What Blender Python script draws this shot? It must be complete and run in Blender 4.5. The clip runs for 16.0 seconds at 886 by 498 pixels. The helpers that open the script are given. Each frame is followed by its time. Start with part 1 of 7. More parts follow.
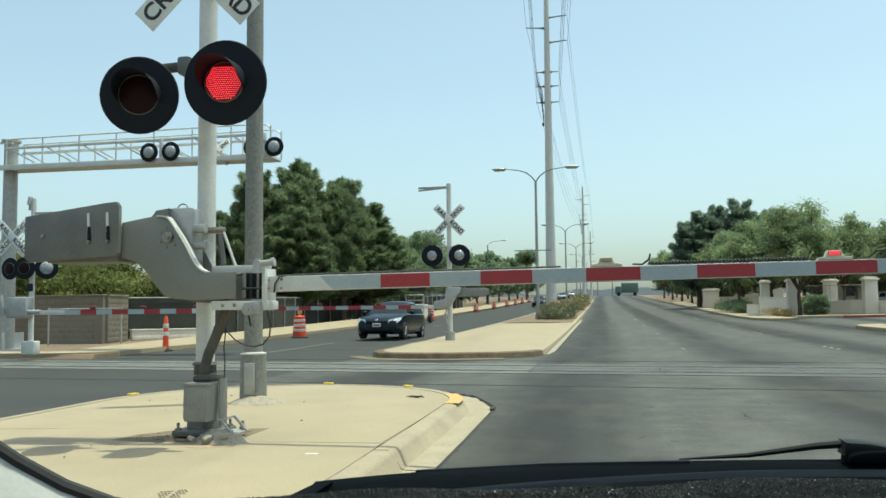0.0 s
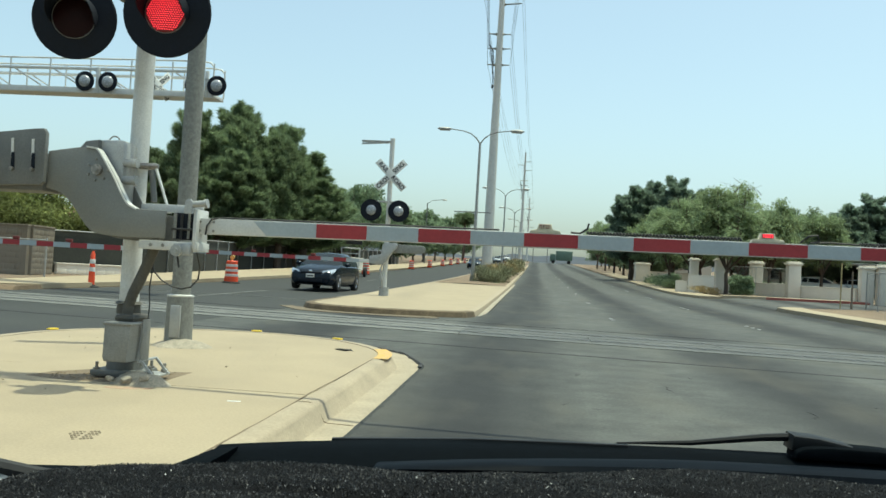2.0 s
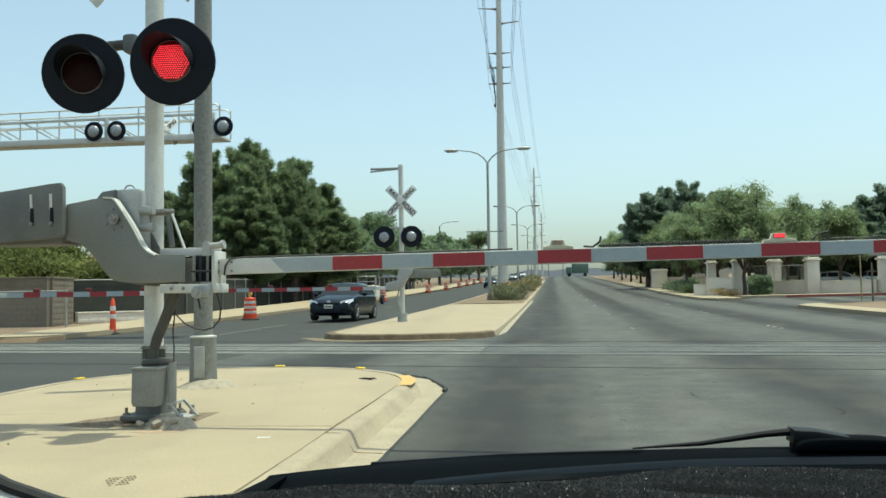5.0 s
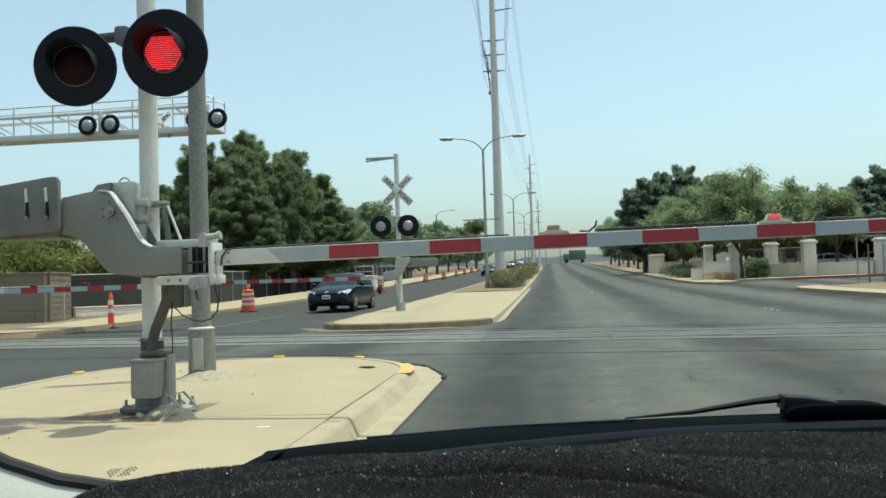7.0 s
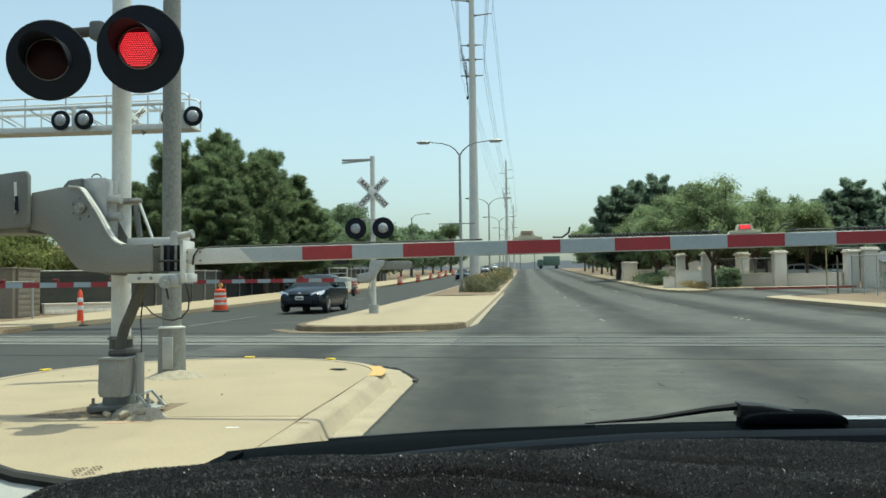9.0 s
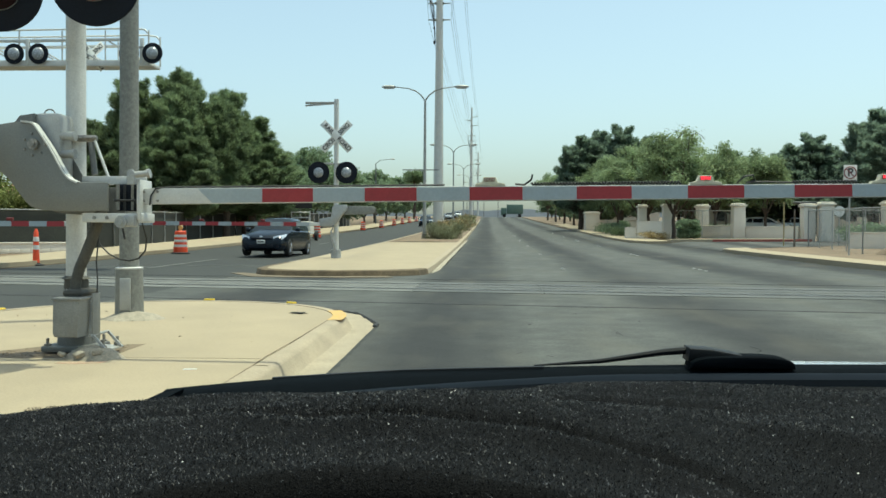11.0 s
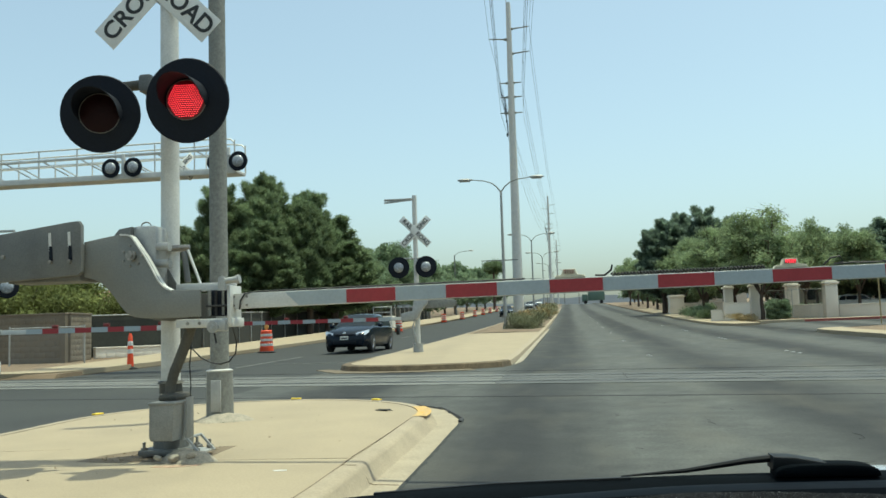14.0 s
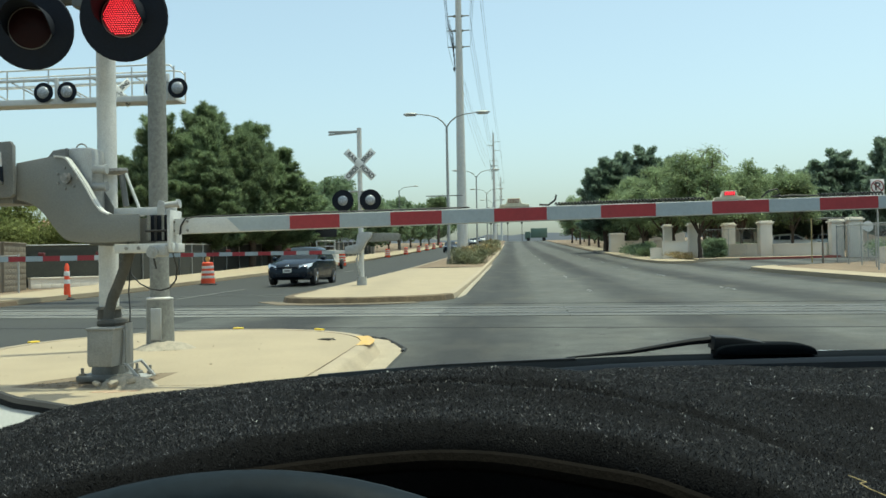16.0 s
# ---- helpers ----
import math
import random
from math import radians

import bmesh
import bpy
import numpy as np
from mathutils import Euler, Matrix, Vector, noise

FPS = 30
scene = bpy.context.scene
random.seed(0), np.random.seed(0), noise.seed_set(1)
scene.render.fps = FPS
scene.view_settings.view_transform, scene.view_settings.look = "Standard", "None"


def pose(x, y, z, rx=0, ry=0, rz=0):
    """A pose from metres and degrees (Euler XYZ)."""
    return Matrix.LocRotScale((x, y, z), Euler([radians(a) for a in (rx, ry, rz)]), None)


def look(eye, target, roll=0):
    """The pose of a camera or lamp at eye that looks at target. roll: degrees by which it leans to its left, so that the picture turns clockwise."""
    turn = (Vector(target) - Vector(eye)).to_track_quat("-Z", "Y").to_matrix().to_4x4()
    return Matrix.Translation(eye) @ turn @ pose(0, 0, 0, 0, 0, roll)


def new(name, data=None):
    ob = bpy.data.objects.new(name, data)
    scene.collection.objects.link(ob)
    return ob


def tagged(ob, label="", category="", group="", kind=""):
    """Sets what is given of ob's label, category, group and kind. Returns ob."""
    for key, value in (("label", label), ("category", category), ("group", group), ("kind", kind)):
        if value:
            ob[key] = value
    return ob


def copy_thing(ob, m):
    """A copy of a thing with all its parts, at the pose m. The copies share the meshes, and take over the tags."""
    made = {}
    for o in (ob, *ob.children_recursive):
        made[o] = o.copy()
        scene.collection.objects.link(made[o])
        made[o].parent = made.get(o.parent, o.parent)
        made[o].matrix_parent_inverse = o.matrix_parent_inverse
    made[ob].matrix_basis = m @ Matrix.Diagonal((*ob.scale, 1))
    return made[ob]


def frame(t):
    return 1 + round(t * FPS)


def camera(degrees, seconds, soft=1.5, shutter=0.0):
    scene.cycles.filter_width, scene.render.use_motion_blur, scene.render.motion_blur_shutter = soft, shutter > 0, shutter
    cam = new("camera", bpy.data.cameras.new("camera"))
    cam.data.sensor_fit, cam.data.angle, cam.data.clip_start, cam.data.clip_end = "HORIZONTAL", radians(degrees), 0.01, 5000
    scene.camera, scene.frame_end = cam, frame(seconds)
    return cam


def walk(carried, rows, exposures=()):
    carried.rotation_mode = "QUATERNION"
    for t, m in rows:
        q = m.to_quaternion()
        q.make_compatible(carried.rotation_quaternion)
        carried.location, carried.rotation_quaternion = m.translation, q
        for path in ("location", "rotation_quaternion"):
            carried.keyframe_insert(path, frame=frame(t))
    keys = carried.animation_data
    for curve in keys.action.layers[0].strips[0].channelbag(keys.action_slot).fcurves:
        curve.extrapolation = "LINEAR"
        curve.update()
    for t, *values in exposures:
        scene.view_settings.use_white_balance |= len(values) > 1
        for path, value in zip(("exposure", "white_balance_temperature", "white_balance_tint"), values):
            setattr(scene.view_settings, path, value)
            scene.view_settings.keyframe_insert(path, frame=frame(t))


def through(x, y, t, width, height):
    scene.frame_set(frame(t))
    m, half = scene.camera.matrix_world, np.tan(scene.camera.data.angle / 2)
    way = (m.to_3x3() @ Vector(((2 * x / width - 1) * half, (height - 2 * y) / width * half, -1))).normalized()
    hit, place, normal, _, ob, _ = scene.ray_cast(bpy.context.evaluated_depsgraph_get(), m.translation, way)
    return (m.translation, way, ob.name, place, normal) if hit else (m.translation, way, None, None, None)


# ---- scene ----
cam = camera(53.37, 16.0, soft=1.57)
PATH = [
    (0.0, pose(0.004, -0.000, 1.141, 94.35, 0.62, 10.19)),
    (0.5, pose(-0.020, 0.004, 1.149, 96.09, 0.54, 11.79)),
    (1.0, pose(-0.020, 0.027, 1.139, 95.35, -0.64, 10.21)),
    (1.5, pose(-0.020, 0.067, 1.132, 93.69, -2.41, 8.41)),
    (2.0, pose(-0.008, 0.089, 1.142, 91.68, -3.35, 5.96)),
    (2.5, pose(-0.011, 0.092, 1.137, 91.35, -2.82, 6.83)),
    (3.0, pose(-0.009, 0.089, 1.137, 91.31, -2.76, 5.93)),
    (3.5, pose(0.011, 0.074, 1.131, 90.33, -1.51, 5.37)),
    (4.0, pose(-0.001, 0.025, 1.139, 90.09, -0.92, 5.17)),
    (4.5, pose(-0.001, 0.009, 1.154, 93.12, 0.42, 6.74)),
    (7.0, pose(0.006, 0.001, 1.137, 92.35, 1.85, 6.94)),
    (7.5, pose(0.008, -0.003, 1.140, 92.27, 1.49, 6.51)),
    (8.0, pose(0.010, -0.002, 1.145, 92.63, 1.03, 6.16)),
    (8.5, pose(0.011, -0.004, 1.142, 92.94, 0.82, 5.70)),
    (9.0, pose(0.017, -0.004, 1.137, 92.54, 0.76, 5.26)),
    (9.5, pose(0.021, -0.001, 1.133, 92.22, 0.66, 4.77)),
    (10.0, pose(0.028, 0.005, 1.133, 91.56, 0.27, 3.94)),
    (12.5, pose(0.031, 0.042, 1.118, 86.37, -0.03, 0.82)),
    (13.0, pose(0.044, -0.016, 1.137, 86.87, 0.59, -0.49)),
    (13.5, pose(0.042, -0.027, 1.160, 89.84, 1.30, 1.63)),
    (14.0, pose(0.030, -0.051, 1.161, 95.01, 1.75, 8.13)),
    (14.5, pose(0.045, -0.028, 1.144, 93.60, 1.80, 6.10)),
    (15.0, pose(0.056, -0.037, 1.133, 92.17, 2.03, 4.38)),
    (15.5, pose(0.059, -0.048, 1.119, 91.47, 1.10, 2.94)),
    (16.0, pose(0.022, -0.032, 1.100, 90.76, 1.11, 4.47)),
]
walk(cam, PATH, exposures=[(0.0, 0.5, 6750, -12), (3.0, 0.5, 6750, -12), (9.0, 0.47, 6750, -12), (13.0, 0.48, 6750, -12), (14.0, 0.41, 6750, -12), (15.0, 0.43, 6750, -12), (16.0, 0.47, 6750, -12)])

# ---- light ----
SUN_AZ, SUN_EL = 66.0, 78.0        # degrees: to the right of straight ahead, above the horizon
world = bpy.data.worlds.new("sky")
scene.world = world
world.use_nodes = True
wn = world.node_tree.nodes
sky = wn.new("ShaderNodeTexSky")
sky.sky_type = "NISHITA"
sky.sun_disc = False
sky.sun_elevation = radians(SUN_EL)
sky.sun_rotation = radians(SUN_AZ)
sky.air_density, sky.dust_density, sky.ozone_density = 1.0, 2.8, 1.5
wn["Background"].inputs[1].default_value = 0.15
haze = wn.new("ShaderNodeHueSaturation")         # summer haze pales the sky's colours
haze.inputs["Saturation"].default_value = 0.74
tint = wn.new("ShaderNodeMix")
tint.data_type, tint.blend_type = "RGBA", "MULTIPLY"
tint.inputs["Factor"].default_value = 1.0
tint.inputs["B"].default_value = (0.955, 1.0, 1.055, 1)
world.node_tree.links.new(sky.outputs[0], haze.inputs["Color"])
world.node_tree.links.new(haze.outputs[0], tint.inputs["A"])
world.node_tree.links.new(tint.outputs["Result"], wn["Background"].inputs[0])
sun = new("sun", bpy.data.lights.new("sun", "SUN"))
sun.data.energy, sun.data.angle, sun.data.color = 3.0, radians(0.53), (1.0, 0.95, 0.86)
sun_dir = Vector((math.sin(radians(SUN_AZ)) * math.cos(radians(SUN_EL)),
                  math.cos(radians(SUN_AZ)) * math.cos(radians(SUN_EL)), math.sin(radians(SUN_EL))))
sun.matrix_world = look(sun_dir * 50, (0, 0, 0))


# ---- materials ----
def material(name, color, rough=0.6, metal=0.0, vary=0.25, scale=3.0, fine=40.0, bump=0.15, spec=0.5,
             other=None, islands=0.0, depth=0.01, through=0.0, glints=False):
    """A surface with two scales of variation: broad stains (scale) and fine grain (fine), both in world metres."""
    m = bpy.data.materials.new(name)
    m.use_nodes = True
    t = m.node_tree
    n, l = t.nodes, t.links
    b = n["Principled BSDF"]
    b.inputs["Metallic"].default_value = metal
    b.inputs["Specular IOR Level"].default_value = spec
    geo = n.new("ShaderNodeNewGeometry")
    big, small = n.new("ShaderNodeTexNoise"), n.new("ShaderNodeTexNoise")
    big.inputs["Scale"].default_value, small.inputs["Scale"].default_value = scale, fine
    big.inputs["Detail"].default_value, small.inputs["Detail"].default_value = 5, 3
    l.new(geo.outputs["Position"], big.inputs["Vector"])
    l.new(geo.outputs["Position"], small.inputs["Vector"])
    ramp = n.new("ShaderNodeMapRange")
    ramp.inputs["From Min"].default_value, ramp.inputs["From Max"].default_value = 0.32, 0.68
    l.new(big.outputs["Fac"], ramp.inputs["Value"])
    mix = n.new("ShaderNodeMix")
    mix.data_type = "RGBA"
    dark = other or tuple(c * (1 - vary) for c in color)
    mix.inputs["A"].default_value, mix.inputs["B"].default_value = (*dark, 1), (*color, 1)
    l.new(ramp.outputs["Result"], mix.inputs["Factor"])
    hsv = n.new("ShaderNodeHueSaturation")
    val = n.new("ShaderNodeMapRange")
    val.inputs["To Min"].default_value, val.inputs["To Max"].default_value = 1 - vary * 0.8, 1 + vary * 0.8
    if islands:
        val.inputs["To Min"].default_value, val.inputs["To Max"].default_value = 1 - islands, 1 + islands
        l.new(geo.outputs["Random Per Island"], val.inputs["Value"])
        if glints:                  # glints painted in: a few fibres coloured far paler
            power = n.new("ShaderNodeMath")
            power.operation = "POWER"
            power.inputs[1].default_value = 14.0
            l.new(geo.outputs["Random Per Island"], power.inputs[0])
            l.new(power.outputs[0], val.inputs["Value"])
            val.inputs["To Min"].default_value, val.inputs["To Max"].default_value = 1.0, 19.0
    else:
        val.inputs["From Min"].default_value, val.inputs["From Max"].default_value = 0.25, 0.75
        l.new(small.outputs["Fac"], val.inputs["Value"])
    l.new(val.outputs["Result"], hsv.inputs["Value"])
    l.new(mix.outputs["Result"], hsv.inputs["Color"])
    l.new(hsv.outputs["Color"], b.inputs["Base Color"])
    rr = n.new("ShaderNodeMapRange")
    rr.inputs["To Min"].default_value, rr.inputs["To Max"].default_value = max(rough - 0.12, 0.02), min(rough + 0.12, 1)
    l.new(big.outputs["Fac"], rr.inputs["Value"])
    l.new(rr.outputs["Result"], b.inputs["Roughness"])
    if through:                     # light passing through thin leaves
        tr = n.new("ShaderNodeBsdfTranslucent")
        l.new(hsv.outputs["Color"], tr.inputs["Color"])
        both = n.new("ShaderNodeMixShader")
        both.inputs[0].default_value = through
        l.new(b.outputs[0], both.inputs[1])
        l.new(tr.outputs[0], both.inputs[2])
        l.new(both.outputs[0], n["Material Output"].inputs["Surface"])
    if bump:
        bp = n.new("ShaderNodeBump")
        bp.inputs["Strength"].default_value, bp.inputs["Distance"].default_value = bump, depth
        l.new(small.outputs["Fac"], bp.inputs["Height"])
        l.new(bp.outputs["Normal"], b.inputs["Normal"])
    return m


def glowing(name, color, power):
    m = bpy.data.materials.new(name)
    m.use_nodes = True
    b = m.node_tree.nodes["Principled BSDF"]
    b.inputs["Base Color"].default_value = (*color, 1)
    b.inputs["Emission Color"].default_value = (*color, 1)
    b.inputs["Emission Strength"].default_value = power
    b.inputs["Roughness"].default_value = 0.4
    return m


M = dict(
    concrete=material("pale concrete", (0.35, 0.283, 0.187), 0.85, vary=0.14, scale=1.3, fine=60, bump=0.2, depth=0.004),
    curb=material("grey concrete curb", (0.36, 0.295, 0.205), 0.85, vary=0.2, scale=2.5, fine=50, bump=0.25, depth=0.004),
    curb_dirty=material("stained curb face", (0.17, 0.125, 0.075), 0.9, vary=0.45, scale=4, fine=50, bump=0.3, depth=0.005),
    gutter=material("grey gutter concrete", (0.36, 0.30, 0.21), 0.85, vary=0.22, scale=3, fine=50, bump=0.2, depth=0.004),
    grout=material("rough grout", (0.36, 0.315, 0.24), 0.95, vary=0.3, scale=14, fine=70, bump=0.5, depth=0.01),
    dirt=material("dry desert soil", (0.21, 0.15, 0.095), 0.95, vary=0.3, scale=0.8, fine=25, bump=0.5, depth=0.02),
    hose=material("dark ribbed hose", (0.085, 0.078, 0.062), 0.7, vary=0.3, scale=12, fine=90, bump=0.2, depth=0.004),
    patch=material("dark soil", (0.20, 0.15, 0.095), 0.95, vary=0.3, scale=10, fine=60, bump=0.5, depth=0.01),
    marker_yellow=material("bright yellow marker", (0.78, 0.56, 0.05), 0.6, vary=0.15, scale=20, bump=0.0),
    yellow=material("worn yellow paint", (0.60, 0.35, 0.065), 0.7, vary=0.25, scale=14, fine=60, bump=0.1, other=(0.42, 0.30, 0.15)),
    red_paint=material("faded red paint", (0.33, 0.09, 0.07), 0.8, vary=0.3, scale=3),
    white_line=material("worn white line", (0.50, 0.50, 0.47), 0.7, vary=0.3, scale=12, fine=80),
    asphalt_new=material("newer dark asphalt", (0.038, 0.039, 0.035), 0.85, vary=0.4, scale=0.5, fine=32, bump=0.35, depth=0.006),
    panel=material("crossing panel concrete", (0.15, 0.15, 0.135), 0.8, vary=0.35, scale=2.0, fine=40),
    panel_worn=material("worn crossing panel", (0.098, 0.099, 0.092), 0.8, vary=0.35, scale=1.2, fine=40, other=(0.06, 0.062, 0.058)),
    stain=material("dark brown stain", (0.18, 0.14, 0.09), 0.9, vary=0.3, scale=30),
    box_grey=material("dusty grey box paint", (0.25, 0.245, 0.22), 0.65, vary=0.2, scale=6, fine=80, bump=0.08, depth=0.002),
    rubber=material("black rubber", (0.025, 0.025, 0.025), 0.8, vary=0.3, scale=5),
    steel_rail=material("worn rail steel", (0.32, 0.30, 0.28), 0.35, 0.9, vary=0.3, scale=3),
    galv=material("galvanised steel", (0.42, 0.42, 0.40), 0.55, 0.35, vary=0.22, scale=9, fine=120, bump=0.08, depth=0.002),
    galv_dark=material("dull mottled steel pole", (0.25, 0.25, 0.225), 0.7, 0.15, vary=0.3, scale=24, fine=90, bump=0.1, depth=0.002),
    alu=material("painted aluminium", (0.62, 0.61, 0.57), 0.5, 0.1, vary=0.12, scale=4, fine=80, bump=0.05, depth=0.002),
    plate_pale=material("pale dusty grey steel", (0.215, 0.212, 0.19), 0.5, 0.3, vary=0.14, scale=2.2, fine=90, bump=0.06, depth=0.002),
    plate=material("dusty grey painted steel", (0.155, 0.157, 0.148), 0.6, 0.2, vary=0.22, scale=5, fine=90, bump=0.06, depth=0.002),
    white_steel=material("weathered white steel", (0.64, 0.63, 0.59), 0.5, 0.05, vary=0.15, scale=6, fine=80, bump=0.05, depth=0.002),
    bolt=material("zinc bolts", (0.33, 0.31, 0.28), 0.45, 0.8, vary=0.3, scale=20),
    black=material("matt black paint", (0.006, 0.009, 0.016), 0.7, spec=0.25, vary=0.3, scale=6, fine=60, bump=0.05, depth=0.002),
    sign_white=material("white reflective sign", (0.72, 0.72, 0.69), 0.5, vary=0.06, scale=4, bump=0.0),
    sign_back=material("grey sign back", (0.35, 0.35, 0.34), 0.5, 0.3, vary=0.15, scale=4, bump=0.0),
    stripe_red=material("red reflective sheeting", (0.33, 0.03, 0.036), 0.55, vary=0.12, scale=6, bump=0.0),
    stripe_white=material("silver white reflective sheeting", (0.37, 0.41, 0.42), 0.55, vary=0.08, scale=6, bump=0.0),
    lens_dark=material("unlit dark red lens", (0.014, 0.0035, 0.0045), 0.5, spec=0.12, vary=0.2, scale=30, bump=0.2),
    lens_clear=material("unlit pale lens", (0.36, 0.38, 0.40), 0.25, 0.2, vary=0.3, scale=25, bump=0.2),
    lens_lit=glowing("lit red lens", (0.10, 0.0, 0.004), 0.12),
    led=glowing("lit red diode", (1.0, 0.04, 0.07), 1.3),
    cream=material("cream plastic housing", (0.60, 0.55, 0.40), 0.5, vary=0.15, scale=12, bump=0.05),
    dark_red=material("dark red plastic", (0.16, 0.02, 0.015), 0.4, vary=0.2, scale=12),
    orange=material("orange plastic", (0.70, 0.07, 0.02), 0.55, vary=0.12, scale=6, bump=0.05),
    band=material("white band", (0.70, 0.68, 0.64), 0.5, vary=0.1, scale=8, bump=0.0),
    cable=material("black cable", (0.02, 0.02, 0.02), 0.6, vary=0.2, scale=9),
    wood=material("grey timber", (0.20, 0.16, 0.12), 0.85, vary=0.3, scale=3, fine=40),
    bark=material("brown bark", (0.11, 0.08, 0.06), 0.95, vary=0.35, scale=4, fine=25, bump=0.6, depth=0.03),
    pine=material("dark pine needles", (0.235, 0.305, 0.165), 0.75, vary=0.4, scale=0.55, islands=0.35, bump=0.0, spec=0.15, through=0.6),
    # far pines: distance haze is mixed into the needle colour
    pine_hazed=material("pine needles tinted blue green for haze", (0.26, 0.34, 0.25), 0.75, vary=0.4, scale=0.7, islands=0.3, bump=0.0, spec=0.15, through=0.6),
    leaf=material("green leaves", (0.26, 0.34, 0.205), 0.7, vary=0.35, scale=0.6, islands=0.3, bump=0.0, spec=0.15, through=0.6),
    mesquite=material("olive mesquite leaves", (0.33, 0.41, 0.225), 0.7, vary=0.35, scale=0.5, islands=0.3, bump=0.0, spec=0.15, through=0.6),
    olive=material("dark olive leaves", (0.25, 0.28, 0.10), 0.7, vary=0.45, scale=0.8, islands=0.35, bump=0.0, spec=0.15, through=0.5),
    shrub=material("dry grey shrub", (0.29, 0.30, 0.18), 0.8, vary=0.35, scale=1.5, islands=0.4, bump=0.0, spec=0.2),
    dry=material("straw dry brush", (0.42, 0.33, 0.17), 0.9, vary=0.3, scale=1.5, islands=0.4, bump=0.0, spec=0.1),
    block=material("tan block wall", (0.20, 0.168, 0.125), 0.9, vary=0.25, scale=0.9, fine=25, bump=0.3),
    stucco=material("white stucco", (0.72, 0.66, 0.56), 0.85, vary=0.1, scale=0.9, fine=40, bump=0.2),
    stucco_tan=material("tan stucco", (0.45, 0.37, 0.28), 0.85, vary=0.12, scale=0.9, fine=40, bump=0.2),
    roof_tile=material("clay roof tiles", (0.32, 0.20, 0.13), 0.85, vary=0.3, scale=2, fine=20),
    shade_sheet=material("dark shade sheet", (0.04, 0.042, 0.034), 0.9, vary=0.35, scale=1.3, fine=20),
    car_blue=material("dark blue car paint", (0.005, 0.011, 0.02), 0.2, 0.0, vary=0.05, scale=3, bump=0.0, spec=0.28),
    car_silver=material("silver car paint", (0.42, 0.43, 0.42), 0.25, 0.5, vary=0.05, scale=3, bump=0.0),
    car_white=material("white car paint", (0.65, 0.65, 0.63), 0.3, 0.0, vary=0.05, scale=3, bump=0.0),
    glass=material("dark car glass", (0.012, 0.016, 0.018), 0.1, 0.0, vary=0.1, scale=3, bump=0.0, spec=0.3),
    headlight=material("headlight glass", (0.62, 0.66, 0.70), 0.1, 0.6, vary=0.2, scale=25, bump=0.0),
    chrome=material("chrome", (0.6, 0.6, 0.6), 0.15, 1.0, vary=0.1, scale=10, bump=0.0),
    tyre=material("tyre rubber", (0.02, 0.02, 0.02), 0.85, vary=0.2, scale=12),
    cowl=material("satin black cowl plastic", (0.003, 0.0045, 0.006), 0.75, spec=0.02, vary=0.25, scale=9, fine=150, bump=0.05, depth=0.001),
    ridge=material("blue black moulded plastic", (0.0035, 0.0058, 0.009), 0.55, spec=0.035, vary=0.2, scale=9, fine=150, bump=0.04, depth=0.001),
    wiper=material("black wiper", (0.006, 0.007, 0.008), 0.55, spec=0.25, vary=0.2, scale=20, bump=0.0),
    hood=material("silver car hood", (0.55, 0.56, 0.56), 0.25, 0.7, vary=0.06, scale=5, bump=0.0),
    mat=material("charcoal dash mat carpet", (0.0055, 0.0055, 0.006), 0.95, vary=0.5, scale=16, fine=900, bump=0.5, spec=0.1, depth=0.002),
    fibre=material("charcoal carpet fibre", (0.0132, 0.0133, 0.0142), 0.6, vary=0.5, scale=16, islands=0.9, bump=0.0, spec=0.5, glints=True),
    piping=material("grey mat binding", (0.008, 0.0068, 0.0055), 0.95, spec=0.02, vary=0.3, scale=60, fine=500, bump=0.4, depth=0.002),
    trim=material("pale grey pillar trim", (0.50, 0.50, 0.47), 0.7, vary=0.08, scale=6, fine=300, bump=0.1, depth=0.001),
    wheel_rim=material("blue grey leather rim", (0.008, 0.013, 0.018), 0.6, spec=0.08, vary=0.2, scale=30, fine=200, bump=0.2, depth=0.001),
    sparkle=material("pale sparkle flecks", (0.45, 0.44, 0.40), 0.3, vary=0.3, scale=40, islands=0.5, bump=0.0),
    pink_paint=material("faded pink spray paint", (0.42, 0.24, 0.16), 0.9, vary=0.3, scale=18, fine=90, bump=0.1, other=(0.375, 0.30, 0.20)),
    letter=material("black sign letters", (0.02, 0.02, 0.02), 0.6, vary=0.1, scale=9, bump=0.0),
    sign_red=material("red sign print", (0.22, 0.05, 0.05), 0.5, vary=0.1, scale=9, bump=0.0),
    far_hill=material("hazy far hills", (0.42, 0.46, 0.50), 1.0, vary=0.1, scale=0.004, fine=0.02, bump=0.0, spec=0.0),
    # green paint paled so its colour carries the distance haze
    truck_green=material("green truck panel paled for haze", (0.11, 0.17, 0.13), 0.5, vary=0.15, scale=1, bump=0.0),
    signal_black=material("traffic signal black", (0.02, 0.02, 0.02), 0.6, vary=0.2, scale=4, bump=0.0),
)


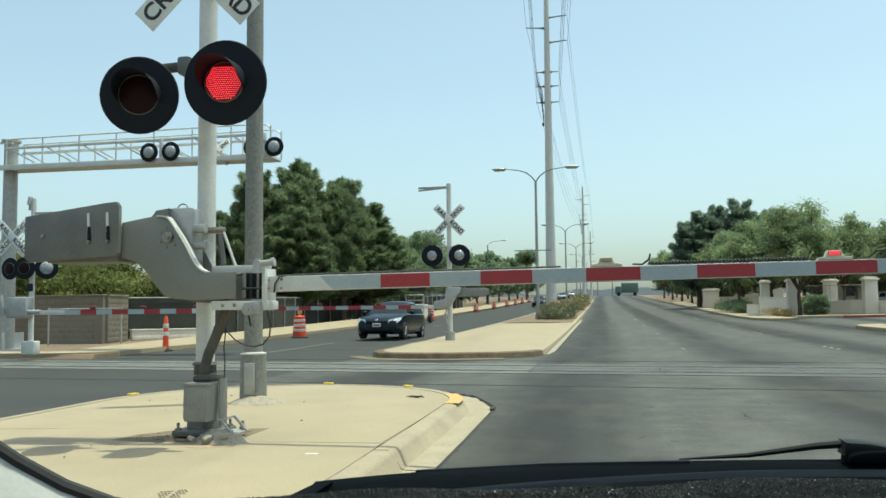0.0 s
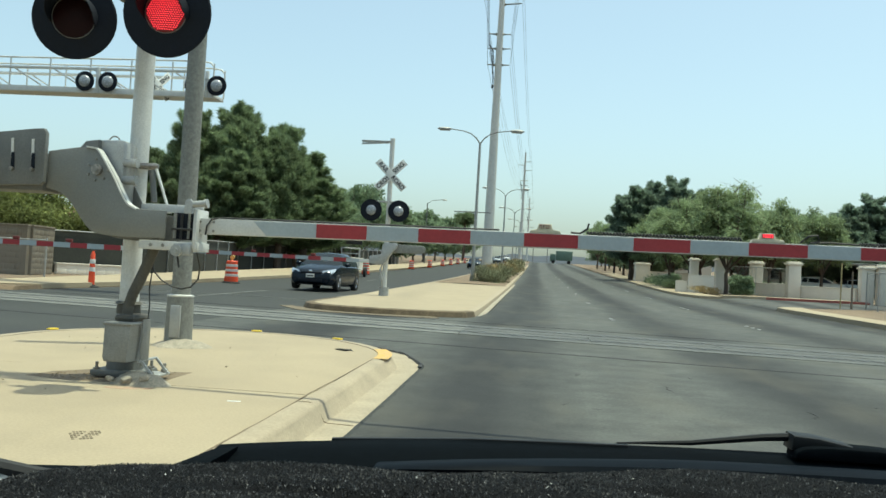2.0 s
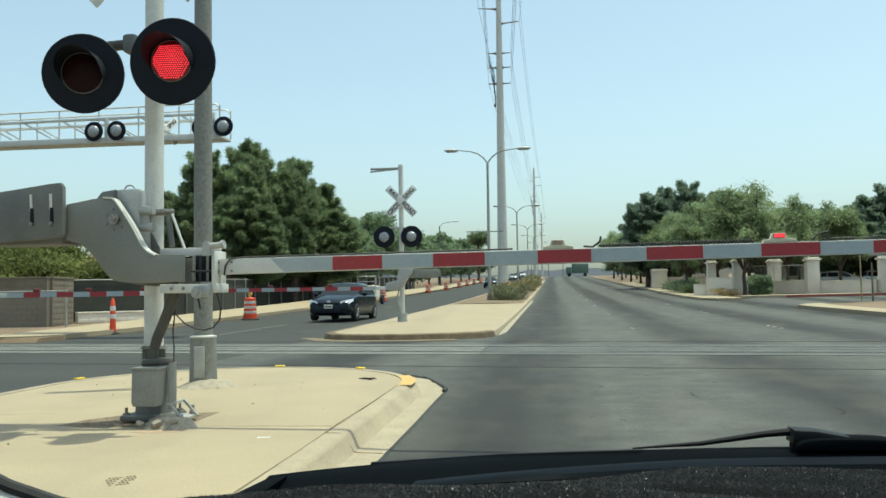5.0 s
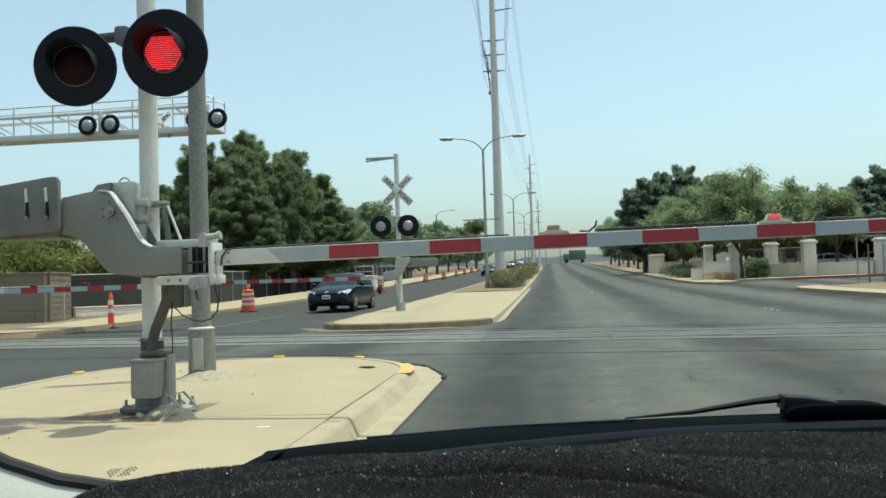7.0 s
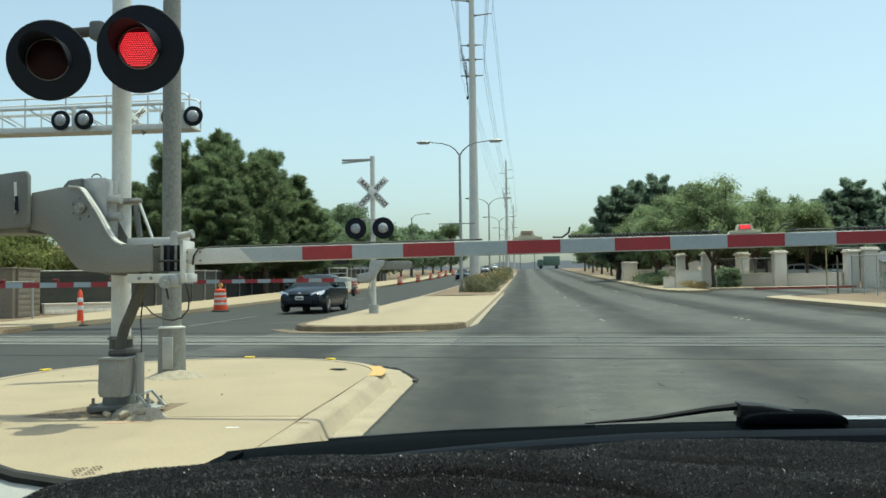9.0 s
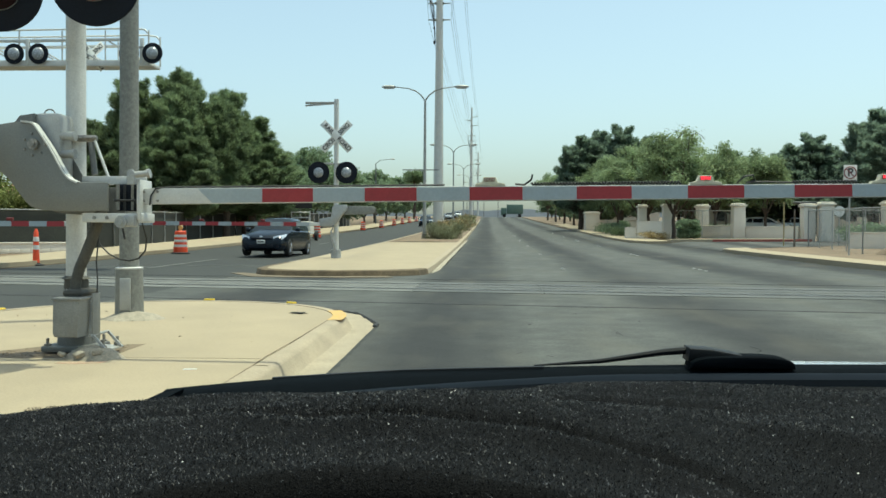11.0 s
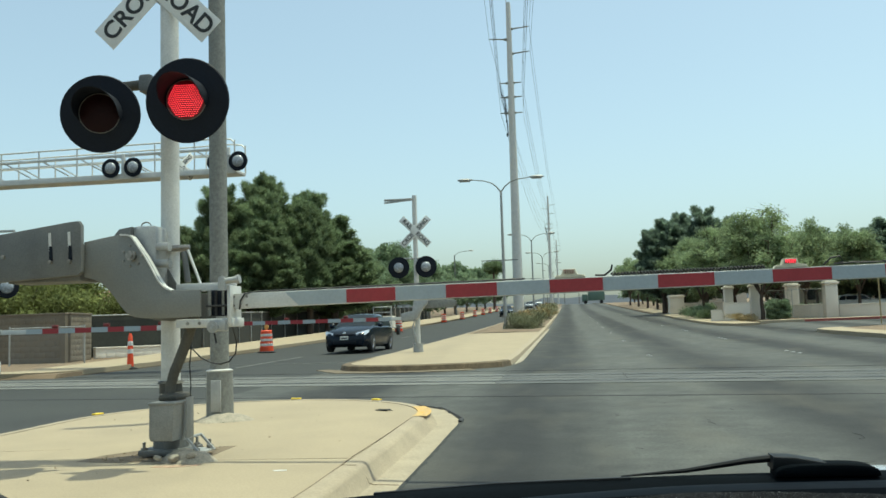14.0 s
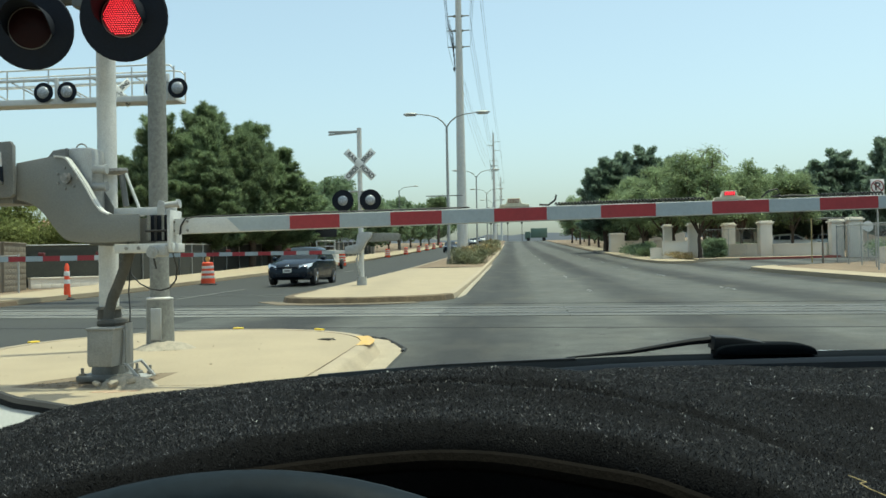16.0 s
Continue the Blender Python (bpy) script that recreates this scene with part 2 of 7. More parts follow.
def asphalt_material():
    """Grey worn asphalt: stones, patches, and dark oil bands down the middle of each lane."""
    m = material("worn asphalt", (0.065, 0.066, 0.059), 0.85, vary=0.42, scale=0.35, fine=32, bump=0.35, depth=0.006)
    t = m.node_tree
    n, l = t.nodes, t.links
    b = n["Principled BSDF"]
    base = b.inputs["Base Color"].links[0].from_socket
    geo = n["Geometry"]
    stretch = n.new("ShaderNodeVectorMath")
    stretch.operation = "MULTIPLY"
    stretch.inputs[1].default_value = (0.62, 0.022, 0.0)
    l.new(geo.outputs["Position"], stretch.inputs[0])
    streak = n.new("ShaderNodeTexNoise")
    streak.inputs["Scale"].default_value, streak.inputs["Detail"].default_value = 1.0, 3
    l.new(stretch.outputs["Vector"], streak.inputs["Vector"])
    sep = n.new("ShaderNodeSeparateXYZ")
    l.new(geo.outputs["Position"], sep.inputs[0])
    lane = n.new("ShaderNodeMath")          # oil bands every lane width
    lane.operation = "MULTIPLY_ADD"
    lane.inputs[1].default_value, lane.inputs[2].default_value = 2 * math.pi / 3.65, 2 * math.pi * 0.35 / 3.65
    l.new(sep.outputs["X"], lane.inputs[0])
    cosn = n.new("ShaderNodeMath")
    cosn.operation = "COSINE"
    l.new(lane.outputs[0], cosn.inputs[0])
    add = n.new("ShaderNodeMath")
    add.operation = "MULTIPLY_ADD"
    add.inputs[1].default_value = 0.33
    l.new(cosn.outputs[0], add.inputs[0])
    l.new(streak.outputs["Fac"], add.inputs[2])
    rng = n.new("ShaderNodeMapRange")
    rng.inputs["From Min"].default_value, rng.inputs["From Max"].default_value = 0.35, 0.82
    rng.inputs["To Min"].default_value, rng.inputs["To Max"].default_value = 1.28, 0.26
    l.new(add.outputs[0], rng.inputs["Value"])
    mul = n.new("ShaderNodeMix")
    mul.data_type, mul.blend_type = "RGBA", "MULTIPLY"
    mul.inputs["Factor"].default_value = 1.0
    l.new(base, mul.inputs["A"])
    l.new(rng.outputs["Result"], mul.inputs["B"])
    blot = n.new("ShaderNodeTexNoise")      # blotches of wear a step or two across
    blot.inputs["Scale"].default_value, blot.inputs["Detail"].default_value = 1.7, 6
    blot.inputs["Roughness"].default_value = 0.65
    l.new(geo.outputs["Position"], blot.inputs["Vector"])
    br = n.new("ShaderNodeMapRange")
    br.inputs["From Min"].default_value, br.inputs["From Max"].default_value = 0.3, 0.7
    br.inputs["To Min"].default_value, br.inputs["To Max"].default_value = 0.6, 1.36
    l.new(blot.outputs["Fac"], br.inputs["Value"])
    mul2 = n.new("ShaderNodeMix")
    mul2.data_type, mul2.blend_type = "RGBA", "MULTIPLY"
    mul2.inputs["Factor"].default_value = 1.0
    l.new(mul.outputs["Result"], mul2.inputs["A"])
    l.new(br.outputs["Result"], mul2.inputs["B"])
    dust = n.new("ShaderNodeTexNoise")      # faint brown dust and scuffs, drawn out along the road
    dust.inputs["Scale"].default_value, dust.inputs["Detail"].default_value = 1.0, 7
    long_ = n.new("ShaderNodeVectorMath")
    long_.operation = "MULTIPLY"
    long_.inputs[1].default_value = (1.1, 0.35, 0.0)
    l.new(geo.outputs["Position"], long_.inputs[0])
    l.new(long_.outputs["Vector"], dust.inputs["Vector"])
    amount = n.new("ShaderNodeMapRange")
    amount.inputs["From Min"].default_value, amount.inputs["From Max"].default_value = 0.5, 0.72
    amount.inputs["To Max"].default_value = 0.4
    l.new(dust.outputs["Fac"], amount.inputs["Value"])
    tan = n.new("ShaderNodeMix")
    tan.data_type = "RGBA"
    tan.inputs["B"].default_value = (0.095, 0.085, 0.062, 1)
    l.new(amount.outputs["Result"], tan.inputs["Factor"])
    l.new(mul2.outputs["Result"], tan.inputs["A"])
    l.new(tan.outputs["Result"], b.inputs["Base Color"])
    return m


M["asphalt"] = asphalt_material()



# ---- building blocks ----
class Build:
    """A bmesh with a few solid primitives; world or local metres."""

    def __init__(self):
        self.bm = bmesh.new()

    def box(self, x0, x1, y0, y1, z0, z1, bevel=0.0, turn=None):
        r = bmesh.ops.create_cube(self.bm, size=1.0)
        vs = r["verts"]
        for v in vs:
            v.co = Vector(((x0 + x1) / 2 + v.co.x * (x1 - x0), (y0 + y1) / 2 + v.co.y * (y1 - y0), (z0 + z1) / 2 + v.co.z * (z1 - z0)))
        if turn is not None:
            for v in vs:
                v.co = turn @ v.co
        if bevel:
            es = list({e for v in vs for e in v.link_edges})
            bmesh.ops.bevel(self.bm, geom=es, offset=bevel, segments=2, affect="EDGES", profile=0.5)
        return self

    def cyl(self, p, q, r0, r1=None, n=16, caps=True):
        p, q = Vector(p), Vector(q)
        r1 = r0 if r1 is None else r1
        d = q - p
        turn = d.to_track_quat("Z", "Y").to_matrix().to_4x4()
        r = bmesh.ops.create_cone(self.bm, cap_ends=caps, segments=n, radius1=r0, radius2=r1, depth=d.length)
        bmesh.ops.transform(self.bm, matrix=Matrix.Translation((p + q) / 2) @ turn, verts=r["verts"])
        return self

    def ball(self, c, r, sx=1, sy=1, sz=1, n=12):
        k = bmesh.ops.create_uvsphere(self.bm, u_segments=n, v_segments=max(6, n // 2), radius=r)
        for v in k["verts"]:
            v.co = Vector((c[0] + v.co.x * sx, c[1] + v.co.y * sy, c[2] + v.co.z * sz))
        return self

    def prism(self, pts, y0, y1, bevel=0.0):
        """An outline in x and z, drawn through from y0 to y1."""
        a = [self.bm.verts.new((x, y0, z)) for x, z in pts]
        c = [self.bm.verts.new((x, y1, z)) for x, z in pts]
        k = len(pts)
        fs = [self.bm.faces.new(a), self.bm.faces.new(c[::-1])]
        for i in range(k):
            fs.append(self.bm.faces.new((a[i], c[i], c[(i + 1) % k], a[(i + 1) % k])))
        bmesh.ops.recalc_face_normals(self.bm, faces=fs)
        if bevel:
            es = list({e for e in fs[0].edges} | {e for e in fs[1].edges})
            bmesh.ops.bevel(self.bm, geom=es, offset=bevel, segments=2, affect="EDGES", profile=0.5)
        return self

    def slab(self, pts, z0, z1, height=None, bevel=0.0):
        """An outline in x and y between two heights over the ground; height(y) lifts it."""
        h = height or (lambda y: 0.0)
        a = [self.bm.verts.new((x, y, z0 + h(y))) for x, y in pts]
        c = [self.bm.verts.new((x, y, z1 + h(y))) for x, y in pts]
        k = len(pts)
        fs = [self.bm.faces.new(a[::-1]), self.bm.faces.new(c)]
        for i in range(k):
            fs.append(self.bm.faces.new((a[i], a[(i + 1) % k], c[(i + 1) % k], c[i])))
        bmesh.ops.recalc_face_normals(self.bm, faces=fs)
        if bevel:
            bmesh.ops.bevel(self.bm, geom=list(fs[1].edges), offset=bevel, segments=3, affect="EDGES", profile=0.5)
        return self

    def tube(self, pts, r, n=8, closed=False):
        pts = [Vector(p) for p in pts]
        rings = []
        for i, p in enumerate(pts):
            d = (pts[min(i + 1, len(pts) - 1)] - pts[max(i - 1, 0)]).normalized()
            side = d.cross(Vector((0.13, 0.21, 0.97)))
            side = side.normalized() if side.length > 1e-4 else Vector((1, 0, 0))
            up = side.cross(d)
            rr = r[i] if isinstance(r, (list, tuple)) else r
            rings.append([self.bm.verts.new(p + rr * (side * math.cos(a) + up * math.sin(a)))
                          for a in (2 * math.pi * k / n for k in range(n))])
        for a, c in zip(rings, rings[1:]):
            for k in range(n):
                self.bm.faces.new((a[k], a[(k + 1) % n], c[(k + 1) % n], c[k]))
        self.bm.faces.new(rings[0][::-1])
        self.bm.faces.new(rings[-1])
        return self

    def lathe(self, prof, n=20, axis="Z"):
        """A turned body; prof: radius and height."""
        rings = []
        for r, z in prof:
            ring = []
            for k in range(n):
                a = 2 * math.pi * k / n
                x, y = r * math.cos(a), r * math.sin(a)
                ring.append(self.bm.verts.new((x, y, z) if axis == "Z" else (x, -z, y)))
            rings.append(ring)
        for a, c in zip(rings, rings[1:]):
            for k in range(n):
                self.bm.faces.new((a[k], a[(k + 1) % n], c[(k + 1) % n], c[k]))
        self.bm.faces.new(rings[0][::-1])
        self.bm.faces.new(rings[-1])
        bmesh.ops.recalc_face_normals(self.bm, faces=self.bm.faces)
        return self

    def grid(self, xs, ys, f):
        vs = [[self.bm.verts.new((x, y, f(x, y))) for x in xs] for y in ys]
        for j in range(len(ys) - 1):
            for i in range(len(xs) - 1):
                self.bm.faces.new((vs[j][i], vs[j][i + 1], vs[j + 1][i + 1], vs[j + 1][i]))
        return self

    def mesh(self, name, smooth=35):
        me = bpy.data.meshes.new(name)
        self.bm.to_mesh(me)
        self.bm.free()
        me.polygons.foreach_set("use_smooth", [True] * len(me.polygons))
        me.set_sharp_from_angle(angle=radians(smooth))
        return me


def part(name, b, mat, parent, label="", at=None):
    """One mesh under a thing or under a part."""
    me = b.mesh(name) if isinstance(b, Build) else b
    if not me.materials:
        me.materials.append(M[mat] if isinstance(mat, str) else mat)
    ob = new(name, me)
    ob.parent = parent
    if at is not None:
        ob.matrix_basis = at
    return tagged(ob, label)


def thing(name, at, label, category, group="", kind=""):
    ob = new(name)
    ob.matrix_basis = at if isinstance(at, Matrix) else pose(*at)
    return tagged(ob, label, category, group, kind)


def solid(name, b, mat, label, category="", kind="structure"):
    me = b.mesh(name)
    me.materials.append(M[mat])
    return tagged(new(name, me), label, category, "", kind)


def lettering(text, size, parent, mat, at, name="lettering", label=""):
    cu = bpy.data.curves.new(name, "FONT")
    cu.body, cu.size, cu.align_x, cu.align_y, cu.extrude = text, size, "CENTER", "CENTER", 0.0012
    cu.offset = size * 0.022
    tmp = bpy.data.objects.new(name, cu)
    scene.collection.objects.link(tmp)
    me = bpy.data.meshes.new_from_object(tmp.evaluated_get(bpy.context.evaluated_depsgraph_get()))
    bpy.data.objects.remove(tmp)
    me.materials.clear()
    me.materials.append(M[mat])
    ob = new(name, me)
    ob.parent = parent
    ob.matrix_basis = at
    return tagged(ob, label)


GY = (-500.0, 8.0, 29.0, 57.0, 110.0, 250.0, 700.0, 3000.0)
GZ = (0.0, 0.0, 0.17, 0.67, 1.95, 6.2, 15.0, 40.0)


def gz(y):
    """The road's height: level at the crossing, then climbing gently."""
    return float(np.interp(y, GY, GZ))


# ---- ground, road, medians, pavements ----
def ground_height(x, y):
    inside = -13.3 < x < (12.3 if y < 58 else 9.5) or (y < 21.5 and x < 0)
    return gz(y) + (-0.06 if inside else 0.11)


xs = [-2500, -600, -200, -90, -50, -30, -22, -17, -13.31, -13.29, -6, 0, 6, 9.49, 9.51, 12.29, 12.31, 14, 20, 30, 50, 90, 200, 600, 2500]
ys = [-500, -100, -30, -10, 0, 8, 15, 21.4, 21.6, 29, 36, 44, 57.9, 58.1, 70, 90, 110, 150, 200, 250, 330, 420, 550, 700, 1200, 2500]
solid("ground", Build().grid(xs, ys, ground_height), "dirt", "dry tan desert soil beside the road")

ROAD_Y = [-15, -5, 0, 4, 8, 12, 16, 20, 24, 29, 36, 44, 50, 57, 70, 85, 97, 110, 130, 150, 180, 215, 250, 300, 360, 440, 560, 700]
road = Build()
road.grid([-6, -2, 0, 3, 6, 9, 12.3], ROAD_Y, lambda x, y: gz(y))
solid("road", road, "asphalt", "worn grey asphalt road with dark oil bands")
road = Build()
road.grid([-13.3, -9.5, -6], ROAD_Y, lambda x, y: gz(y))
road.grid([-40, -30, -20, -13.3], [-15, 0, 8, 15, 21.5], lambda x, y: gz(y))
solid("road_far_lanes", road, "asphalt_new", "darker newer asphalt of the oncoming lanes")


def rail_y(x, y0):
    """The tracks cross the road a little askew."""
    return y0 - 0.13 * (x + 2.5)


def strip(b, y0, y1, z0, z1, x0=-30.0, x1=18.0, n=16):
    for i in range(n):
        xa, xb = x0 + (x1 - x0) * i / n, x0 + (x1 - x0) * (i + 1) / n
        b.slab([(xa, rail_y(xa, y0)), (xb, rail_y(xb, y0)), (xb, rail_y(xb, y1)), (xa, rail_y(xa, y1))], z0, z1, gz)
    return b


crossing = thing("railway_crossing", (0, 0, 0), "level crossing with steel rails between pale concrete panels", "rail crossing", kind="structure")
for y0 in (17.15, 18.62):
    part("rail", strip(Build(), y0 - 0.035, y0 + 0.035, -0.10, 0.012), "steel_rail", crossing)
    for s in (-1, 1):
        part("rubber_strip", strip(Build(), y0 + s * 0.08 - 0.045, y0 + s * 0.08 + 0.045, -0.10, 0.006), "rubber", crossing)
for y0, y1 in ((16.45, 17.0), (17.3, 17.86), (17.90, 18.47), (18.77, 19.3)):
    for i in range(12):
        xa, xb = -16.0 + i * 2.44, -16.0 + (i + 1) * 2.44 - 0.012
        b = Build().slab([(xa, rail_y(xa, y0)), (xb, rail_y(xb, y0)), (xb, rail_y(xb, y1)), (xa, rail_y(xa, y1))], -0.1, 0.008, gz)
        part("panel", b, "panel" if i < 6 else "panel_worn", crossing)
seam = Build()
strip(seam, 13.95, 14.03, -0.02, 0.004, -30, 14, 24)
strip(seam, 20.35, 20.41, -0.02, 0.004, -30, 14, 24)
part("tar_seam", seam, "rubber", crossing)


def arc(cx, cy, rx, ry, a0, a1, n):
    return [(cx + rx * math.cos(radians(a0 + (a1 - a0) * i / n)), cy + ry * math.sin(radians(a0 + (a1 - a0) * i / n))) for i in range(n + 1)]


# near median: flat slab, curb with a sloping face, gutter pan
MR, ML = -1.53, -6.15        # outer faces of the curb
nose = arc((MR + ML) / 2, 9.9, (MR - ML) / 2, 2.45, 0, 180, 28)


def mr(y):
    """The curb's right foot: the median narrows a little towards its nose."""
    return MR + 0.0145 * max(0.0, 9.7 - y)


outline = [(mr(y), y) for y in (-12.0, -4, 0, 3, 5, 6, 6.7, 7.2, 7.8, 8.4, 9.0, 9.5)] + nose + [(ML, y) for y in (8, 5, 0, -4)] + [(ML, -12.0)]


def inset(pts, d):
    """Moves an outline inwards by d."""
    res = []
    k = len(pts)
    for i, (x, y) in enumerate(pts):
        ax, ay = pts[i - 1]
        bx, by = pts[(i + 1) % k]
        tx, ty = bx - ax, by - ay
        if i in (0, k - 1):
            res.append((x - d if i == 0 else x + d, y))
            continue
        s = math.hypot(tx, ty)
        res.append((x - d * ty / s, y + d * tx / s))
    return res


def ring(b, prof, pts, height):
    """A curb swept along an outline; prof: inset and height."""
    lay = lambda x, y: 1 + 0.8 * math.exp(-((y - 9.2) / 1.1) ** 2) if x > -2.4 else 1.0       # the face leans back towards the nose
    rows = []
    for d, z in prof:
        moved = [inset(pts, d * lay(*p))[i] if 0 < d < 0.1 else q for i, (p, q) in enumerate(zip(pts, inset(pts, d)))]
        rows.append([b.bm.verts.new((x, y, z + height(y))) for x, y in moved])
    for r0, r1 in zip(rows, rows[1:]):
        for i in range(len(pts) - 1):
            b.bm.faces.new((r0[i], r0[i + 1], r1[i + 1], r1[i]))
    bmesh.ops.recalc_face_normals(b.bm, faces=b.bm.faces)
    return b


solid("median_near", Build().slab(inset(outline, 0.22), -0.05, 0.148, gz), "concrete", "pale concrete median slab with a rounded nose")
solid("median_curb_near", ring(Build(), [(-0.02, -0.05), (-0.02, 0.006), (0.0, 0.02), (0.045, 0.118), (0.06, 0.138), (0.085, 0.150), (0.208, 0.152), (0.208, 0.10)], outline, gz),
      "curb", "grey concrete median curb with a sloping face")
ys_ = (-12, -4, 0, 4, 6, 8, 9.0, 9.9)
gutter = [(mr(y) + 0.235, y) for y in ys_] + [(-1.31, 10.69), (-1.47, 11.24), (-1.67, 11.84), (-1.92, 12.2)]
inner = [(mr(y) + 0.015, y) for y in ys_] + arc((MR + ML) / 2, 9.9, (MR - ML) / 2 + 0.015, 2.465, 18, 72, 3)
b = Build()
va = [b.bm.verts.new((x, y, gz(y) + 0.007)) for x, y in gutter]
vb = [b.bm.verts.new((x, y, gz(y) + 0.013)) for x, y in inner]
for i in range(len(gutter) - 1):
    b.bm.faces.new((va[i], va[i + 1], vb[i + 1], vb[i]))
solid("gutter", b, "gutter", "pale concrete gutter pan along the median")
b = Build()
rnd = random.Random(3)
edge = [Vector(p) for p in ((-1.29, 10.4), (-1.31, 10.69), (-1.47, 11.24), (-1.67, 11.84), (-1.92, 12.2), (-2.2, 12.4))]
pts = []
for p, q in zip(edge, edge[1:]):
    pts += [p.lerp(q, k / 5) for k in range(5)]
b.tube([(p.x + rnd.uniform(-0.012, 0.012), p.y + rnd.uniform(-0.02, 0.02), gz(p.y) + 0.004) for p in pts], [0.018 + 0.016 * rnd.random() for p in pts], 6)
solid("gutter_edge", b, "rubber", "dark broken asphalt edge round the gutter end")
b = Build()
prev = None
for k in range(150):                # the broken lip of the asphalt along the gutter
    y = 2.0 + k * 0.057
    w = 0.012 + 0.022 * (0.5 + noise.noise(Vector((y * 5, 3.1, 0)))) + 0.012 * rnd.random()
    x = mr(y) + 0.235
    row = [b.bm.verts.new(p) for p in ((x - 0.006 * rnd.random(), y, gz(y) + 0.006), (x + 0.3 * w, y, gz(y) + 0.012), (x + w, y, gz(y) + 0.0015))]
    if prev:
        for i in (0, 1):
            b.bm.faces.new((prev[i], prev[i + 1], row[i + 1], row[i]))
    prev = row
solid("gutter_dirt", b, "asphalt_new", "ragged dark asphalt lip along the gutter")

# joints and expansion lines in the slab
b = Build()


def seam_line(b, pts, w, top=0.1508):
    """A thin dark joint through the slab, a little uneven."""
    for (xa, ya), (xb, yb) in zip(pts, pts[1:]):
        n = max(2, int(math.hypot(xb - xa, yb - ya) / 0.25))
        row = []
        for k in range(n + 1):
            f = k / n
            wob = 0.006 * noise.noise(Vector((xa + (xb - xa) * f * 9, ya + (yb - ya) * f * 9, 1.7)))
            row.append(Vector((xa + (xb - xa) * f + wob, ya + (yb - ya) * f + wob)))
        side = Vector((yb - ya, xa - xb)).normalized() * w
        for p, q in zip(row, row[1:]):
            b.slab([tuple(p - side), tuple(p + side), tuple(q + side), tuple(q - side)], 0.12, top, gz)


seam_line(b, [(-5.9, 7.30), (-4.8, 7.46), (-3.9, 7.62), (-2.55, 7.72), (-1.8, 7.75)], 0.004)
seam_line(b, [(-2.9, 6.79), (-1.735, 6.83)], 0.005)
seam_line(b, [(-5.9, 2.6), (-1.7, 2.6)], 0.006)
seam_line(b, [(-1.60, 1.0), (-1.645, 4.0), (-1.67, 5.2), (-1.70, 6.4), (-1.722, 6.9), (-1.735, 8.6), (-1.745, 9.8)], 0.0055, 0.1532)
solid("median_joint", b, "patch", "narrow dark joints in the median slab")

b = Build()
b.tube([(-1.70, 6.46, 0.1525), (-1.60, 6.46, 0.1515), (-1.565, 6.455, 0.145), (-1.535, 6.45, 0.12), (-1.485, 6.44, 0.025), (-1.45, 6.43, 0.014), (-1.26, 6.43, 0.009)], 0.004, 6)
solid("curb_joint", b, "patch", "thin dark joint across the curb and gutter")

# yellow paint on the nose, and small yellow markers round the curb
b = Build()
band_pts = arc((MR + ML) / 2, 9.9, (MR - ML) / 2, 2.45, -3, 25, 10)
outer, inn = [], []
for (x, y) in band_pts:
    a = math.atan2((y - 9.9) / 2.45, (x - (MR + ML) / 2) / ((MR - ML) / 2))
    outer.append((x - 0.055 * math.cos(a), y - 0.055 * math.sin(a)))
    inn.append((x - 0.22 * math.cos(a), y - 0.22 * math.sin(a)))
va = [b.bm.verts.new((x, y, gz(y) + 0.157)) for x, y in outer]
vb = [b.bm.verts.new((x, y, gz(y) + 0.157)) for x, y in inn]
for i in range(len(va) - 1):
    b.bm.faces.new((va[i], va[i + 1], vb[i + 1], vb[i]))
solid("curb_paint", b, "yellow", "worn yellow paint on the median nose curb")
for a in (57, 91, 133, 163):
    x, y = (MR + ML) / 2 + (MR - ML) / 2 * 0.965 * math.cos(radians(a)), 9.9 + 2.45 * 0.965 * math.sin(radians(a))
    b = Build().box(-0.07, 0.07, -0.035, 0.035, 0, 0.022, 0.008)
    me = b.mesh("curb_marker")
    me.materials.append(M["marker_yellow"])
    ob = new("curb_marker", me)
    ob.matrix_basis = pose(x, y, gz(y) + 0.150, 0, 0, a - 90)
    tagged(ob, "small yellow reflective marker on the median curb", "road marker", "curb markers")

# far median: concrete apron, then planted soil
FR, FL = -1.45, -5.95
fo = [(FR, 300.0)] + [(FR, y) for y in (150, 100, 70, 50, 35, 26)]
fo += [(FR - 0.02, 22.6), (FR - 0.2, 21.9), (-2.4, 21.35), (-3.7, 21.0), (-4.8, 21.05), (-5.5, 21.45), (-5.85, 22.2), (FL, 23.5)]
fo += [(FL, y) for y in (26, 29, 35, 50, 70, 100, 150)] + [(FL, 300.0)]


def inset_far(pts, d):
    cx = (FR + FL) / 2
    return [(cx + (x - cx) * (1 - d / 2.25), y + (d if y < 22.5 else 0)) for x, y in pts]


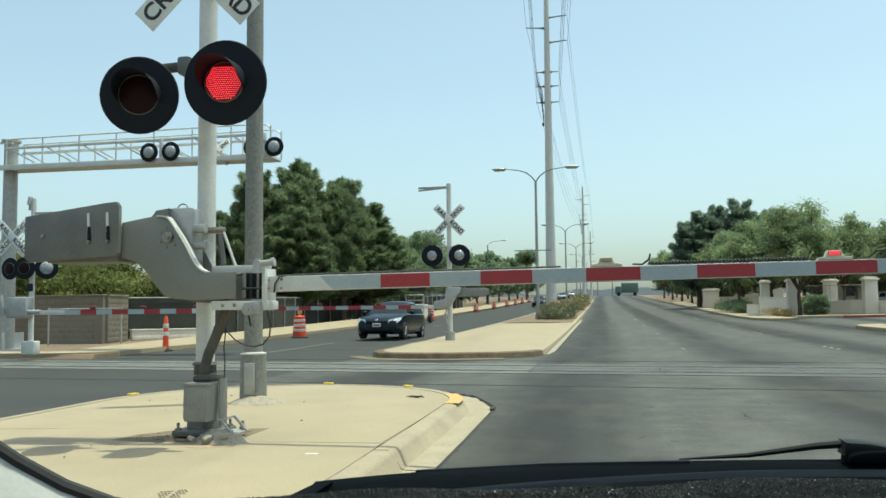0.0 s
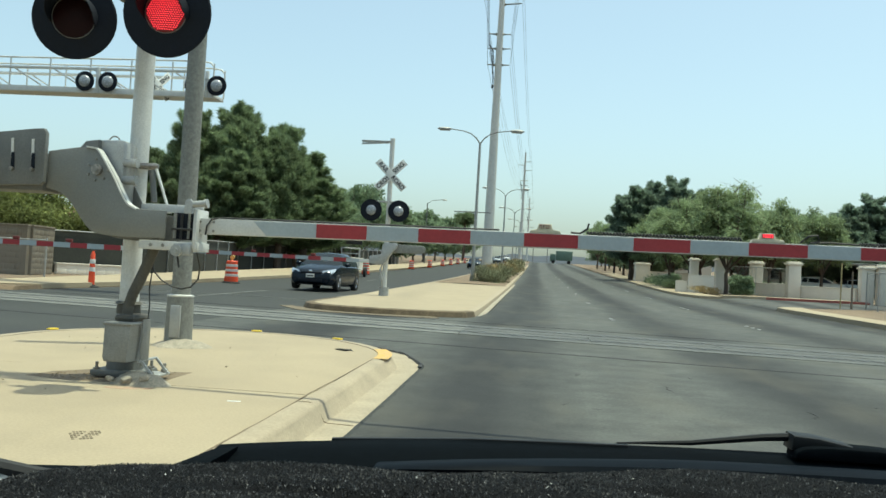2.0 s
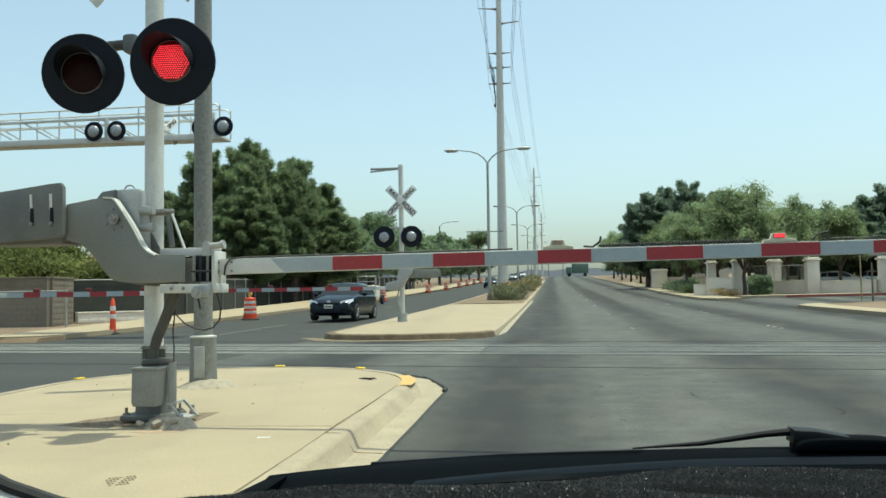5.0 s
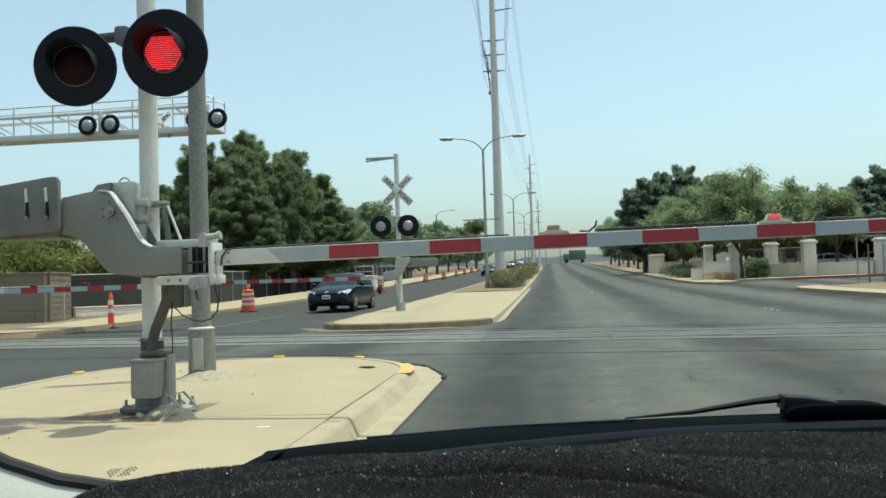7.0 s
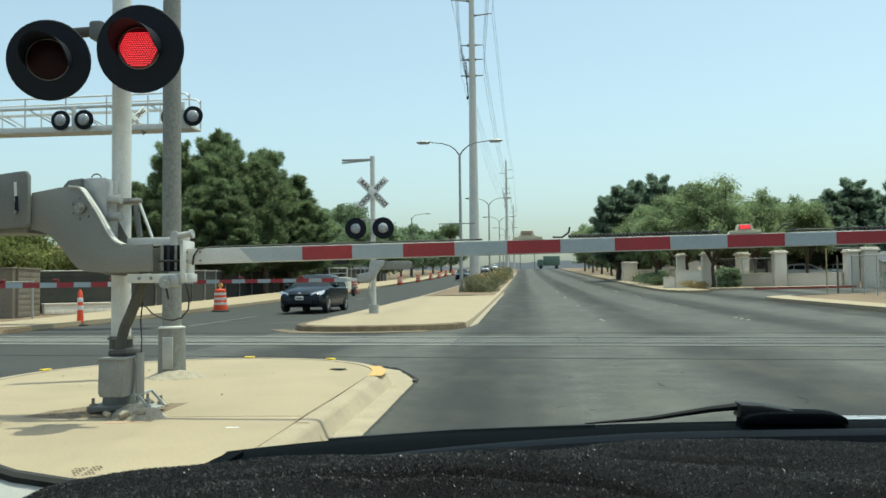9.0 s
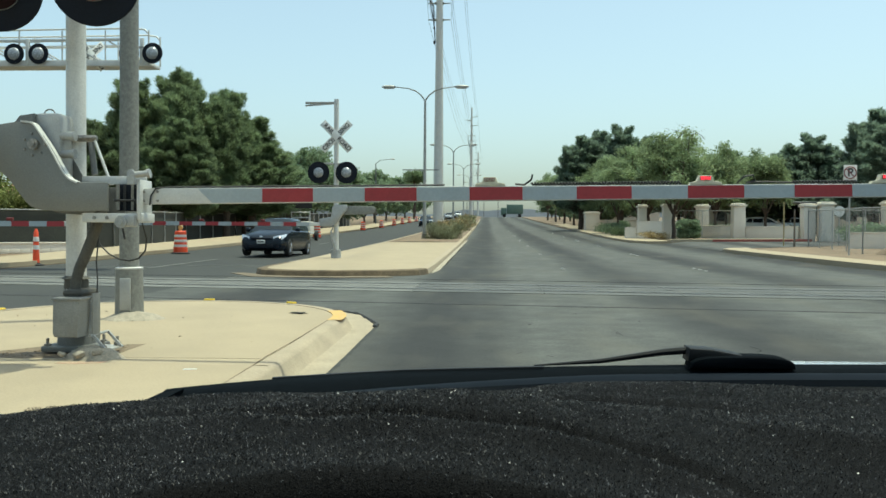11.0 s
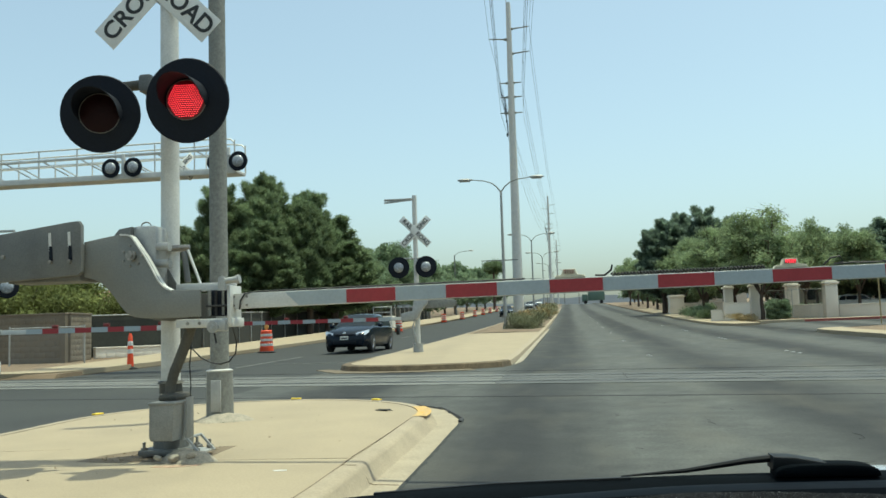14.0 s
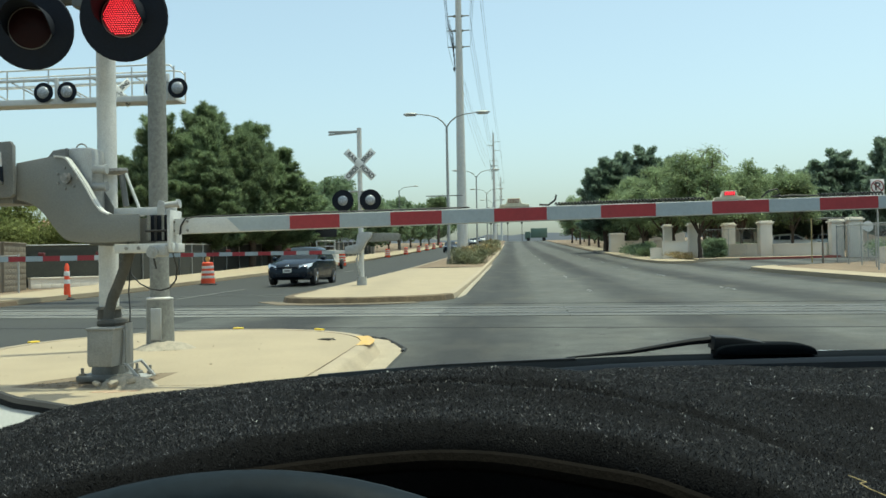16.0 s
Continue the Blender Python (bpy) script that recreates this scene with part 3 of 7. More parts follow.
b = Build()
rows = [[b.bm.verts.new((x, y, z + gz(y))) for x, y in inset_far(fo, d)] for d, z in [(-0.01, -0.05), (0.0, 0.02), (0.03, 0.13), (0.07, 0.15), (0.22, 0.152), (0.22, 0.1)]]
for r0, r1 in zip(rows, rows[1:]):
    for i in range(len(fo) - 1):
        if not 7 <= i <= 14:
            b.bm.faces.new((r0[i], r0[i + 1], r1[i + 1], r1[i]))
bmesh.ops.recalc_face_normals(b.bm, faces=b.bm.faces)
nose_b = Build()
rows = [[nose_b.bm.verts.new((x, y, z + gz(y))) for x, y in inset_far(fo, d)[7:16]] for d, z in [(-0.01, -0.05), (0.0, 0.02), (0.03, 0.13), (0.07, 0.15), (0.22, 0.152)]]
for r0, r1 in zip(rows, rows[1:]):
    for i in range(8):
        nose_b.bm.faces.new((r0[i], r0[i + 1], r1[i + 1], r1[i]))
bmesh.ops.recalc_face_normals(nose_b.bm, faces=nose_b.bm.faces)
solid("median_nose_curb", nose_b, "curb_dirty", "stained brown curb at the nose of the far median")
solid("median_curb_far", b, "curb", "concrete curb of the far median")
b = Build()
fi = [p for p in inset_far(fo, 0.225) if p[1] <= 50]
b.slab(fi, -0.05, 0.149, gz)
solid("median_far", b, "concrete", "pale concrete far median apron")
b = Build()
b.grid([FL + 0.23, -4.6, -3.2, FR - 0.23], [50.0, 55, 62, 70, 85, 100, 125, 150, 180, 210, 250, 300],
       lambda x, y: gz(y) + 0.15 + 0.06 * (1 - abs(x + 3.7) / 2.1))
solid("median_soil", b, "dirt", "tan soil in the planted part of the median")
b = Build()
b.slab([(-5.6, 20.75), (-4.8, 20.55), (-3.4, 20.5), (-2.2, 20.85), (-2.4, 21.4), (-3.7, 21.05), (-4.8, 21.1), (-5.5, 21.5), (-6.2, 22.4), (-6.5, 22.2)], -0.04, 0.012, gz)
solid("dirt_fringe", b, "stain", "brown dirt washed up against the median nose")
b = Build().slab([(FR + 0.015, 23.2), (FR + 0.05, 22.9), (FR + 0.17, 24.6), (FR + 0.17, 60), (FR + 0.015, 60)], 0, 0.008)
for v in b.bm.verts:
    v.co.z += gz(v.co.y)
solid("gutter_far", b, "grout", "pale gutter beside the far median")

# left pavement and curb
LC = -13.3
b = Build()
lo = [(LC, 22.8), (LC, 29), (LC, 36), (LC, 44), (LC, 57), (LC, 80), (LC, 110), (LC, 180), (LC, 250), (LC, 300)]
b.slab(lo + [(LC - 1.9, y) for x, y in reversed(lo)], -0.05, 0.15, gz, 0.0)
b.slab(arc(LC - 1.5, 22.9, 1.5, 1.4, -90, 0, 6)[:-1] + [(LC, 22.8), (LC - 12.0, 22.8), (LC - 12.0, 21.5)], -0.05, 0.15, gz)
solid("pavement_left", b, "concrete", "pale concrete pavement with its curb")

# right pavement, driveway and curbs
b = Build()
b.slab([(11.9, 18.0), (11.5, 26), (11.2, 34), (10.85, 39.5), (10.9, 41.2), (11.5, 42.5), (12.6, 43.3), (12.4, 42.2), (12.15, 40), (12.5, 34), (12.8, 26), (13.2, 18.0)], -0.05, 0.16, gz)
solid("pavement_right_near", b, "concrete", "pale concrete pavement beside the rail corridor")
b = Build()
rp = [(11.4, 55.3), (9.9, 54.9), (9.2, 57), (8.9, 62), (8.9, 75), (9.4, 95), (9.9, 120), (10.2, 180), (10.4, 300)]
b.slab(rp + [(x + 2.2, y) for x, y in reversed(rp[2:])] + [(12.3, 59.2)], -0.05, 0.16, gz)
solid("pavement_right_far", b, "concrete", "pale pavement strip beyond the driveway")
b = Build()
b.grid([10.9, 11.6, 12.3, 14, 16, 18, 20, 23, 26], [k / 8 for k in range(9)], lambda x, f: 0.0)
for v in b.bm.verts:                # a wedge between the corner of the pavement and the red curb
    x, near, rim = v.co.x, 42.0 + (v.co.x - 11) * 0.82, 55.2 + (v.co.x - 11.4) * 0.28
    v.co.y = near + (rim - near) * v.co.y
    v.co.z = gz(v.co.y) + min(0.125, 0.008 + (x - 10.9) * 0.085)
solid("driveway", b, "asphalt", "grey asphalt driveway opening off the road")
bare, red = Build(), Build()
for i in range(14):
    xa, xb = 11.4 + i * 0.68, 11.4 + (i + 1) * 0.68
    ya, yb = 55.2 + (xa - 11.4) * 0.28, 55.2 + (xb - 11.4) * 0.28
    (bare if i < 4 else red).slab([(xa, ya), (xb, yb), (xb, yb + 0.18), (xa, ya + 0.18)], 0.0, 0.27, gz)
solid("driveway_curb", bare, "curb", "plain concrete curb at the mouth of the driveway")
solid("red_curb", red, "red_paint", "curb painted faded red along the driveway")
b = Build()
for i in range(14):
    xa, xb = 11.4 + i * 0.68, 11.4 + (i + 1) * 0.68
    ya, yb = 55.4 + (xa - 11.4) * 0.28, 55.4 + (xb - 11.4) * 0.28
    b.slab([(xa, ya), (xb, yb), (xb, yb + 1.1), (xa, ya + 1.1)], 0.0, 0.275, gz)
solid("driveway_walk", b, "concrete", "pale walk behind the red curb")

# lane marks
for x, y0, n in ((2.25, 25.4, 8), (6.22, 25.2, 8)):
    for k in range(n):
        for j in range(3 if x > 5 else 2):
            y = y0 + k * 11.6 + j * 0.75
            bb = Build().box(x - 0.045, x + 0.045, y, y + 0.13, gz(y) - 0.01, gz(y) + 0.012, 0.004)
            me = bb.mesh("lane_marker")
            me.materials.append(M["white_line"])
            tagged(new("lane_marker", me), "small white raised lane marker on the asphalt", "road marker", "lane markers")
b = Build()
for x, y0, y1 in ((-9.6, 24.5, 31.0), (-9.6, 38, 41), (-9.6, 50, 53)):
    b.slab([(x - 0.06, y0), (x + 0.06, y0), (x + 0.06, y1), (x - 0.06, y1)], -0.03, 0.006, gz)
b.box(-13.0, -6.6, 26.2, 26.32, gz(26) - 0.05, gz(26.3) + 0.006)
solid("road_line", b, "panel", "worn white painted line on the road")

# short cracks in the near asphalt
crack_rnd = random.Random(8)
cracks = [(1.55, 9.9, 85, 0.5), (2.64, 8.6, 70, 0.55)]
cracks += [(crack_rnd.uniform(0.2, 5.5), crack_rnd.uniform(6.5, 13.5), crack_rnd.uniform(20, 160), crack_rnd.uniform(0.05, 0.22)) for k in range(10)]
for x0, y0, a, ln in cracks:
    pts, x, y = [], x0, y0
    for k in range(7):
        pts.append((x, y, gz(y) + 0.001))
        aa = radians(a + crack_rnd.uniform(-35, 35))
        x, y = x + ln / 6 * math.cos(aa), y + ln / 6 * math.sin(aa)
    solid("road_crack", Build().tube(pts, [w_ * min(1.0, 0.4 + ln) for w_ in (0.0015, 0.0024, 0.0032, 0.0028, 0.0032, 0.0024, 0.001)], 5), "rubber", "thin dark crack in the asphalt")

# far hills, the haze put into their flat pale colour
b = Build()
pts = [(-900 + i * 60, 62 + 7 * math.sin(i * 0.9) + 5 * math.sin(i * 2.3 + 1)) for i in range(34)]
b.prism([(-900, -10)] + pts + [(1120, -10)], 2300, 2320)
solid("backdrop", b, "far_hill", "pale blue hazy hills on the horizon")


# ---- crossing signals ----
def crossbuck(parent, x, y, z, lean=0.0, length=1.22, wide=0.225, text=True):
    """Two crossed white blades with their black words."""
    for k, (word, a) in enumerate((("RAIL   ROAD", 45), ("CROS   SING", -45))):
        yy = y + 0.012 * k
        at = pose(x, yy, z) @ Matrix.Rotation(radians(lean), 4, "Z") @ Matrix.Rotation(radians(a), 4, "Y")
        blade = part("crossbuck_blade", Build().box(-length / 2, length / 2, -0.004, 0.004, -wide / 2, wide / 2, 0.002), "sign_white", parent,
                     "white blade with black letters", at)
        if text:
            for j, w in enumerate(word.split()):
                lettering(w, 0.155 * length, blade, "letter", pose((-0.5 + j) * 0.54 * length, -0.0065, 0, 90, 0, 0))


def flasher(parent, x, y, z, rz, rx=0.0, r=0.33, lit=False, lens="lens_dark", visor=True):
    """A round black background with a hooded lens."""
    at = pose(x, y, z, rx, 0, rz)
    disc = part("flasher_disc", Build().lathe([(r - 0.012, -0.012), (r, -0.006), (r, 0.004), (r - 0.008, 0.012), (0.19, 0.014), (0.17, 0.02)], 36, "Y"),
                "black", parent, "round black signal background", at)
    part("lens_rim", Build().lathe([(0.160, 0.015), (0.163, 0.03), (0.159, 0.035), (0.156, 0.03)], 28, "Y"), "plate", disc)
    if lens == "lens_clear":
        part("lens", Build().ball((0, -0.02, 0), 0.17, 1, 0.5, 1, 18), lens, disc, "unlit pale domed lens")
    else:
        part("lens", Build().lathe([(0.155, 0.012), (0.155, 0.03), (0.12, 0.042), (0.06, 0.05), (0.012, 0.053)], 28, "Y"),
             "lens_lit" if lit else "lens_dark", disc, "red lens, lit" if lit else "dark unlit red lens")
    if lit:
        b = Build()
        for i in range(-8, 9):
            for j in range(-8, 9):
                px, pz = (i + 0.5 * (j % 2)) * 0.0185, j * 0.0162
                if math.hypot(px, pz) < 0.143 and pz < 0.125:
                    d = 0.055 - 0.9 * (px * px + pz * pz)
                    b.box(px - 0.0038, px + 0.0038, -d - 0.004, -d + 0.004, pz - 0.0038, pz + 0.0038)
        tagged(part("diode_array", b, "led", disc, "glowing red light diodes"), kind="stuff")
    if visor:
        b = Build()
        rows = []
        for rad, flip in ((0.178, 1), (0.172, -1)):
            row = []
            for k in range(17):
                a = radians(-18 + 216 * k / 16)
                reach = 0.05 + 0.27 * max(0.0, math.sin(radians(11.25 * k))) ** 0.6
                row.append((b.bm.verts.new((rad * math.cos(a), -0.014, rad * math.sin(a))),
                            b.bm.verts.new((rad * math.cos(a) * 0.98, -reach, rad * math.sin(a) * 0.96))))
            rows.append(row)
        for row in rows:
            for p, q in zip(row, row[1:]):
                b.bm.faces.new((p[0], q[0], q[1], p[1]))
        for p, q in zip(zip(rows[0], rows[1]), zip(rows[0][1:], rows[1][1:])):
            b.bm.faces.new((p[0][1], q[0][1], q[1][1], p[1][1]))
        bmesh.ops.recalc_face_normals(b.bm, faces=b.bm.faces)
        part("visor", b, "black", disc, "black hood over the lens")
    part("lamp_case", Build().lathe([(0.15, -0.16), (0.17, -0.14), (0.175, -0.01)], 20, "Y"), "black", disc)
    return disc


MX, MY = -3.33, 7.08          # the near mast
BZ = 0.15
sig = thing("crossing_signal", (MX, MY, BZ), "white railroad crossing signal mast with two round red flashers", "crossing signal")
part("mast", Build().cyl((0, 0, 0.35), (0, 0, 4.35), 0.079, 0.077, 24), "white_steel", sig, "weathered white tubular mast")
part("mast_collar", Build().cyl((0, 0, 0.52), (0, 0, 0.60), 0.098, 0.092, 20).cyl((0, 0, 0.60), (0, 0, 0.625), 0.115, 0.09, 20).box(0.02, 0.19, -0.3, 0.02, 0.47, 0.53, 0.03), "hose", sig, "dark cast collar")
part("base_casting", Build().cyl((0, 0, 0.04), (0, 0, 0.42), 0.15, 0.12, 16).box(-0.2, 0.2, -0.2, 0.2, 0.02, 0.07, 0.012), "plate", sig, "dusty grey cast base")
box_ = part("junction_box", Build().prism([(0.02, 0.46), (0.235, 0.46), (0.215, 0.17), (0.03, 0.17), (0.015, 0.20)], -0.44, -0.24, 0.014), "box_grey", sig, "grey steel junction box on the mast base")
part("box_lid", Build().box(0.01, 0.245, -0.45, -0.23, 0.455, 0.475, 0.008), "box_grey", box_)
part("side_panel", Build().box(0.25, 0.26, -0.27, -0.13, 0.12, 0.50, 0.005), "box_grey", sig, "thin galvanised side plate")
b = Build()
b.box(0.10, 0.36, -0.30, 0.08, 0.035, 0.055, 0.006)
for yy in (-0.28, 0.0):
    b.prism([(0.25, 0.17), (0.27, 0.175), (0.38, 0.055), (0.36, 0.05)], yy, yy + 0.02)
b.cyl((0.25, -0.30, 0.17), (0.25, 0.04, 0.17), 0.011, n=8)
part("hinge_plate", b, "galv", sig, "galvanised gusseted foot plate")
for bx, by in ((0.33, -0.24), (0.33, 0.03), (-0.16, -0.16), (0.16, 0.16)):
    part("anchor_bolt", Build().cyl((bx, by, 0.03), (bx, by, 0.13), 0.013, n=8).cyl((bx, by, 0.06), (bx, by, 0.085), 0.028, n=6), "bolt", sig)
part("cross_arm", Build().cyl((-0.50, -0.12, 3.15), (-0.14, -0.10, 3.17), 0.043, n=16), "hose", sig, "dusty brown pipe cross arm")
part("terminal_box", Build().box(-0.22, -0.10, -0.16, 0.02, 3.09, 3.25, 0.03).cyl((-0.12, -0.04, 3.17), (0.02, 0, 3.17), 0.06, n=14), "plate", sig, "grey cast terminal box")
b = Build()
b.cyl((0.36, -0.30, 2.86), (0.36, -0.06, 2.86), 0.025, n=12).cyl((0.0, -0.06, 2.90), (0.36, -0.06, 2.88), 0.028, n=12)
part("lamp_bracket", b, "plate", sig)
flasher(sig, -0.32, -0.58, 2.805, 15, 5, 0.315)
flasher(sig, 0.43, -0.60, 2.86, 4, 4, 0.34, lit=True)
crossbuck(sig, -0.07, -0.10, 4.085, 0, 1.40, 0.25)
part("crossbuck_clamp", Build().box(-0.09, 0.09, -0.095, 0.09, 3.90, 4.02, 0.01), "galv", sig)
hose_pts = [Vector(p) for p in ((0.29, -0.17, 1.16), (0.25, -0.18, 1.03), (0.21, -0.18, 0.92), (0.165, -0.18, 0.81), (0.115, -0.18, 0.70), (0.085, -0.18, 0.60), (0.075, -0.19, 0.48))]
fine_ = []
for p, q in zip(hose_pts, hose_pts[1:]):
    fine_ += [p.lerp(q, k / 6) for k in range(6)]
part("conduit", Build().tube(fine_, [0.0445 if k % 2 else 0.042 for k in range(len(fine_))], 12), "hose", sig, "dark ribbed conduit hose")
part("cable", Build().tube([(0.26, -0.14, 1.1), (0.25, -0.15, 0.9), (0.235, -0.15, 0.75), (0.245, -0.15, 0.6), (0.255, -0.2, 0.3)], 0.0055, 6), "cable", sig)

# grout pad and a bare patch of soil round the mast
def mound(cx, cy, z, rx, ry, h):
    """A lumpy low heap of grout."""
    rings_, k_ = 7, 22
    q = Build()
    rows_ = []
    for i in range(rings_ + 1):
        f = i / rings_
        row = []
        for k in range(k_):
            a = 2 * math.pi * k / k_
            w = 1 + 0.22 * noise.noise(Vector((math.cos(a) * 1.6, math.sin(a) * 1.6, cx)))
            x, y = rx * f * w * math.cos(a), ry * f * w * math.sin(a)
            bump_ = 0.35 * noise.noise(Vector((x * 9, y * 9, cy))) * (1 - f * f)
            row.append(q.bm.verts.new((cx + x, cy + y, z - 0.01 + h * (max(0.0, 1 - f ** 2.2) * (0.85 + bump_)))))
        rows_.append(row)
    for r0, r1 in zip(rows_, rows_[1:]):
        for k in range(k_):
            q.bm.faces.new((r0[k], r1[k], r1[(k + 1) % k_], r0[(k + 1) % k_]))
    return q


b = mound(MX + 0.29, MY - 0.33, BZ, 0.27, 0.17, 0.13)
solid("mast_footing", b, "grout", "lumpy grey grout round the mast base", "footing", "")
soil = [(-4.0, 6.76), (-3.6, 6.68), (-3.25, 6.72), (-2.93, 6.82), (-2.95, 7.2), (-2.96, 7.67), (-3.3, 7.64), (-3.7, 7.48), (-3.95, 7.1)]
b = Build().slab(soil, 0.12, 0.153)
for k in range(120):
    i, f, q = rnd.randrange(len(soil)), rnd.random(), rnd.uniform(0.3, 0.97)
    px, py = (soil[i - 1][j] * f + soil[i][j] * (1 - f) for j in (0, 1))
    b.ball((-3.35 + (px + 3.35) * q, 7.05 + (py - 7.05) * q, BZ + 0.003), rnd.uniform(0.004, 0.014), 1.3, 1.0, 0.6, 5)
solid("soil_patch", b, "patch", "dark bare soil cut out of the slab")

# ---- the near gate ----
GX, GYY, GZZ = -3.47, 6.78, 1.81
gate = thing("crossing_gate", (GX, GYY, GZZ), "lowered railroad gate with red and white striped arm", "crossing gate")


def soft_line(pts, times=2):
    """Rounds the corners of an open line, leaving its ends."""
    for k in range(times):
        new_ = [pts[0]]
        for p, q in zip(pts, pts[1:]):
            new_ += [(p[0] * 0.75 + q[0] * 0.25, p[1] * 0.75 + q[1] * 0.25), (p[0] * 0.25 + q[0] * 0.75, p[1] * 0.25 + q[1] * 0.75)]
        pts = new_ + [pts[-1]]
    return pts


def plate_outline():
    """The gate's side plate: a goose-neck from the counterweight down to the arm."""
    top = [(-0.42, 0.13), (-0.06, 0.19), (0.03, 0.12), (0.14, -0.04), (0.22, -0.19), (0.27, -0.26), (0.34, -0.295), (0.58, -0.295)]
    bottom = [(0.58, -0.51), (0.26, -0.52), (0.0, -0.505), (-0.08, -0.44), (-0.2, -0.27), (-0.3, -0.19), (-0.42, -0.16)]
    return soft_line(top) + soft_line(bottom)


sp = part("support_plate", Build().prism(plate_outline(), -0.10, -0.08, 0.004), "plate_pale", gate, "dusty pale grey goose-neck side plate")
edge_pts = soft_line([(-0.10, 0.18), (-0.01, 0.172), (0.03, 0.12), (0.14, -0.04), (0.22, -0.19), (0.27, -0.26), (0.34, -0.292)])
inside = []
for i, (x, z) in enumerate(edge_pts):
    (xa, za), (xb, zb) = edge_pts[max(i - 1, 0)], edge_pts[min(i + 1, len(edge_pts) - 1)]
    d = math.hypot(xb - xa, zb - za)
    inside.append((x + 0.011 * (zb - za) / d, z - 0.011 * (xb - xa) / d))
b = Build().prism([(x - 0.003, z + 0.003) for x, z in edge_pts] + inside[::-1], -0.116, -0.03)
part("plate_edge", b, "alu", sp, "bright strip along the plate edge")
part("back_plate", Build().prism([(x, z - 0.02) for x, z in plate_outline()], 0.22, 0.24, 0.004), "plate", gate, "grey rear side plate")
b = Build()
b.cyl((0, -0.135, 0), (0, -0.10, 0), 0.042, n=20).cyl((0, -0.145, 0), (0, -0.135, 0), 0.026, n=6)
for k in range(7):
    a = k * 0.9
    b.cyl((0.085 * math.cos(a), -0.112, 0.085 * math.sin(a)), (0.085 * math.cos(a), -0.10, 0.085 * math.sin(a)), 0.010, n=6)
part("hub", b, "bolt", gate, "bolted pivot hub")
cw = part("counterweight", Build().prism([(-1.27, 0.20), (-0.52, 0.295), (-0.44, 0.30), (-0.415, 0.265), (-0.415, -0.12), (-0.44, -0.145), (-1.23, -0.185), (-1.27, -0.15)], -0.16, -0.11, 0.006),
          "plate", gate, "flat grey steel counterweight plate with two slots")
# bright and black bars paint the sky and dark seen through each slot
for x0 in (-0.70, -0.53):
    part("slot_gleam", Build().prism([(x0, 0.21), (x0 + 0.022, 0.215), (x0 + 0.03, 0.06), (x0 + 0.008, 0.05)], -0.165, -0.158), "alu", cw, "bright bar painted as sky through the slot")
    part("slot", Build().prism([(x0 + 0.01, 0.10), (x0 + 0.034, 0.10), (x0 + 0.04, -0.02), (x0 + 0.012, -0.02)], -0.168, -0.158), "black", cw)
    part("slot_bolt", Build().cyl((x0 + 0.025, -0.19, -0.03), (x0 + 0.025, -0.15, -0.03), 0.016, n=6), "bolt", cw)
part("slot_bolt", Build().cyl((-1.1, -0.175, 0.03), (-1.1, -0.15, 0.03), 0.018, n=8), "bolt", cw)
part("weight_block", Build().box(-1.1, -0.45, -0.10, 0.22, -0.19, 0.12, 0.012), "plate", gate)
gb = part("gearbox", Build().box(-0.08, 0.15, 0.02, 0.30, -0.30, 0.26, 0.04), "galv", gate, "rounded grey gearbox housing")
part("gearbox_cover", Build().prism([(-0.24, 0.14), (-0.16, 0.235), (-0.05, 0.25), (-0.05, -0.1), (-0.24, -0.1)], -0.03, 0.28, 0.02), "plate", gb)
part("lifting_ring", Build().tube([(0.0 + 0.045 * math.cos(a * 0.45), 0.14, 0.262 + 0.04 * math.sin(a * 0.45)) for a in range(8)], 0.006, 6), "bolt", gb)
for zz in (0.08, -0.06):
    part("motor_cap", Build().cyl((0.13, 0.06, zz), (0.24, 0.06, zz), 0.034, n=14).cyl((0.235, 0.06, zz), (0.25, 0.06, zz), 0.04, n=14), "galv", gb)
b = Build()
b.tube([(0.14 + 0.1 * math.cos(a), 0.30 + 0.1 * math.sin(a), 0.075) for a in [k * 2 * math.pi / 16 for k in range(17)]], 0.016, 8)
b.box(0.2, 0.36, 0.16, 0.22, 0.05, 0.10, 0.01).cyl((0.22, 0.15, 0.075), (0.38, 0.15, 0.075), 0.012, n=8)
part("mast_clamp", b, "bolt", gate, "bolted steel mast clamp")
part("brace", Build().cyl((0.37, 0.14, 0.05), (0.50, 0.12, -0.27), 0.012, n=8), "alu", gate, "pale brace rod")
part("spring_strut", Build().cyl((0.33, 0.15, 0.04), (0.37, 0.14, -0.22), 0.024, n=12), "plate", gate)
b = Build().box(0.30, 0.82, 0.06, 0.075, -0.30, -0.235, 0.004).box(0.30, 0.5, 0.06, 0.2, -0.30, -0.285, 0.003)
part("upper_bar", b, "alu", gate, "bright upper adapter bar")
part("lower_bar", Build().box(0.36, 0.84, -0.07, 0.18, -0.60, -0.53, 0.006), "alu", gate, "bright lower adapter bar")
for hx in (0.46, 0.56):
    part("slot_bolt", Build().cyl((hx, -0.08, -0.565), (hx, -0.06, -0.565), 0.014, n=8), "bolt", gate)
# black box put in the adapter gap to give its recess shade
sh = part("recess_box", Build().box(0.60, 0.80, -0.02, 0.14, -0.51, -0.30, 0.02), "black", gate, "black box standing in for the dark adapter recess")
for k, hx in enumerate((0.63, 0.685, 0.745)):
    part("guide_rod", Build().cyl((hx, -0.035, -0.505), (hx, -0.035, -0.305), 0.010 if k else 0.014, n=10), "galv_dark" if k != 1 else "cable", sh, "dark vertical guide rod")
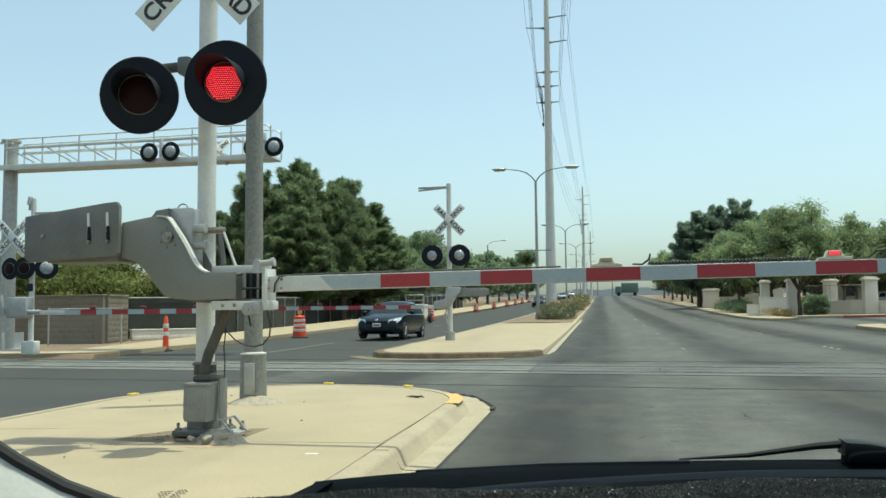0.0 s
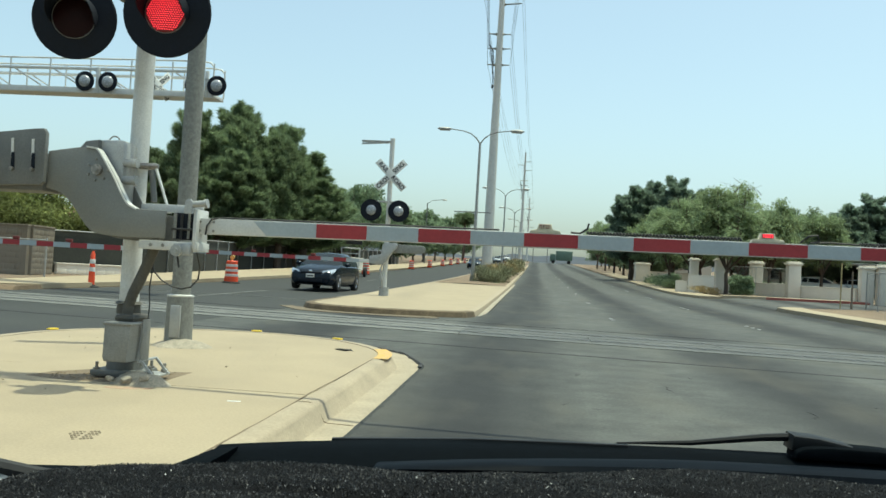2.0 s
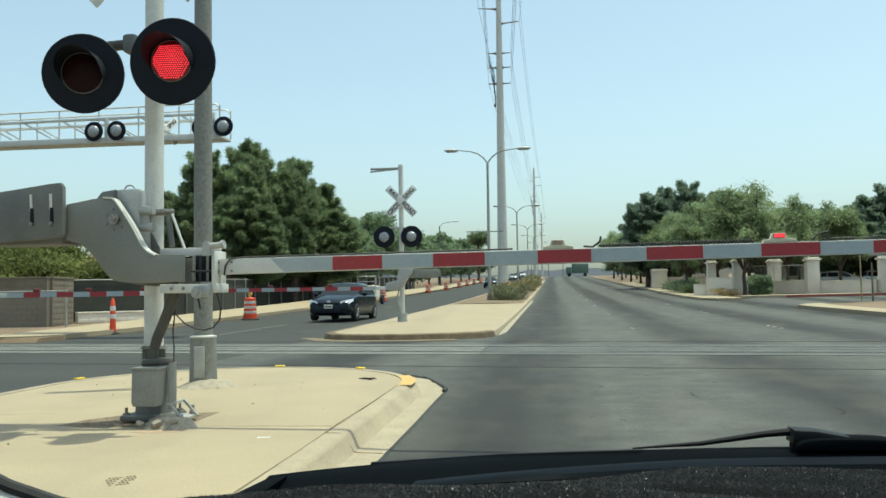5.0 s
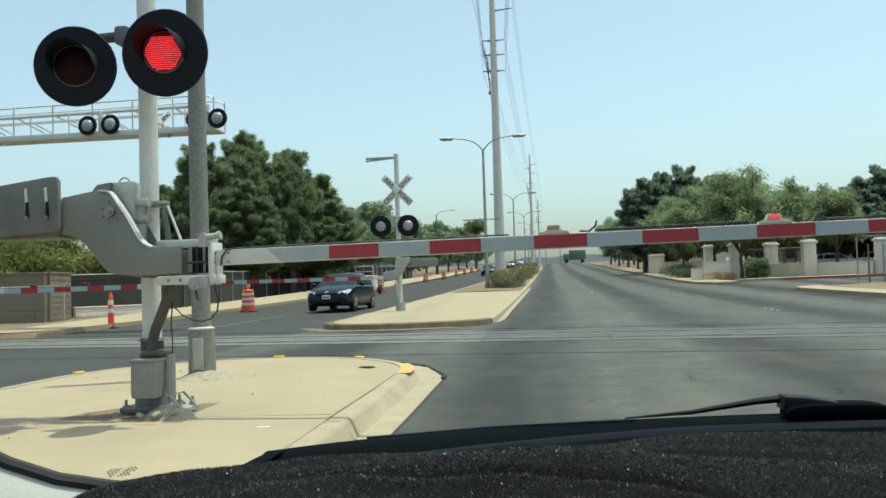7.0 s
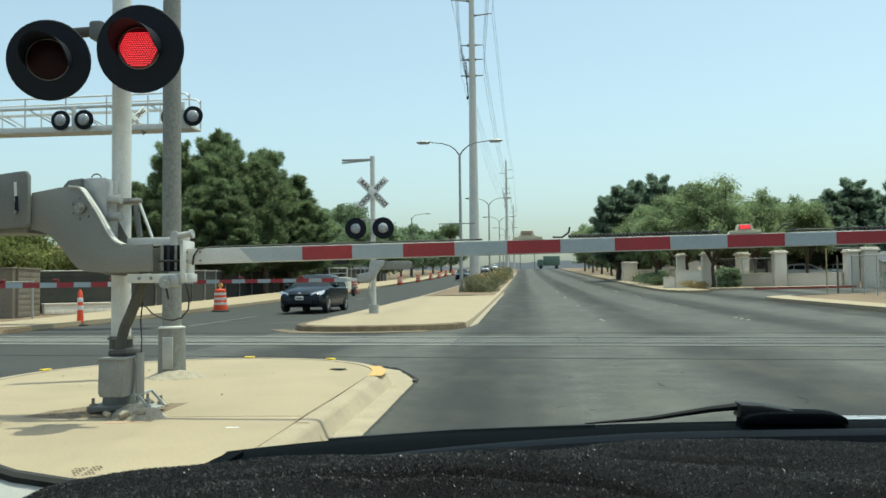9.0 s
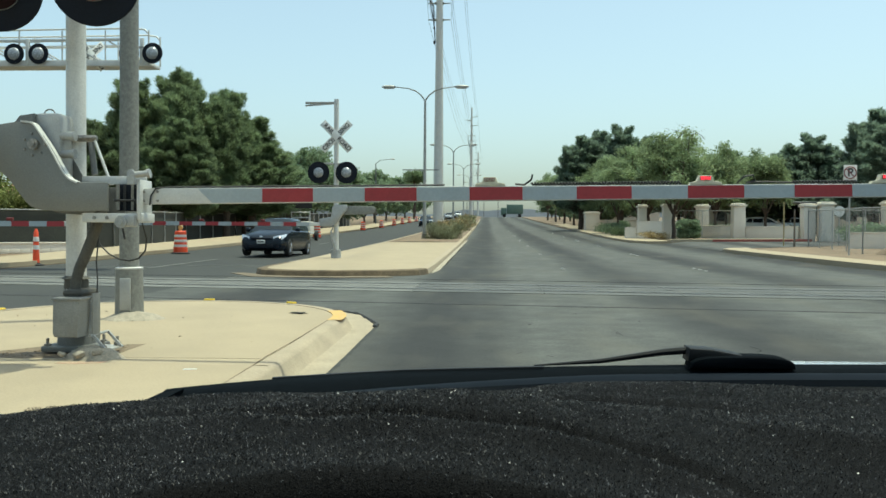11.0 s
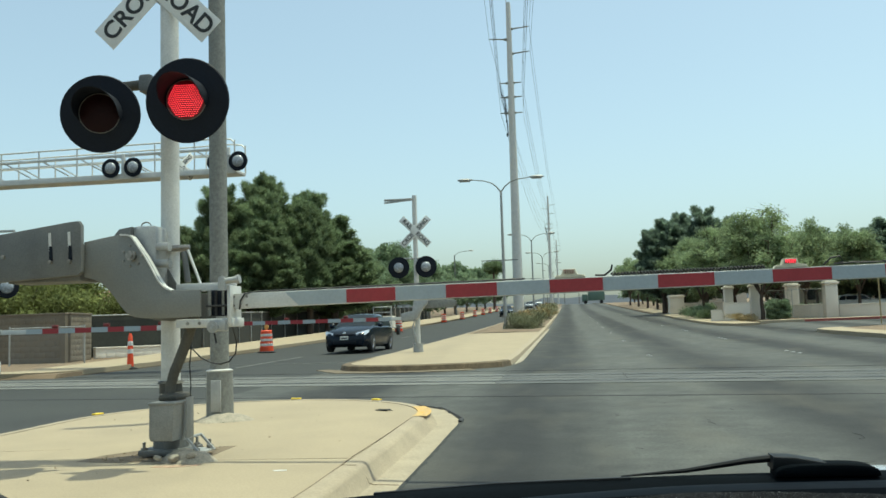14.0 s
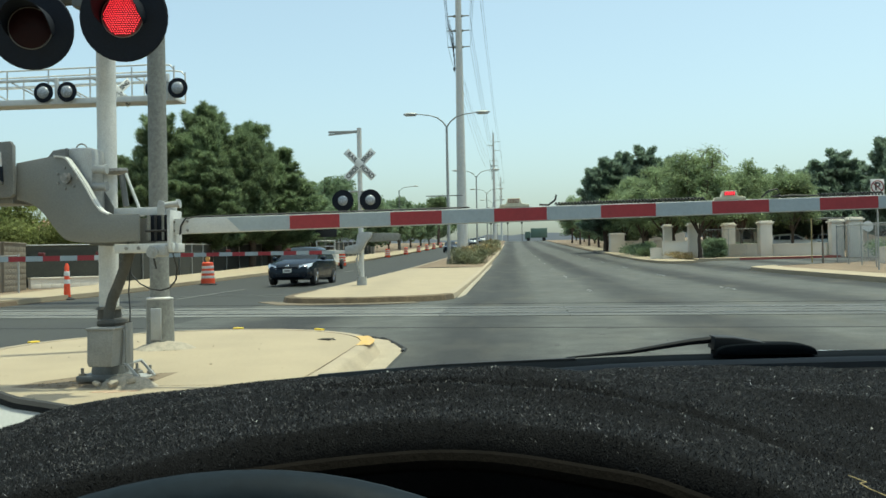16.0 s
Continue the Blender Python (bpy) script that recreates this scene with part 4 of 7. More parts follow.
part("release_bolt", Build().cyl((0.61, -0.05, -0.43), (0.79, -0.05, -0.43), 0.009, n=8), "cable", sh)
part("end_plate", Build().box(0.80, 0.825, -0.09, 0.16, -0.58, -0.27, 0.004), "alu", gate)
b = Build().cyl((0.77, -0.10, -0.238), (0.90, -0.10, -0.224), 0.026, n=14).cyl((0.89, -0.10, -0.226), (0.912, -0.10, -0.222), 0.036, n=14)
part("shear_bolt", b, "galv", gate, "bright shear bolt")
part("bolt_strap", Build().prism(soft_line([(0.735, -0.31), (0.735, -0.225), (0.75, -0.195), (0.785, -0.195), (0.80, -0.225), (0.80, -0.31)]), -0.125, -0.105, 0.003), "galv", gate, "rounded steel strap")
b = Build().box(0.66, 0.80, -0.13, -0.04, -0.635, -0.54, 0.018).cyl((0.70, -0.155, -0.60), (0.70, -0.12, -0.60), 0.045, n=18).cyl((0.70, -0.17, -0.60), (0.70, -0.15, -0.60), 0.022, n=6)
part("shear_block", b, "galv", gate, "bright knuckle with a shear bolt")

# the arm, a little askew of the road
ARM = pose(0.78, 0.02, -0.397, 0, -0.53, -2.6)
arm = part("gate_arm", Build().prism([(0.0, -0.062), (0.0, 0.062), (7.0, 0.045), (7.0, -0.045)], -0.03, 0.03, 0.004), "alu", gate, "pale aluminium gate arm", ARM)
for k in range(16):
    short = 0.05                    # the stripe where the two arm sections overlap
    place = lambda j: 0.56 + j * 0.4038 - (short if j > 10 else 0) + 0.005 * max(0, 7 - j)
    xa, xb = place(k), place(k + 1) - 0.002
    h0, h1 = 0.055 - 0.0022 * xa, 0.055 - 0.0022 * xb
    lead = 0.11 if k == 0 else 0.0
    part("stripe", Build().prism([(xa - lead, h0), (xb, h1), (xb, -h1), (xa, -h0)], -0.033, -0.0301),
         "stripe_white" if k % 2 == 0 else "stripe_red", arm, "silver white stripe" if k % 2 == 0 else "red stripe")
b = Build()
b.tube([(-0.14, 0.0, -0.25), (-0.1, -0.05, -0.33)], 0.008, 6)
b.tube([(0.10, -0.04, -0.07), (0.11, -0.045, 0.0), (0.15, -0.042, 0.06), (0.25, 0.0, 0.072), (2.4, 0.0, 0.068)], 0.007, 6)
part("arm_cable", b, "cable", arm, "black cable clipped along the arm")
for bx in (0.05, 0.16):
    for bz in (-0.035, 0.035):
        part("arm_bolt", Build().cyl((bx, -0.037, bz), (bx, -0.028, bz), 0.011, n=6), "bolt", arm)


def arm_lamp(x, lit):
    b = Build().prism([(-0.17, 0.0), (-0.16, 0.025), (-0.09, 0.035), (-0.07, 0.085), (0.07, 0.085), (0.09, 0.035), (0.17, 0.025), (0.18, 0.0)], -0.045, 0.045, 0.006)
    h = 0.062 - 0.0024 * x
    lamp = part("arm_lamp", b, "cream", arm, "cream plastic arm lamp, lit red" if lit else "cream plastic arm lamp, unlit", pose(x, 0, h) @ Matrix.Diagonal((0.66, 0.8, 0.8, 1)))
    part("lamp_lens", Build().box(-0.06, 0.06, -0.052, -0.044, 0.042, 0.078, 0.002), "lens_lit" if lit else "dark_red", lamp)
    b = Build()
    for k in range(6):
        b.box(-0.052 + k * 0.019, -0.043 + k * 0.019, -0.0545, -0.050, 0.044, 0.076)
    part("lens_rib", b, "led" if lit else "cream", lamp)


arm_lamp(2.74, False)
arm_lamp(4.32, True)
arm_lamp(5.60, True)


def coil(x0, x1, z, r, turns, wire):
    n = int(turns * 6)
    return [(x0 + (x1 - x0) * i / n, r * math.cos(i * math.pi / 3), z + r * math.sin(i * math.pi / 3)) for i in range(n + 1)]


b = Build().tube(coil(3.05, 4.15, 0.068, 0.013, 46, 0.006), 0.0065, 5)
b.tube([(2.93, 0, 0.07), (3.0, 0, 0.065), (3.05, -0.01, 0.10), (3.06, -0.01, 0.14)], 0.008, 6)
part("spring_cable", b, "cable", arm, "black coiled lamp cable on the arm")
b = Build().tube(coil(4.95, 5.4, 0.062, 0.013, 20, 0.006), 0.0065, 5)
b.tube([(4.55, 0, 0.062), (4.6, -0.02, 0.11), (4.66, -0.02, 0.12), (4.68, -0.01, 0.08), (4.62, 0.0, 0.066), (4.75, 0.0, 0.072), (4.95, 0, 0.064)], 0.0065, 7)
part("lamp_cable", b, "cable", arm)

# hanging loop of cable behind the gate
b = Build().tube([(-3.28, 7.2, 1.24), (-3.31, 7.4, 1.12), (-3.27, 7.4, 1.02), (-3.2, 7.4, 0.95), (-3.11, 7.4, 0.905), (-3.02, 7.4, 0.89), (-2.94, 7.4, 0.91), (-2.88, 7.4, 0.98), (-2.85, 7.35, 1.08), (-2.83, 7.2, 1.22)], 0.007, 6)
solid("hanging_cable", b, "cable", "black cable hanging in a loop behind the gate", "cable", "")

# ---- the grey pole behind ----
pole = thing("signal_pole", (-4.012, 9.8, gz(9.8) + 0.15), "tall mottled grey steel pole on the median", "pole")
part("shaft", Build().cyl((0, 0, 0.5), (0, 0, 7.5), 0.108, 0.093, 24), "galv_dark", pole)
sl = part("sleeve", Build().cyl((0, 0, 0.0), (0, 0, 0.56), 0.158, 0.148, 24), "galv_dark", pole, "thick base sleeve")
part("sleeve_cap", Build().lathe([(0.150, 0.555), (0.153, 0.57), (0.10, 0.585)], 24), "white_steel", sl, "pale grout cap")
part("handhole_cover", Build().box(-0.045, 0.075, -0.167, -0.14, 0.10, 0.46, 0.006), "galv", sl, "flat handhole cover")
part("collar_band", Build().cyl((0, 0, 2.55), (0, 0, 2.62), 0.1, 0.1, 20), "galv_dark", pole)
b = mound(-3.95, 9.76, gz(9.8) + 0.15, 0.34, 0.32, 0.11)
solid("pole_footing", b, "grout", "lumpy concrete footing round the grey pole", "footing", "")

for k in range(3):                  # broken lumps of grout at the mast
    a, s = -2.0 + 0.6 * k, 0.03 + 0.008 * (k * 5 % 4)
    me = Build().box(-s, s, -s * 0.8, s * 0.8, -s * 0.5, s * 0.6, s * 0.35).mesh("grout_lump")
    me.materials.append(M["grout"])
    ob = new("grout_lump", me)
    ob.matrix_basis = pose(MX + 0.20 + 0.24 * math.cos(a), MY - 0.27 + 0.2 * math.sin(a), BZ + 0.03 + s * 0.4, 20 * math.sin(k * 2), 20 * math.cos(k * 3), k * 47)
    tagged(ob, "broken pale lump of grout by the mast base", "rubble", "lumps of grout")

# small rubbish on the slab
b = Build().tube([(-0.12, 0.05, 0.008), (-0.05, 0.0, 0.014), (0.03, -0.02, 0.012), (0.07, -0.06, 0.02), (0.12, -0.05, 0.008)], [0.004, 0.012, 0.014, 0.01, 0.004], 6).tube([(0.02, 0, 0.01), (0.08, 0.05, 0.02)], [0.01, 0.004], 6)
me = b.mesh("scrap")
me.materials.append(M["cable"])
ob = new("scrap", me)
ob.matrix_basis = pose(-2.22, 10.45, gz(10.45) + 0.15)
tagged(ob, "dark scrap of bent metal lying on the median", "litter")
for k in range(26):
    x, y = rnd.uniform(-5.6, -2.0), rnd.uniform(4.3, 11.2)
    s = rnd.uniform(0.004, 0.011)
    b = Build().ball((0, 0, 0), s, 1.4, 1.0, 0.6, 6)
    me = b.mesh("pebble")
    me.materials.append(M["grout" if k % 2 else "patch"])
    ob = new("pebble", me)
    ob.matrix_basis = pose(x, y, gz(y) + 0.15 + s * 0.4, 0, 0, k * 40)
    tagged(ob, "small stone lying on the pale concrete median", "stone", "stones on the median")
# sprayed marks on the slab
b = Build().slab([(-3.2, 6.45), (-3.05, 6.43), (-2.86, 6.50), (-2.85, 6.58), (-3.0, 6.55), (-3.18, 6.54)], 0.14, 0.1508)
solid("paint_mark", b, "pink_paint", "faint pink sprayed paint mark on the slab")
solid("paint_dash", Build().slab([(-2.15, 6.24), (-2.06, 6.25), (-2.06, 6.28), (-2.15, 6.27)], 0.14, 0.1508), "sign_white", "small white painted dash on the slab")
# unreadable stamp in the slab
b = Build()
for r_ in range(5):
    for c_ in range(9):
        if (r_ * 7 + c_ * 3) % 5 != 3 and not (r_ < 2 and c_ > 5):
            b.box(c_ * 0.019, c_ * 0.019 + 0.013, r_ * 0.05, r_ * 0.05 + 0.022 + 0.008 * ((r_ + c_) % 2), 0.14, 0.1505, 0, pose(-2.42, 4.60, 0, 0, 0, 33))
solid("slab_stamp", b, "stain", "worn unreadable stamp marks in the concrete slab")


# ---- far crossing signals ----
def far_flasher_pair(parent, x0, x1, y, z, yaw=0, r=0.32):
    part("cross_arm", Build().cyl((x0, y + 0.1, z + 0.3), (x1, y + 0.1, z + 0.3), 0.03, n=8), "galv", parent)
    for x in (x0, x1):
        flasher(parent, x, y, z, yaw, 0, r, lens="lens_clear", visor=False)


far = thing("crossing_signal", (-4.96, 28.95, gz(29) + 0.15), "white crossing signal on the far median with crossbuck and flashers", "crossing signal")
part("mast", Build().cyl((0, 0, 0), (0, 0, 5.25), 0.085, 0.08, 16), "white_steel", far)
part("foot", Build().cyl((0, 0, 0), (0, 0, 0.30), 0.17, 0.16, 16), "galv", far)
part("top_bracket", Build().box(-1.03, 0.06, -0.04, 0.04, 5.10, 5.17, 0.01).prism([(-1.03, 5.02), (-1.03, 5.07), (-0.1, 5.14), (-0.1, 5.09)], -0.03, 0.03), "galv", far, "thin bracket arm at the mast top")
crossbuck(far, 0.02, -0.11, 4.02, length=1.3, wide=0.24)
far_flasher_pair(far, -0.56, 0.36, -0.15, 2.83, 0, 0.36)
g2 = thing("crossing_gate", (-4.7, 28.75, 0.0), "lowered far gate with red and white arm and round counterweight", "crossing gate")
b = Build().prism([(-0.76, 1.38), (-0.76, 1.62), (-0.38, 1.70), (-0.34, 2.02), (-0.26, 2.09), (0.10, 2.09), (0.16, 2.02), (0.14, 1.92), (-0.02, 1.76), (-0.20, 1.46), (-0.34, 1.36)], -0.1, 0.1, 0.03)
part("mechanism", b, "galv", g2, "dull grey gate mechanism housing")
part("counterweight", Build().prism([(0.08, 2.06), (1.0, 2.04), (1.08, 1.98), (1.05, 1.82), (0.95, 1.78), (0.02, 1.76)], -0.02, 0.04, 0.015), "galv_dark", g2, "flat grey counterweight arm")
part("conduit", Build().tube([(-0.3, -0.1, 1.42), (-0.36, -0.15, 1.2), (-0.33, -0.15, 1.0), (-0.27, -0.12, 0.8), (-0.25, -0.1, 0.6)], 0.035, 8), "galv", g2)


def striped_arm(gate_, length, at):
    a = part("gate_arm", Build().box(0, length, -0.02, 0.02, -0.06, 0.06, 0.006), "alu", gate_, "pale gate arm", at)
    n = int((length - 0.8) / 0.42)
    for k in range(n):
        xa = 0.8 + k * 0.42
        part("stripe", Build().box(xa, xa + 0.418, -0.024, 0.024, -0.0625, 0.0625), "stripe_red" if k % 2 else "stripe_white", a,
             "red stripe" if k % 2 else "white stripe")
    for f in (0.35, 0.65, 0.97):
        part("arm_lamp", Build().box(length * f - 0.08, length * f + 0.08, -0.04, 0.04, 0.065, 0.15, 0.02), "dark_red", a, "small red arm lamp")


striped_arm(g2, 6.6, pose(-0.3, 0, 1.45, 0, 0, 186) @ pose(0, 0, 0, 0, 0, 0))

left = thing("crossing_signal", (-14.72, 20.9, gz(21) + 0.15), "roadside crossing signal with crossbucks, flashers and bell", "crossing signal")
part("mast", Build().cyl((0, 0, 0), (0, 0, 4.1), 0.07, 0.065, 14), "white_steel", left)
part("bell", Build().cyl((-0.1, 0, 3.95), (-0.1, 0, 4.15), 0.09, 0.06, 12).cyl((-0.1, 0, 3.8), (-0.1, 0, 3.95), 0.05, 0.05, 10), "galv", left, "grey warning bell")
part("top_bracket", Build().box(0.0, 0.62, -0.03, 0.03, 3.68, 3.74, 0.01), "galv", left)
crossbuck(left, -0.38, -0.32, 3.05, 0, 1.15, 0.22)
crossbuck(left, 0.14, -0.05, 3.0, 40, 1.15, 0.22)
for k, (fx, fy, yaw) in enumerate(((-0.58, -0.1, -10), (-0.05, -0.25, 5), (0.48, -0.1, 30))):
    flasher(left, fx, fy, 2.25, yaw, 0, 0.29, lens="lens_clear" if k == 2 else "lens_dark", visor=False)
part("cross_arm", Build().cyl((-0.6, 0.0, 2.25), (0.5, 0.0, 2.25), 0.03, n=8), "galv", left)
part("notice", Build().box(-0.1, 0.08, -0.09, -0.07, 1.65, 1.85), "car_blue", left, "small blue notice")
part("box", Build().box(-0.18, 0.18, -0.15, 0.15, 0.0, 0.35, 0.03), "white_steel", left)
g3 = thing("crossing_gate", (-14.7, 20.7, 0.0), "lowered roadside gate with red and white arm", "crossing gate")
part("mechanism", Build().box(-0.5, 0.1, -0.2, 0.15, 1.2, 1.75, 0.05).prism([(-1.2, 1.75), (-0.6, 1.8), (-0.5, 1.3), (-1.2, 1.2)], -0.25, -0.15, 0.02), "galv", g3, "pale gate mechanism")
part("bell_crank", Build().cyl((0.1, -0.1, 1.36), (0.45, -0.1, 1.36), 0.06, n=10), "galv", g3)
striped_arm(g3, 4.4, pose(0.3, -0.1, 1.34, 0, 0, 6))

# ---- cantilever over the left lanes ----
cant = thing("cantilever_signal", (-17.72, 24.0, gz(24) + 0.11), "galvanised cantilever walkway with flashers over the road", "signal gantry")
H0 = -(gz(24) + 0.11)
part("mast", Build().cyl((0, 0, 0.05), (0, 0, 6.35), 0.225, 0.2, 24).cyl((0, 0, 6.35), (0, 0, 6.42), 0.28, 0.28, 20), "galv", cant, "thick galvanised mast")
b = Build().cyl((0, 0, 0), (0, 0, 0.06), 0.5, 0.5, 20)
for a in range(4):
    t_ = Matrix.Rotation(a * math.pi / 2 + 0.4, 4, "Z")
    b.box(0.22, 0.48, -0.015, 0.015, 0.05, 0.55, 0, t_)
part("base_plate", b, "alu", cant)
L = 8.55
part("walkway", Build().box(-0.15, L, -0.45, 0.45, H0 + 5.71, H0 + 5.80, 0.01), "alu", cant, "pale steel walkway beam")
part("walkway_edge", Build().box(-0.15, L + 0.05, -0.47, -0.44, H0 + 5.66, H0 + 5.82, 0.005), "alu", cant)
for yy in (-0.42, 0.42):
    part("top_chord", Build().cyl((0.1, yy, H0 + 6.32), (L - 0.9 if yy > 0 else L - 0.6, yy, H0 + 6.38), 0.045, n=10), "alu", cant)
    b = Build().tube([(0.1, yy, H0 + 6.60), (L - 0.4, yy, H0 + 6.68), (L - 0.1, yy, H0 + 6.64), (L, yy, H0 + 6.52), (L, yy, H0 + 5.8)], 0.025, 8)
    part("handrail", b, "alu", cant)
    for k in range(8):
        x = 0.15 + k * 1.2
        part("post", Build().cyl((min(x, L), yy, H0 + 5.8), (min(x, L), yy, H0 + 6.62), 0.022, n=8), "alu", cant)
        if k < 7:
            part("diagonal", Build().cyl((x + 0.1, yy, H0 + 6.33), (x + 0.95, yy, H0 + 5.85), 0.022, n=8), "alu", cant)
for x in (4.87, 5.55, 8.06, 8.70):
    flasher(cant, x, -0.55, H0 + 5.98, 0, 0, 0.28, lens="lens_clear", visor=False)
part("lamp_post", Build().box(5.16, 5.26, -0.5, -0.42, H0 + 5.7, H0 + 6.4, 0.01).box(4.87, 5.55, -0.46, -0.42, H0 + 6.3, H0 + 6.36, 0.01), "alu", cant)
part("lamp_post", Build().box(8.33, 8.43, -0.5, -0.42, H0 + 5.7, H0 + 6.4, 0.01).box(8.06, 8.70, -0.5, -0.44, H0 + 6.12, H0 + 6.18, 0.01), "alu", cant)
crossbuck(cant, 6.9, -0.3, H0 + 6.0, 55, 1.0, 0.2)
b = Build()
for sx in (-0.62, -0.32):
    b.cyl((sx, -0.2, 0.0), (sx, -0.2, 7.0 + H0), 0.02, n=6)
for k in range(22):
    b.cyl((-0.62, -0.2, 0.3 + k * 0.29), (-0.32, -0.2, 0.3 + k * 0.29), 0.012, n=6)
part("ladder", b, "galv", cant, "steel access ladder")
part("service_bracket", Build().box(-0.75, 0.25, -0.3, -0.26, H0 + 6.5, H0 + 6.55).box(-0.75, -0.71, -0.3, -0.26, H0 + 6.1, H0 + 6.55).box(-0.75, 0.0, -0.3, -0.26, H0 + 5.75, H0 + 5.8), "alu", cant)


# ---- street lamps, power poles, wires ----
def street_lamp(y, twin=True, x=-4.03):
    z = gz(y) + 0.15
    lamp = thing("street_lamp", (x, y, z), "tall grey street lamp with two curved arms", "street lamp", "street lamps along the median")
    part("pole", Build().cyl((0, 0, 0), (0, 0, 9.0), 0.12, 0.075, 14), "galv", lamp)
    part("base_cover", Build().cyl((0, 0, 0), (0, 0, 0.35), 0.2, 0.17, 14), "galv_dark", lamp)
    part("name_bar", Build().box(-1.45, 0.95, -0.02, 0.02, 4.46, 4.52), "galv_dark", lamp)
    for s in (-1, 1):
        pts = [(0, 0, 8.95), (s * 0.25, 0, 9.3), (s * 0.6, 0, 9.58), (s * 1.1, 0, 9.75), (s * 1.9, 0, 9.85)]
        a = part("arm", Build().tube(pts, [0.05, 0.045, 0.04, 0.035, 0.03], 8), "galv_dark", lamp)
        part("lamp_head", Build().ball((s * 2.35, 0, 9.86), 0.5, 1.0, 0.34, 0.22, 14).box(s * 2.35 - 0.35, s * 2.35 + 0.35, -0.13, 0.13, 9.74, 9.84, 0.04), "galv", a, "pale cobra lamp head")
    return lamp


for y in (57.0, 105.0, 150.0, 200.0, 255.0):
    street_lamp(y)
single = thing("street_lamp", (-16.5, 130.0, gz(130) + 0.1), "grey street lamp beyond the pavement", "street lamp")
part("pole", Build().cyl((0, 0, 0), (0, 0, 9.0), 0.12, 0.08, 10), "galv_dark", single)
part("arm", Build().tube([(0, 0, 8.9), (0.6, 0, 9.4), (2.2, 0, 9.6)], 0.04, 8), "galv_dark", single)
part("lamp_head", Build().ball((2.5, 0, 9.6), 0.4, 1, 0.35, 0.25), "galv", single)

POLES = (75.0, 225.0, 385.0)
ARMS = ((-1.75, 24.75), (1.75, 25.65), (1.75, 23.45), (-0.95, 20.75), (0.95, 20.75), (-0.95, 19.5), (0.95, 19.5), (-0.95, 18.1), (0.95, 18.1))
for k, y in enumerate(POLES):
    z = gz(y) + 0.15
    p = thing("power_pole", (-4.15 + 0.0 * k, y, z), "tall pale steel power pole with cross arms", "power pole", "power poles along the median")
    part("shaft", Build().cyl((0, 0, 0), (0.05, 0, 27.9), 0.46, 0.2, 20), "alu", p)
    part("top_spike", Build().cyl((-0.12, 0, 27.3), (-0.12, 0, 28.7), 0.03, n=6), "galv_dark", p)
    for ax, az in ARMS:
        rise = 0.15 if abs(ax) > 1.2 else 0.02
        part("insulator_arm", Build().cyl((0, 0, az - rise), (ax, 0, az), 0.075, 0.045, 8).cyl((0.15 * (1 if ax > 0 else -1), 0, az - rise), (0.4 * (1 if ax > 0 else -1), 0, az - rise * 0.8), 0.13, 0.1, 10), "galv_dark", p)
    for j in range(4):
        part("drop_lead", Build().tube([(-0.9, 0, 20.7 - j * 0.3), (-0.75 + 0.1 * j, 0.05, 19.3), (-0.4, 0.05, 17.5 - j * 0.25), (-0.32, 0, 16.2)], 0.025, 5), "cable", p)
    part("cable_end", Build().ball((-0.4, 0, 16.2), 0.1, 1, 1, 1.8, 8), "cable", p)
    part("cable_end", Build().ball((-0.42, 0, 17.4), 0.09, 1, 1, 1.5, 8), "cable", p)
spans = [(-60.0, 75.0, 7.6)] + [(a, c, 0.0) for a, c in zip(POLES, POLES[1:])]
for ax, az in ARMS:
    b = Build()
    for (ya, yb, shift) in spans:
        za, zb = gz(ya) + 0.15 + az, gz(yb) + 0.15 + az
        n = 22
        b.tube([(-4.1 + ax + shift * (1 - i / n), ya + (yb - ya) * i / n, za + (zb - za) * i / n - 4 * 2.4 * (i / n) * (1 - i / n)) for i in range(n + 1)], [0.004 if ya < 0 and i < 14 else 0.013 for i in range(n + 1)], 5)
    solid("power_line", b, "cable", "thin dark overhead power line", "wire", "")


# ---- barrels, cones, cars ----
def traffic_barrel(x, y, lamp=True, scale=1.0, lean=0):
    t = thing("traffic_barrel", pose(x, y, gz(y), 0, lean, 0) @ Matrix.Scale(scale, 4), "orange and white striped traffic barrel on the road", "traffic barrel", "barrels along the work zone")
    part("base_ring", Build().lathe([(0.36, 0.0), (0.37, 0.03), (0.33, 0.06), (0.28, 0.07)], 18), "tyre", t, "black rubber base ring")
    prof = [(0.285, 0.04), (0.28, 0.26), (0.265, 0.27), (0.26, 0.46), (0.25, 0.47), (0.245, 0.66), (0.235, 0.67), (0.23, 0.9), (0.2, 0.93), (0.08, 0.94)]
    part("body", Build().lathe(prof, 20), "orange", t)
    for z0, r in ((0.28, 0.268), (0.48, 0.254), (0.68, 0.240)):
        part("white_band", Build().lathe([(r, z0), (r + 0.003, z0 + 0.005), (r, z0 + 0.10), (r - 0.01, z0 + 0.105)], 20), "band", t)
    if lamp:
        part("warning_lamp", Build().cyl((0, 0, 0.93), (0, 0, 1.0), 0.05, n=10).cyl((0, -0.05, 1.08), (0, 0.05, 1.08), 0.09, n=14), "yellow", t, "amber warning lamp")
    return t


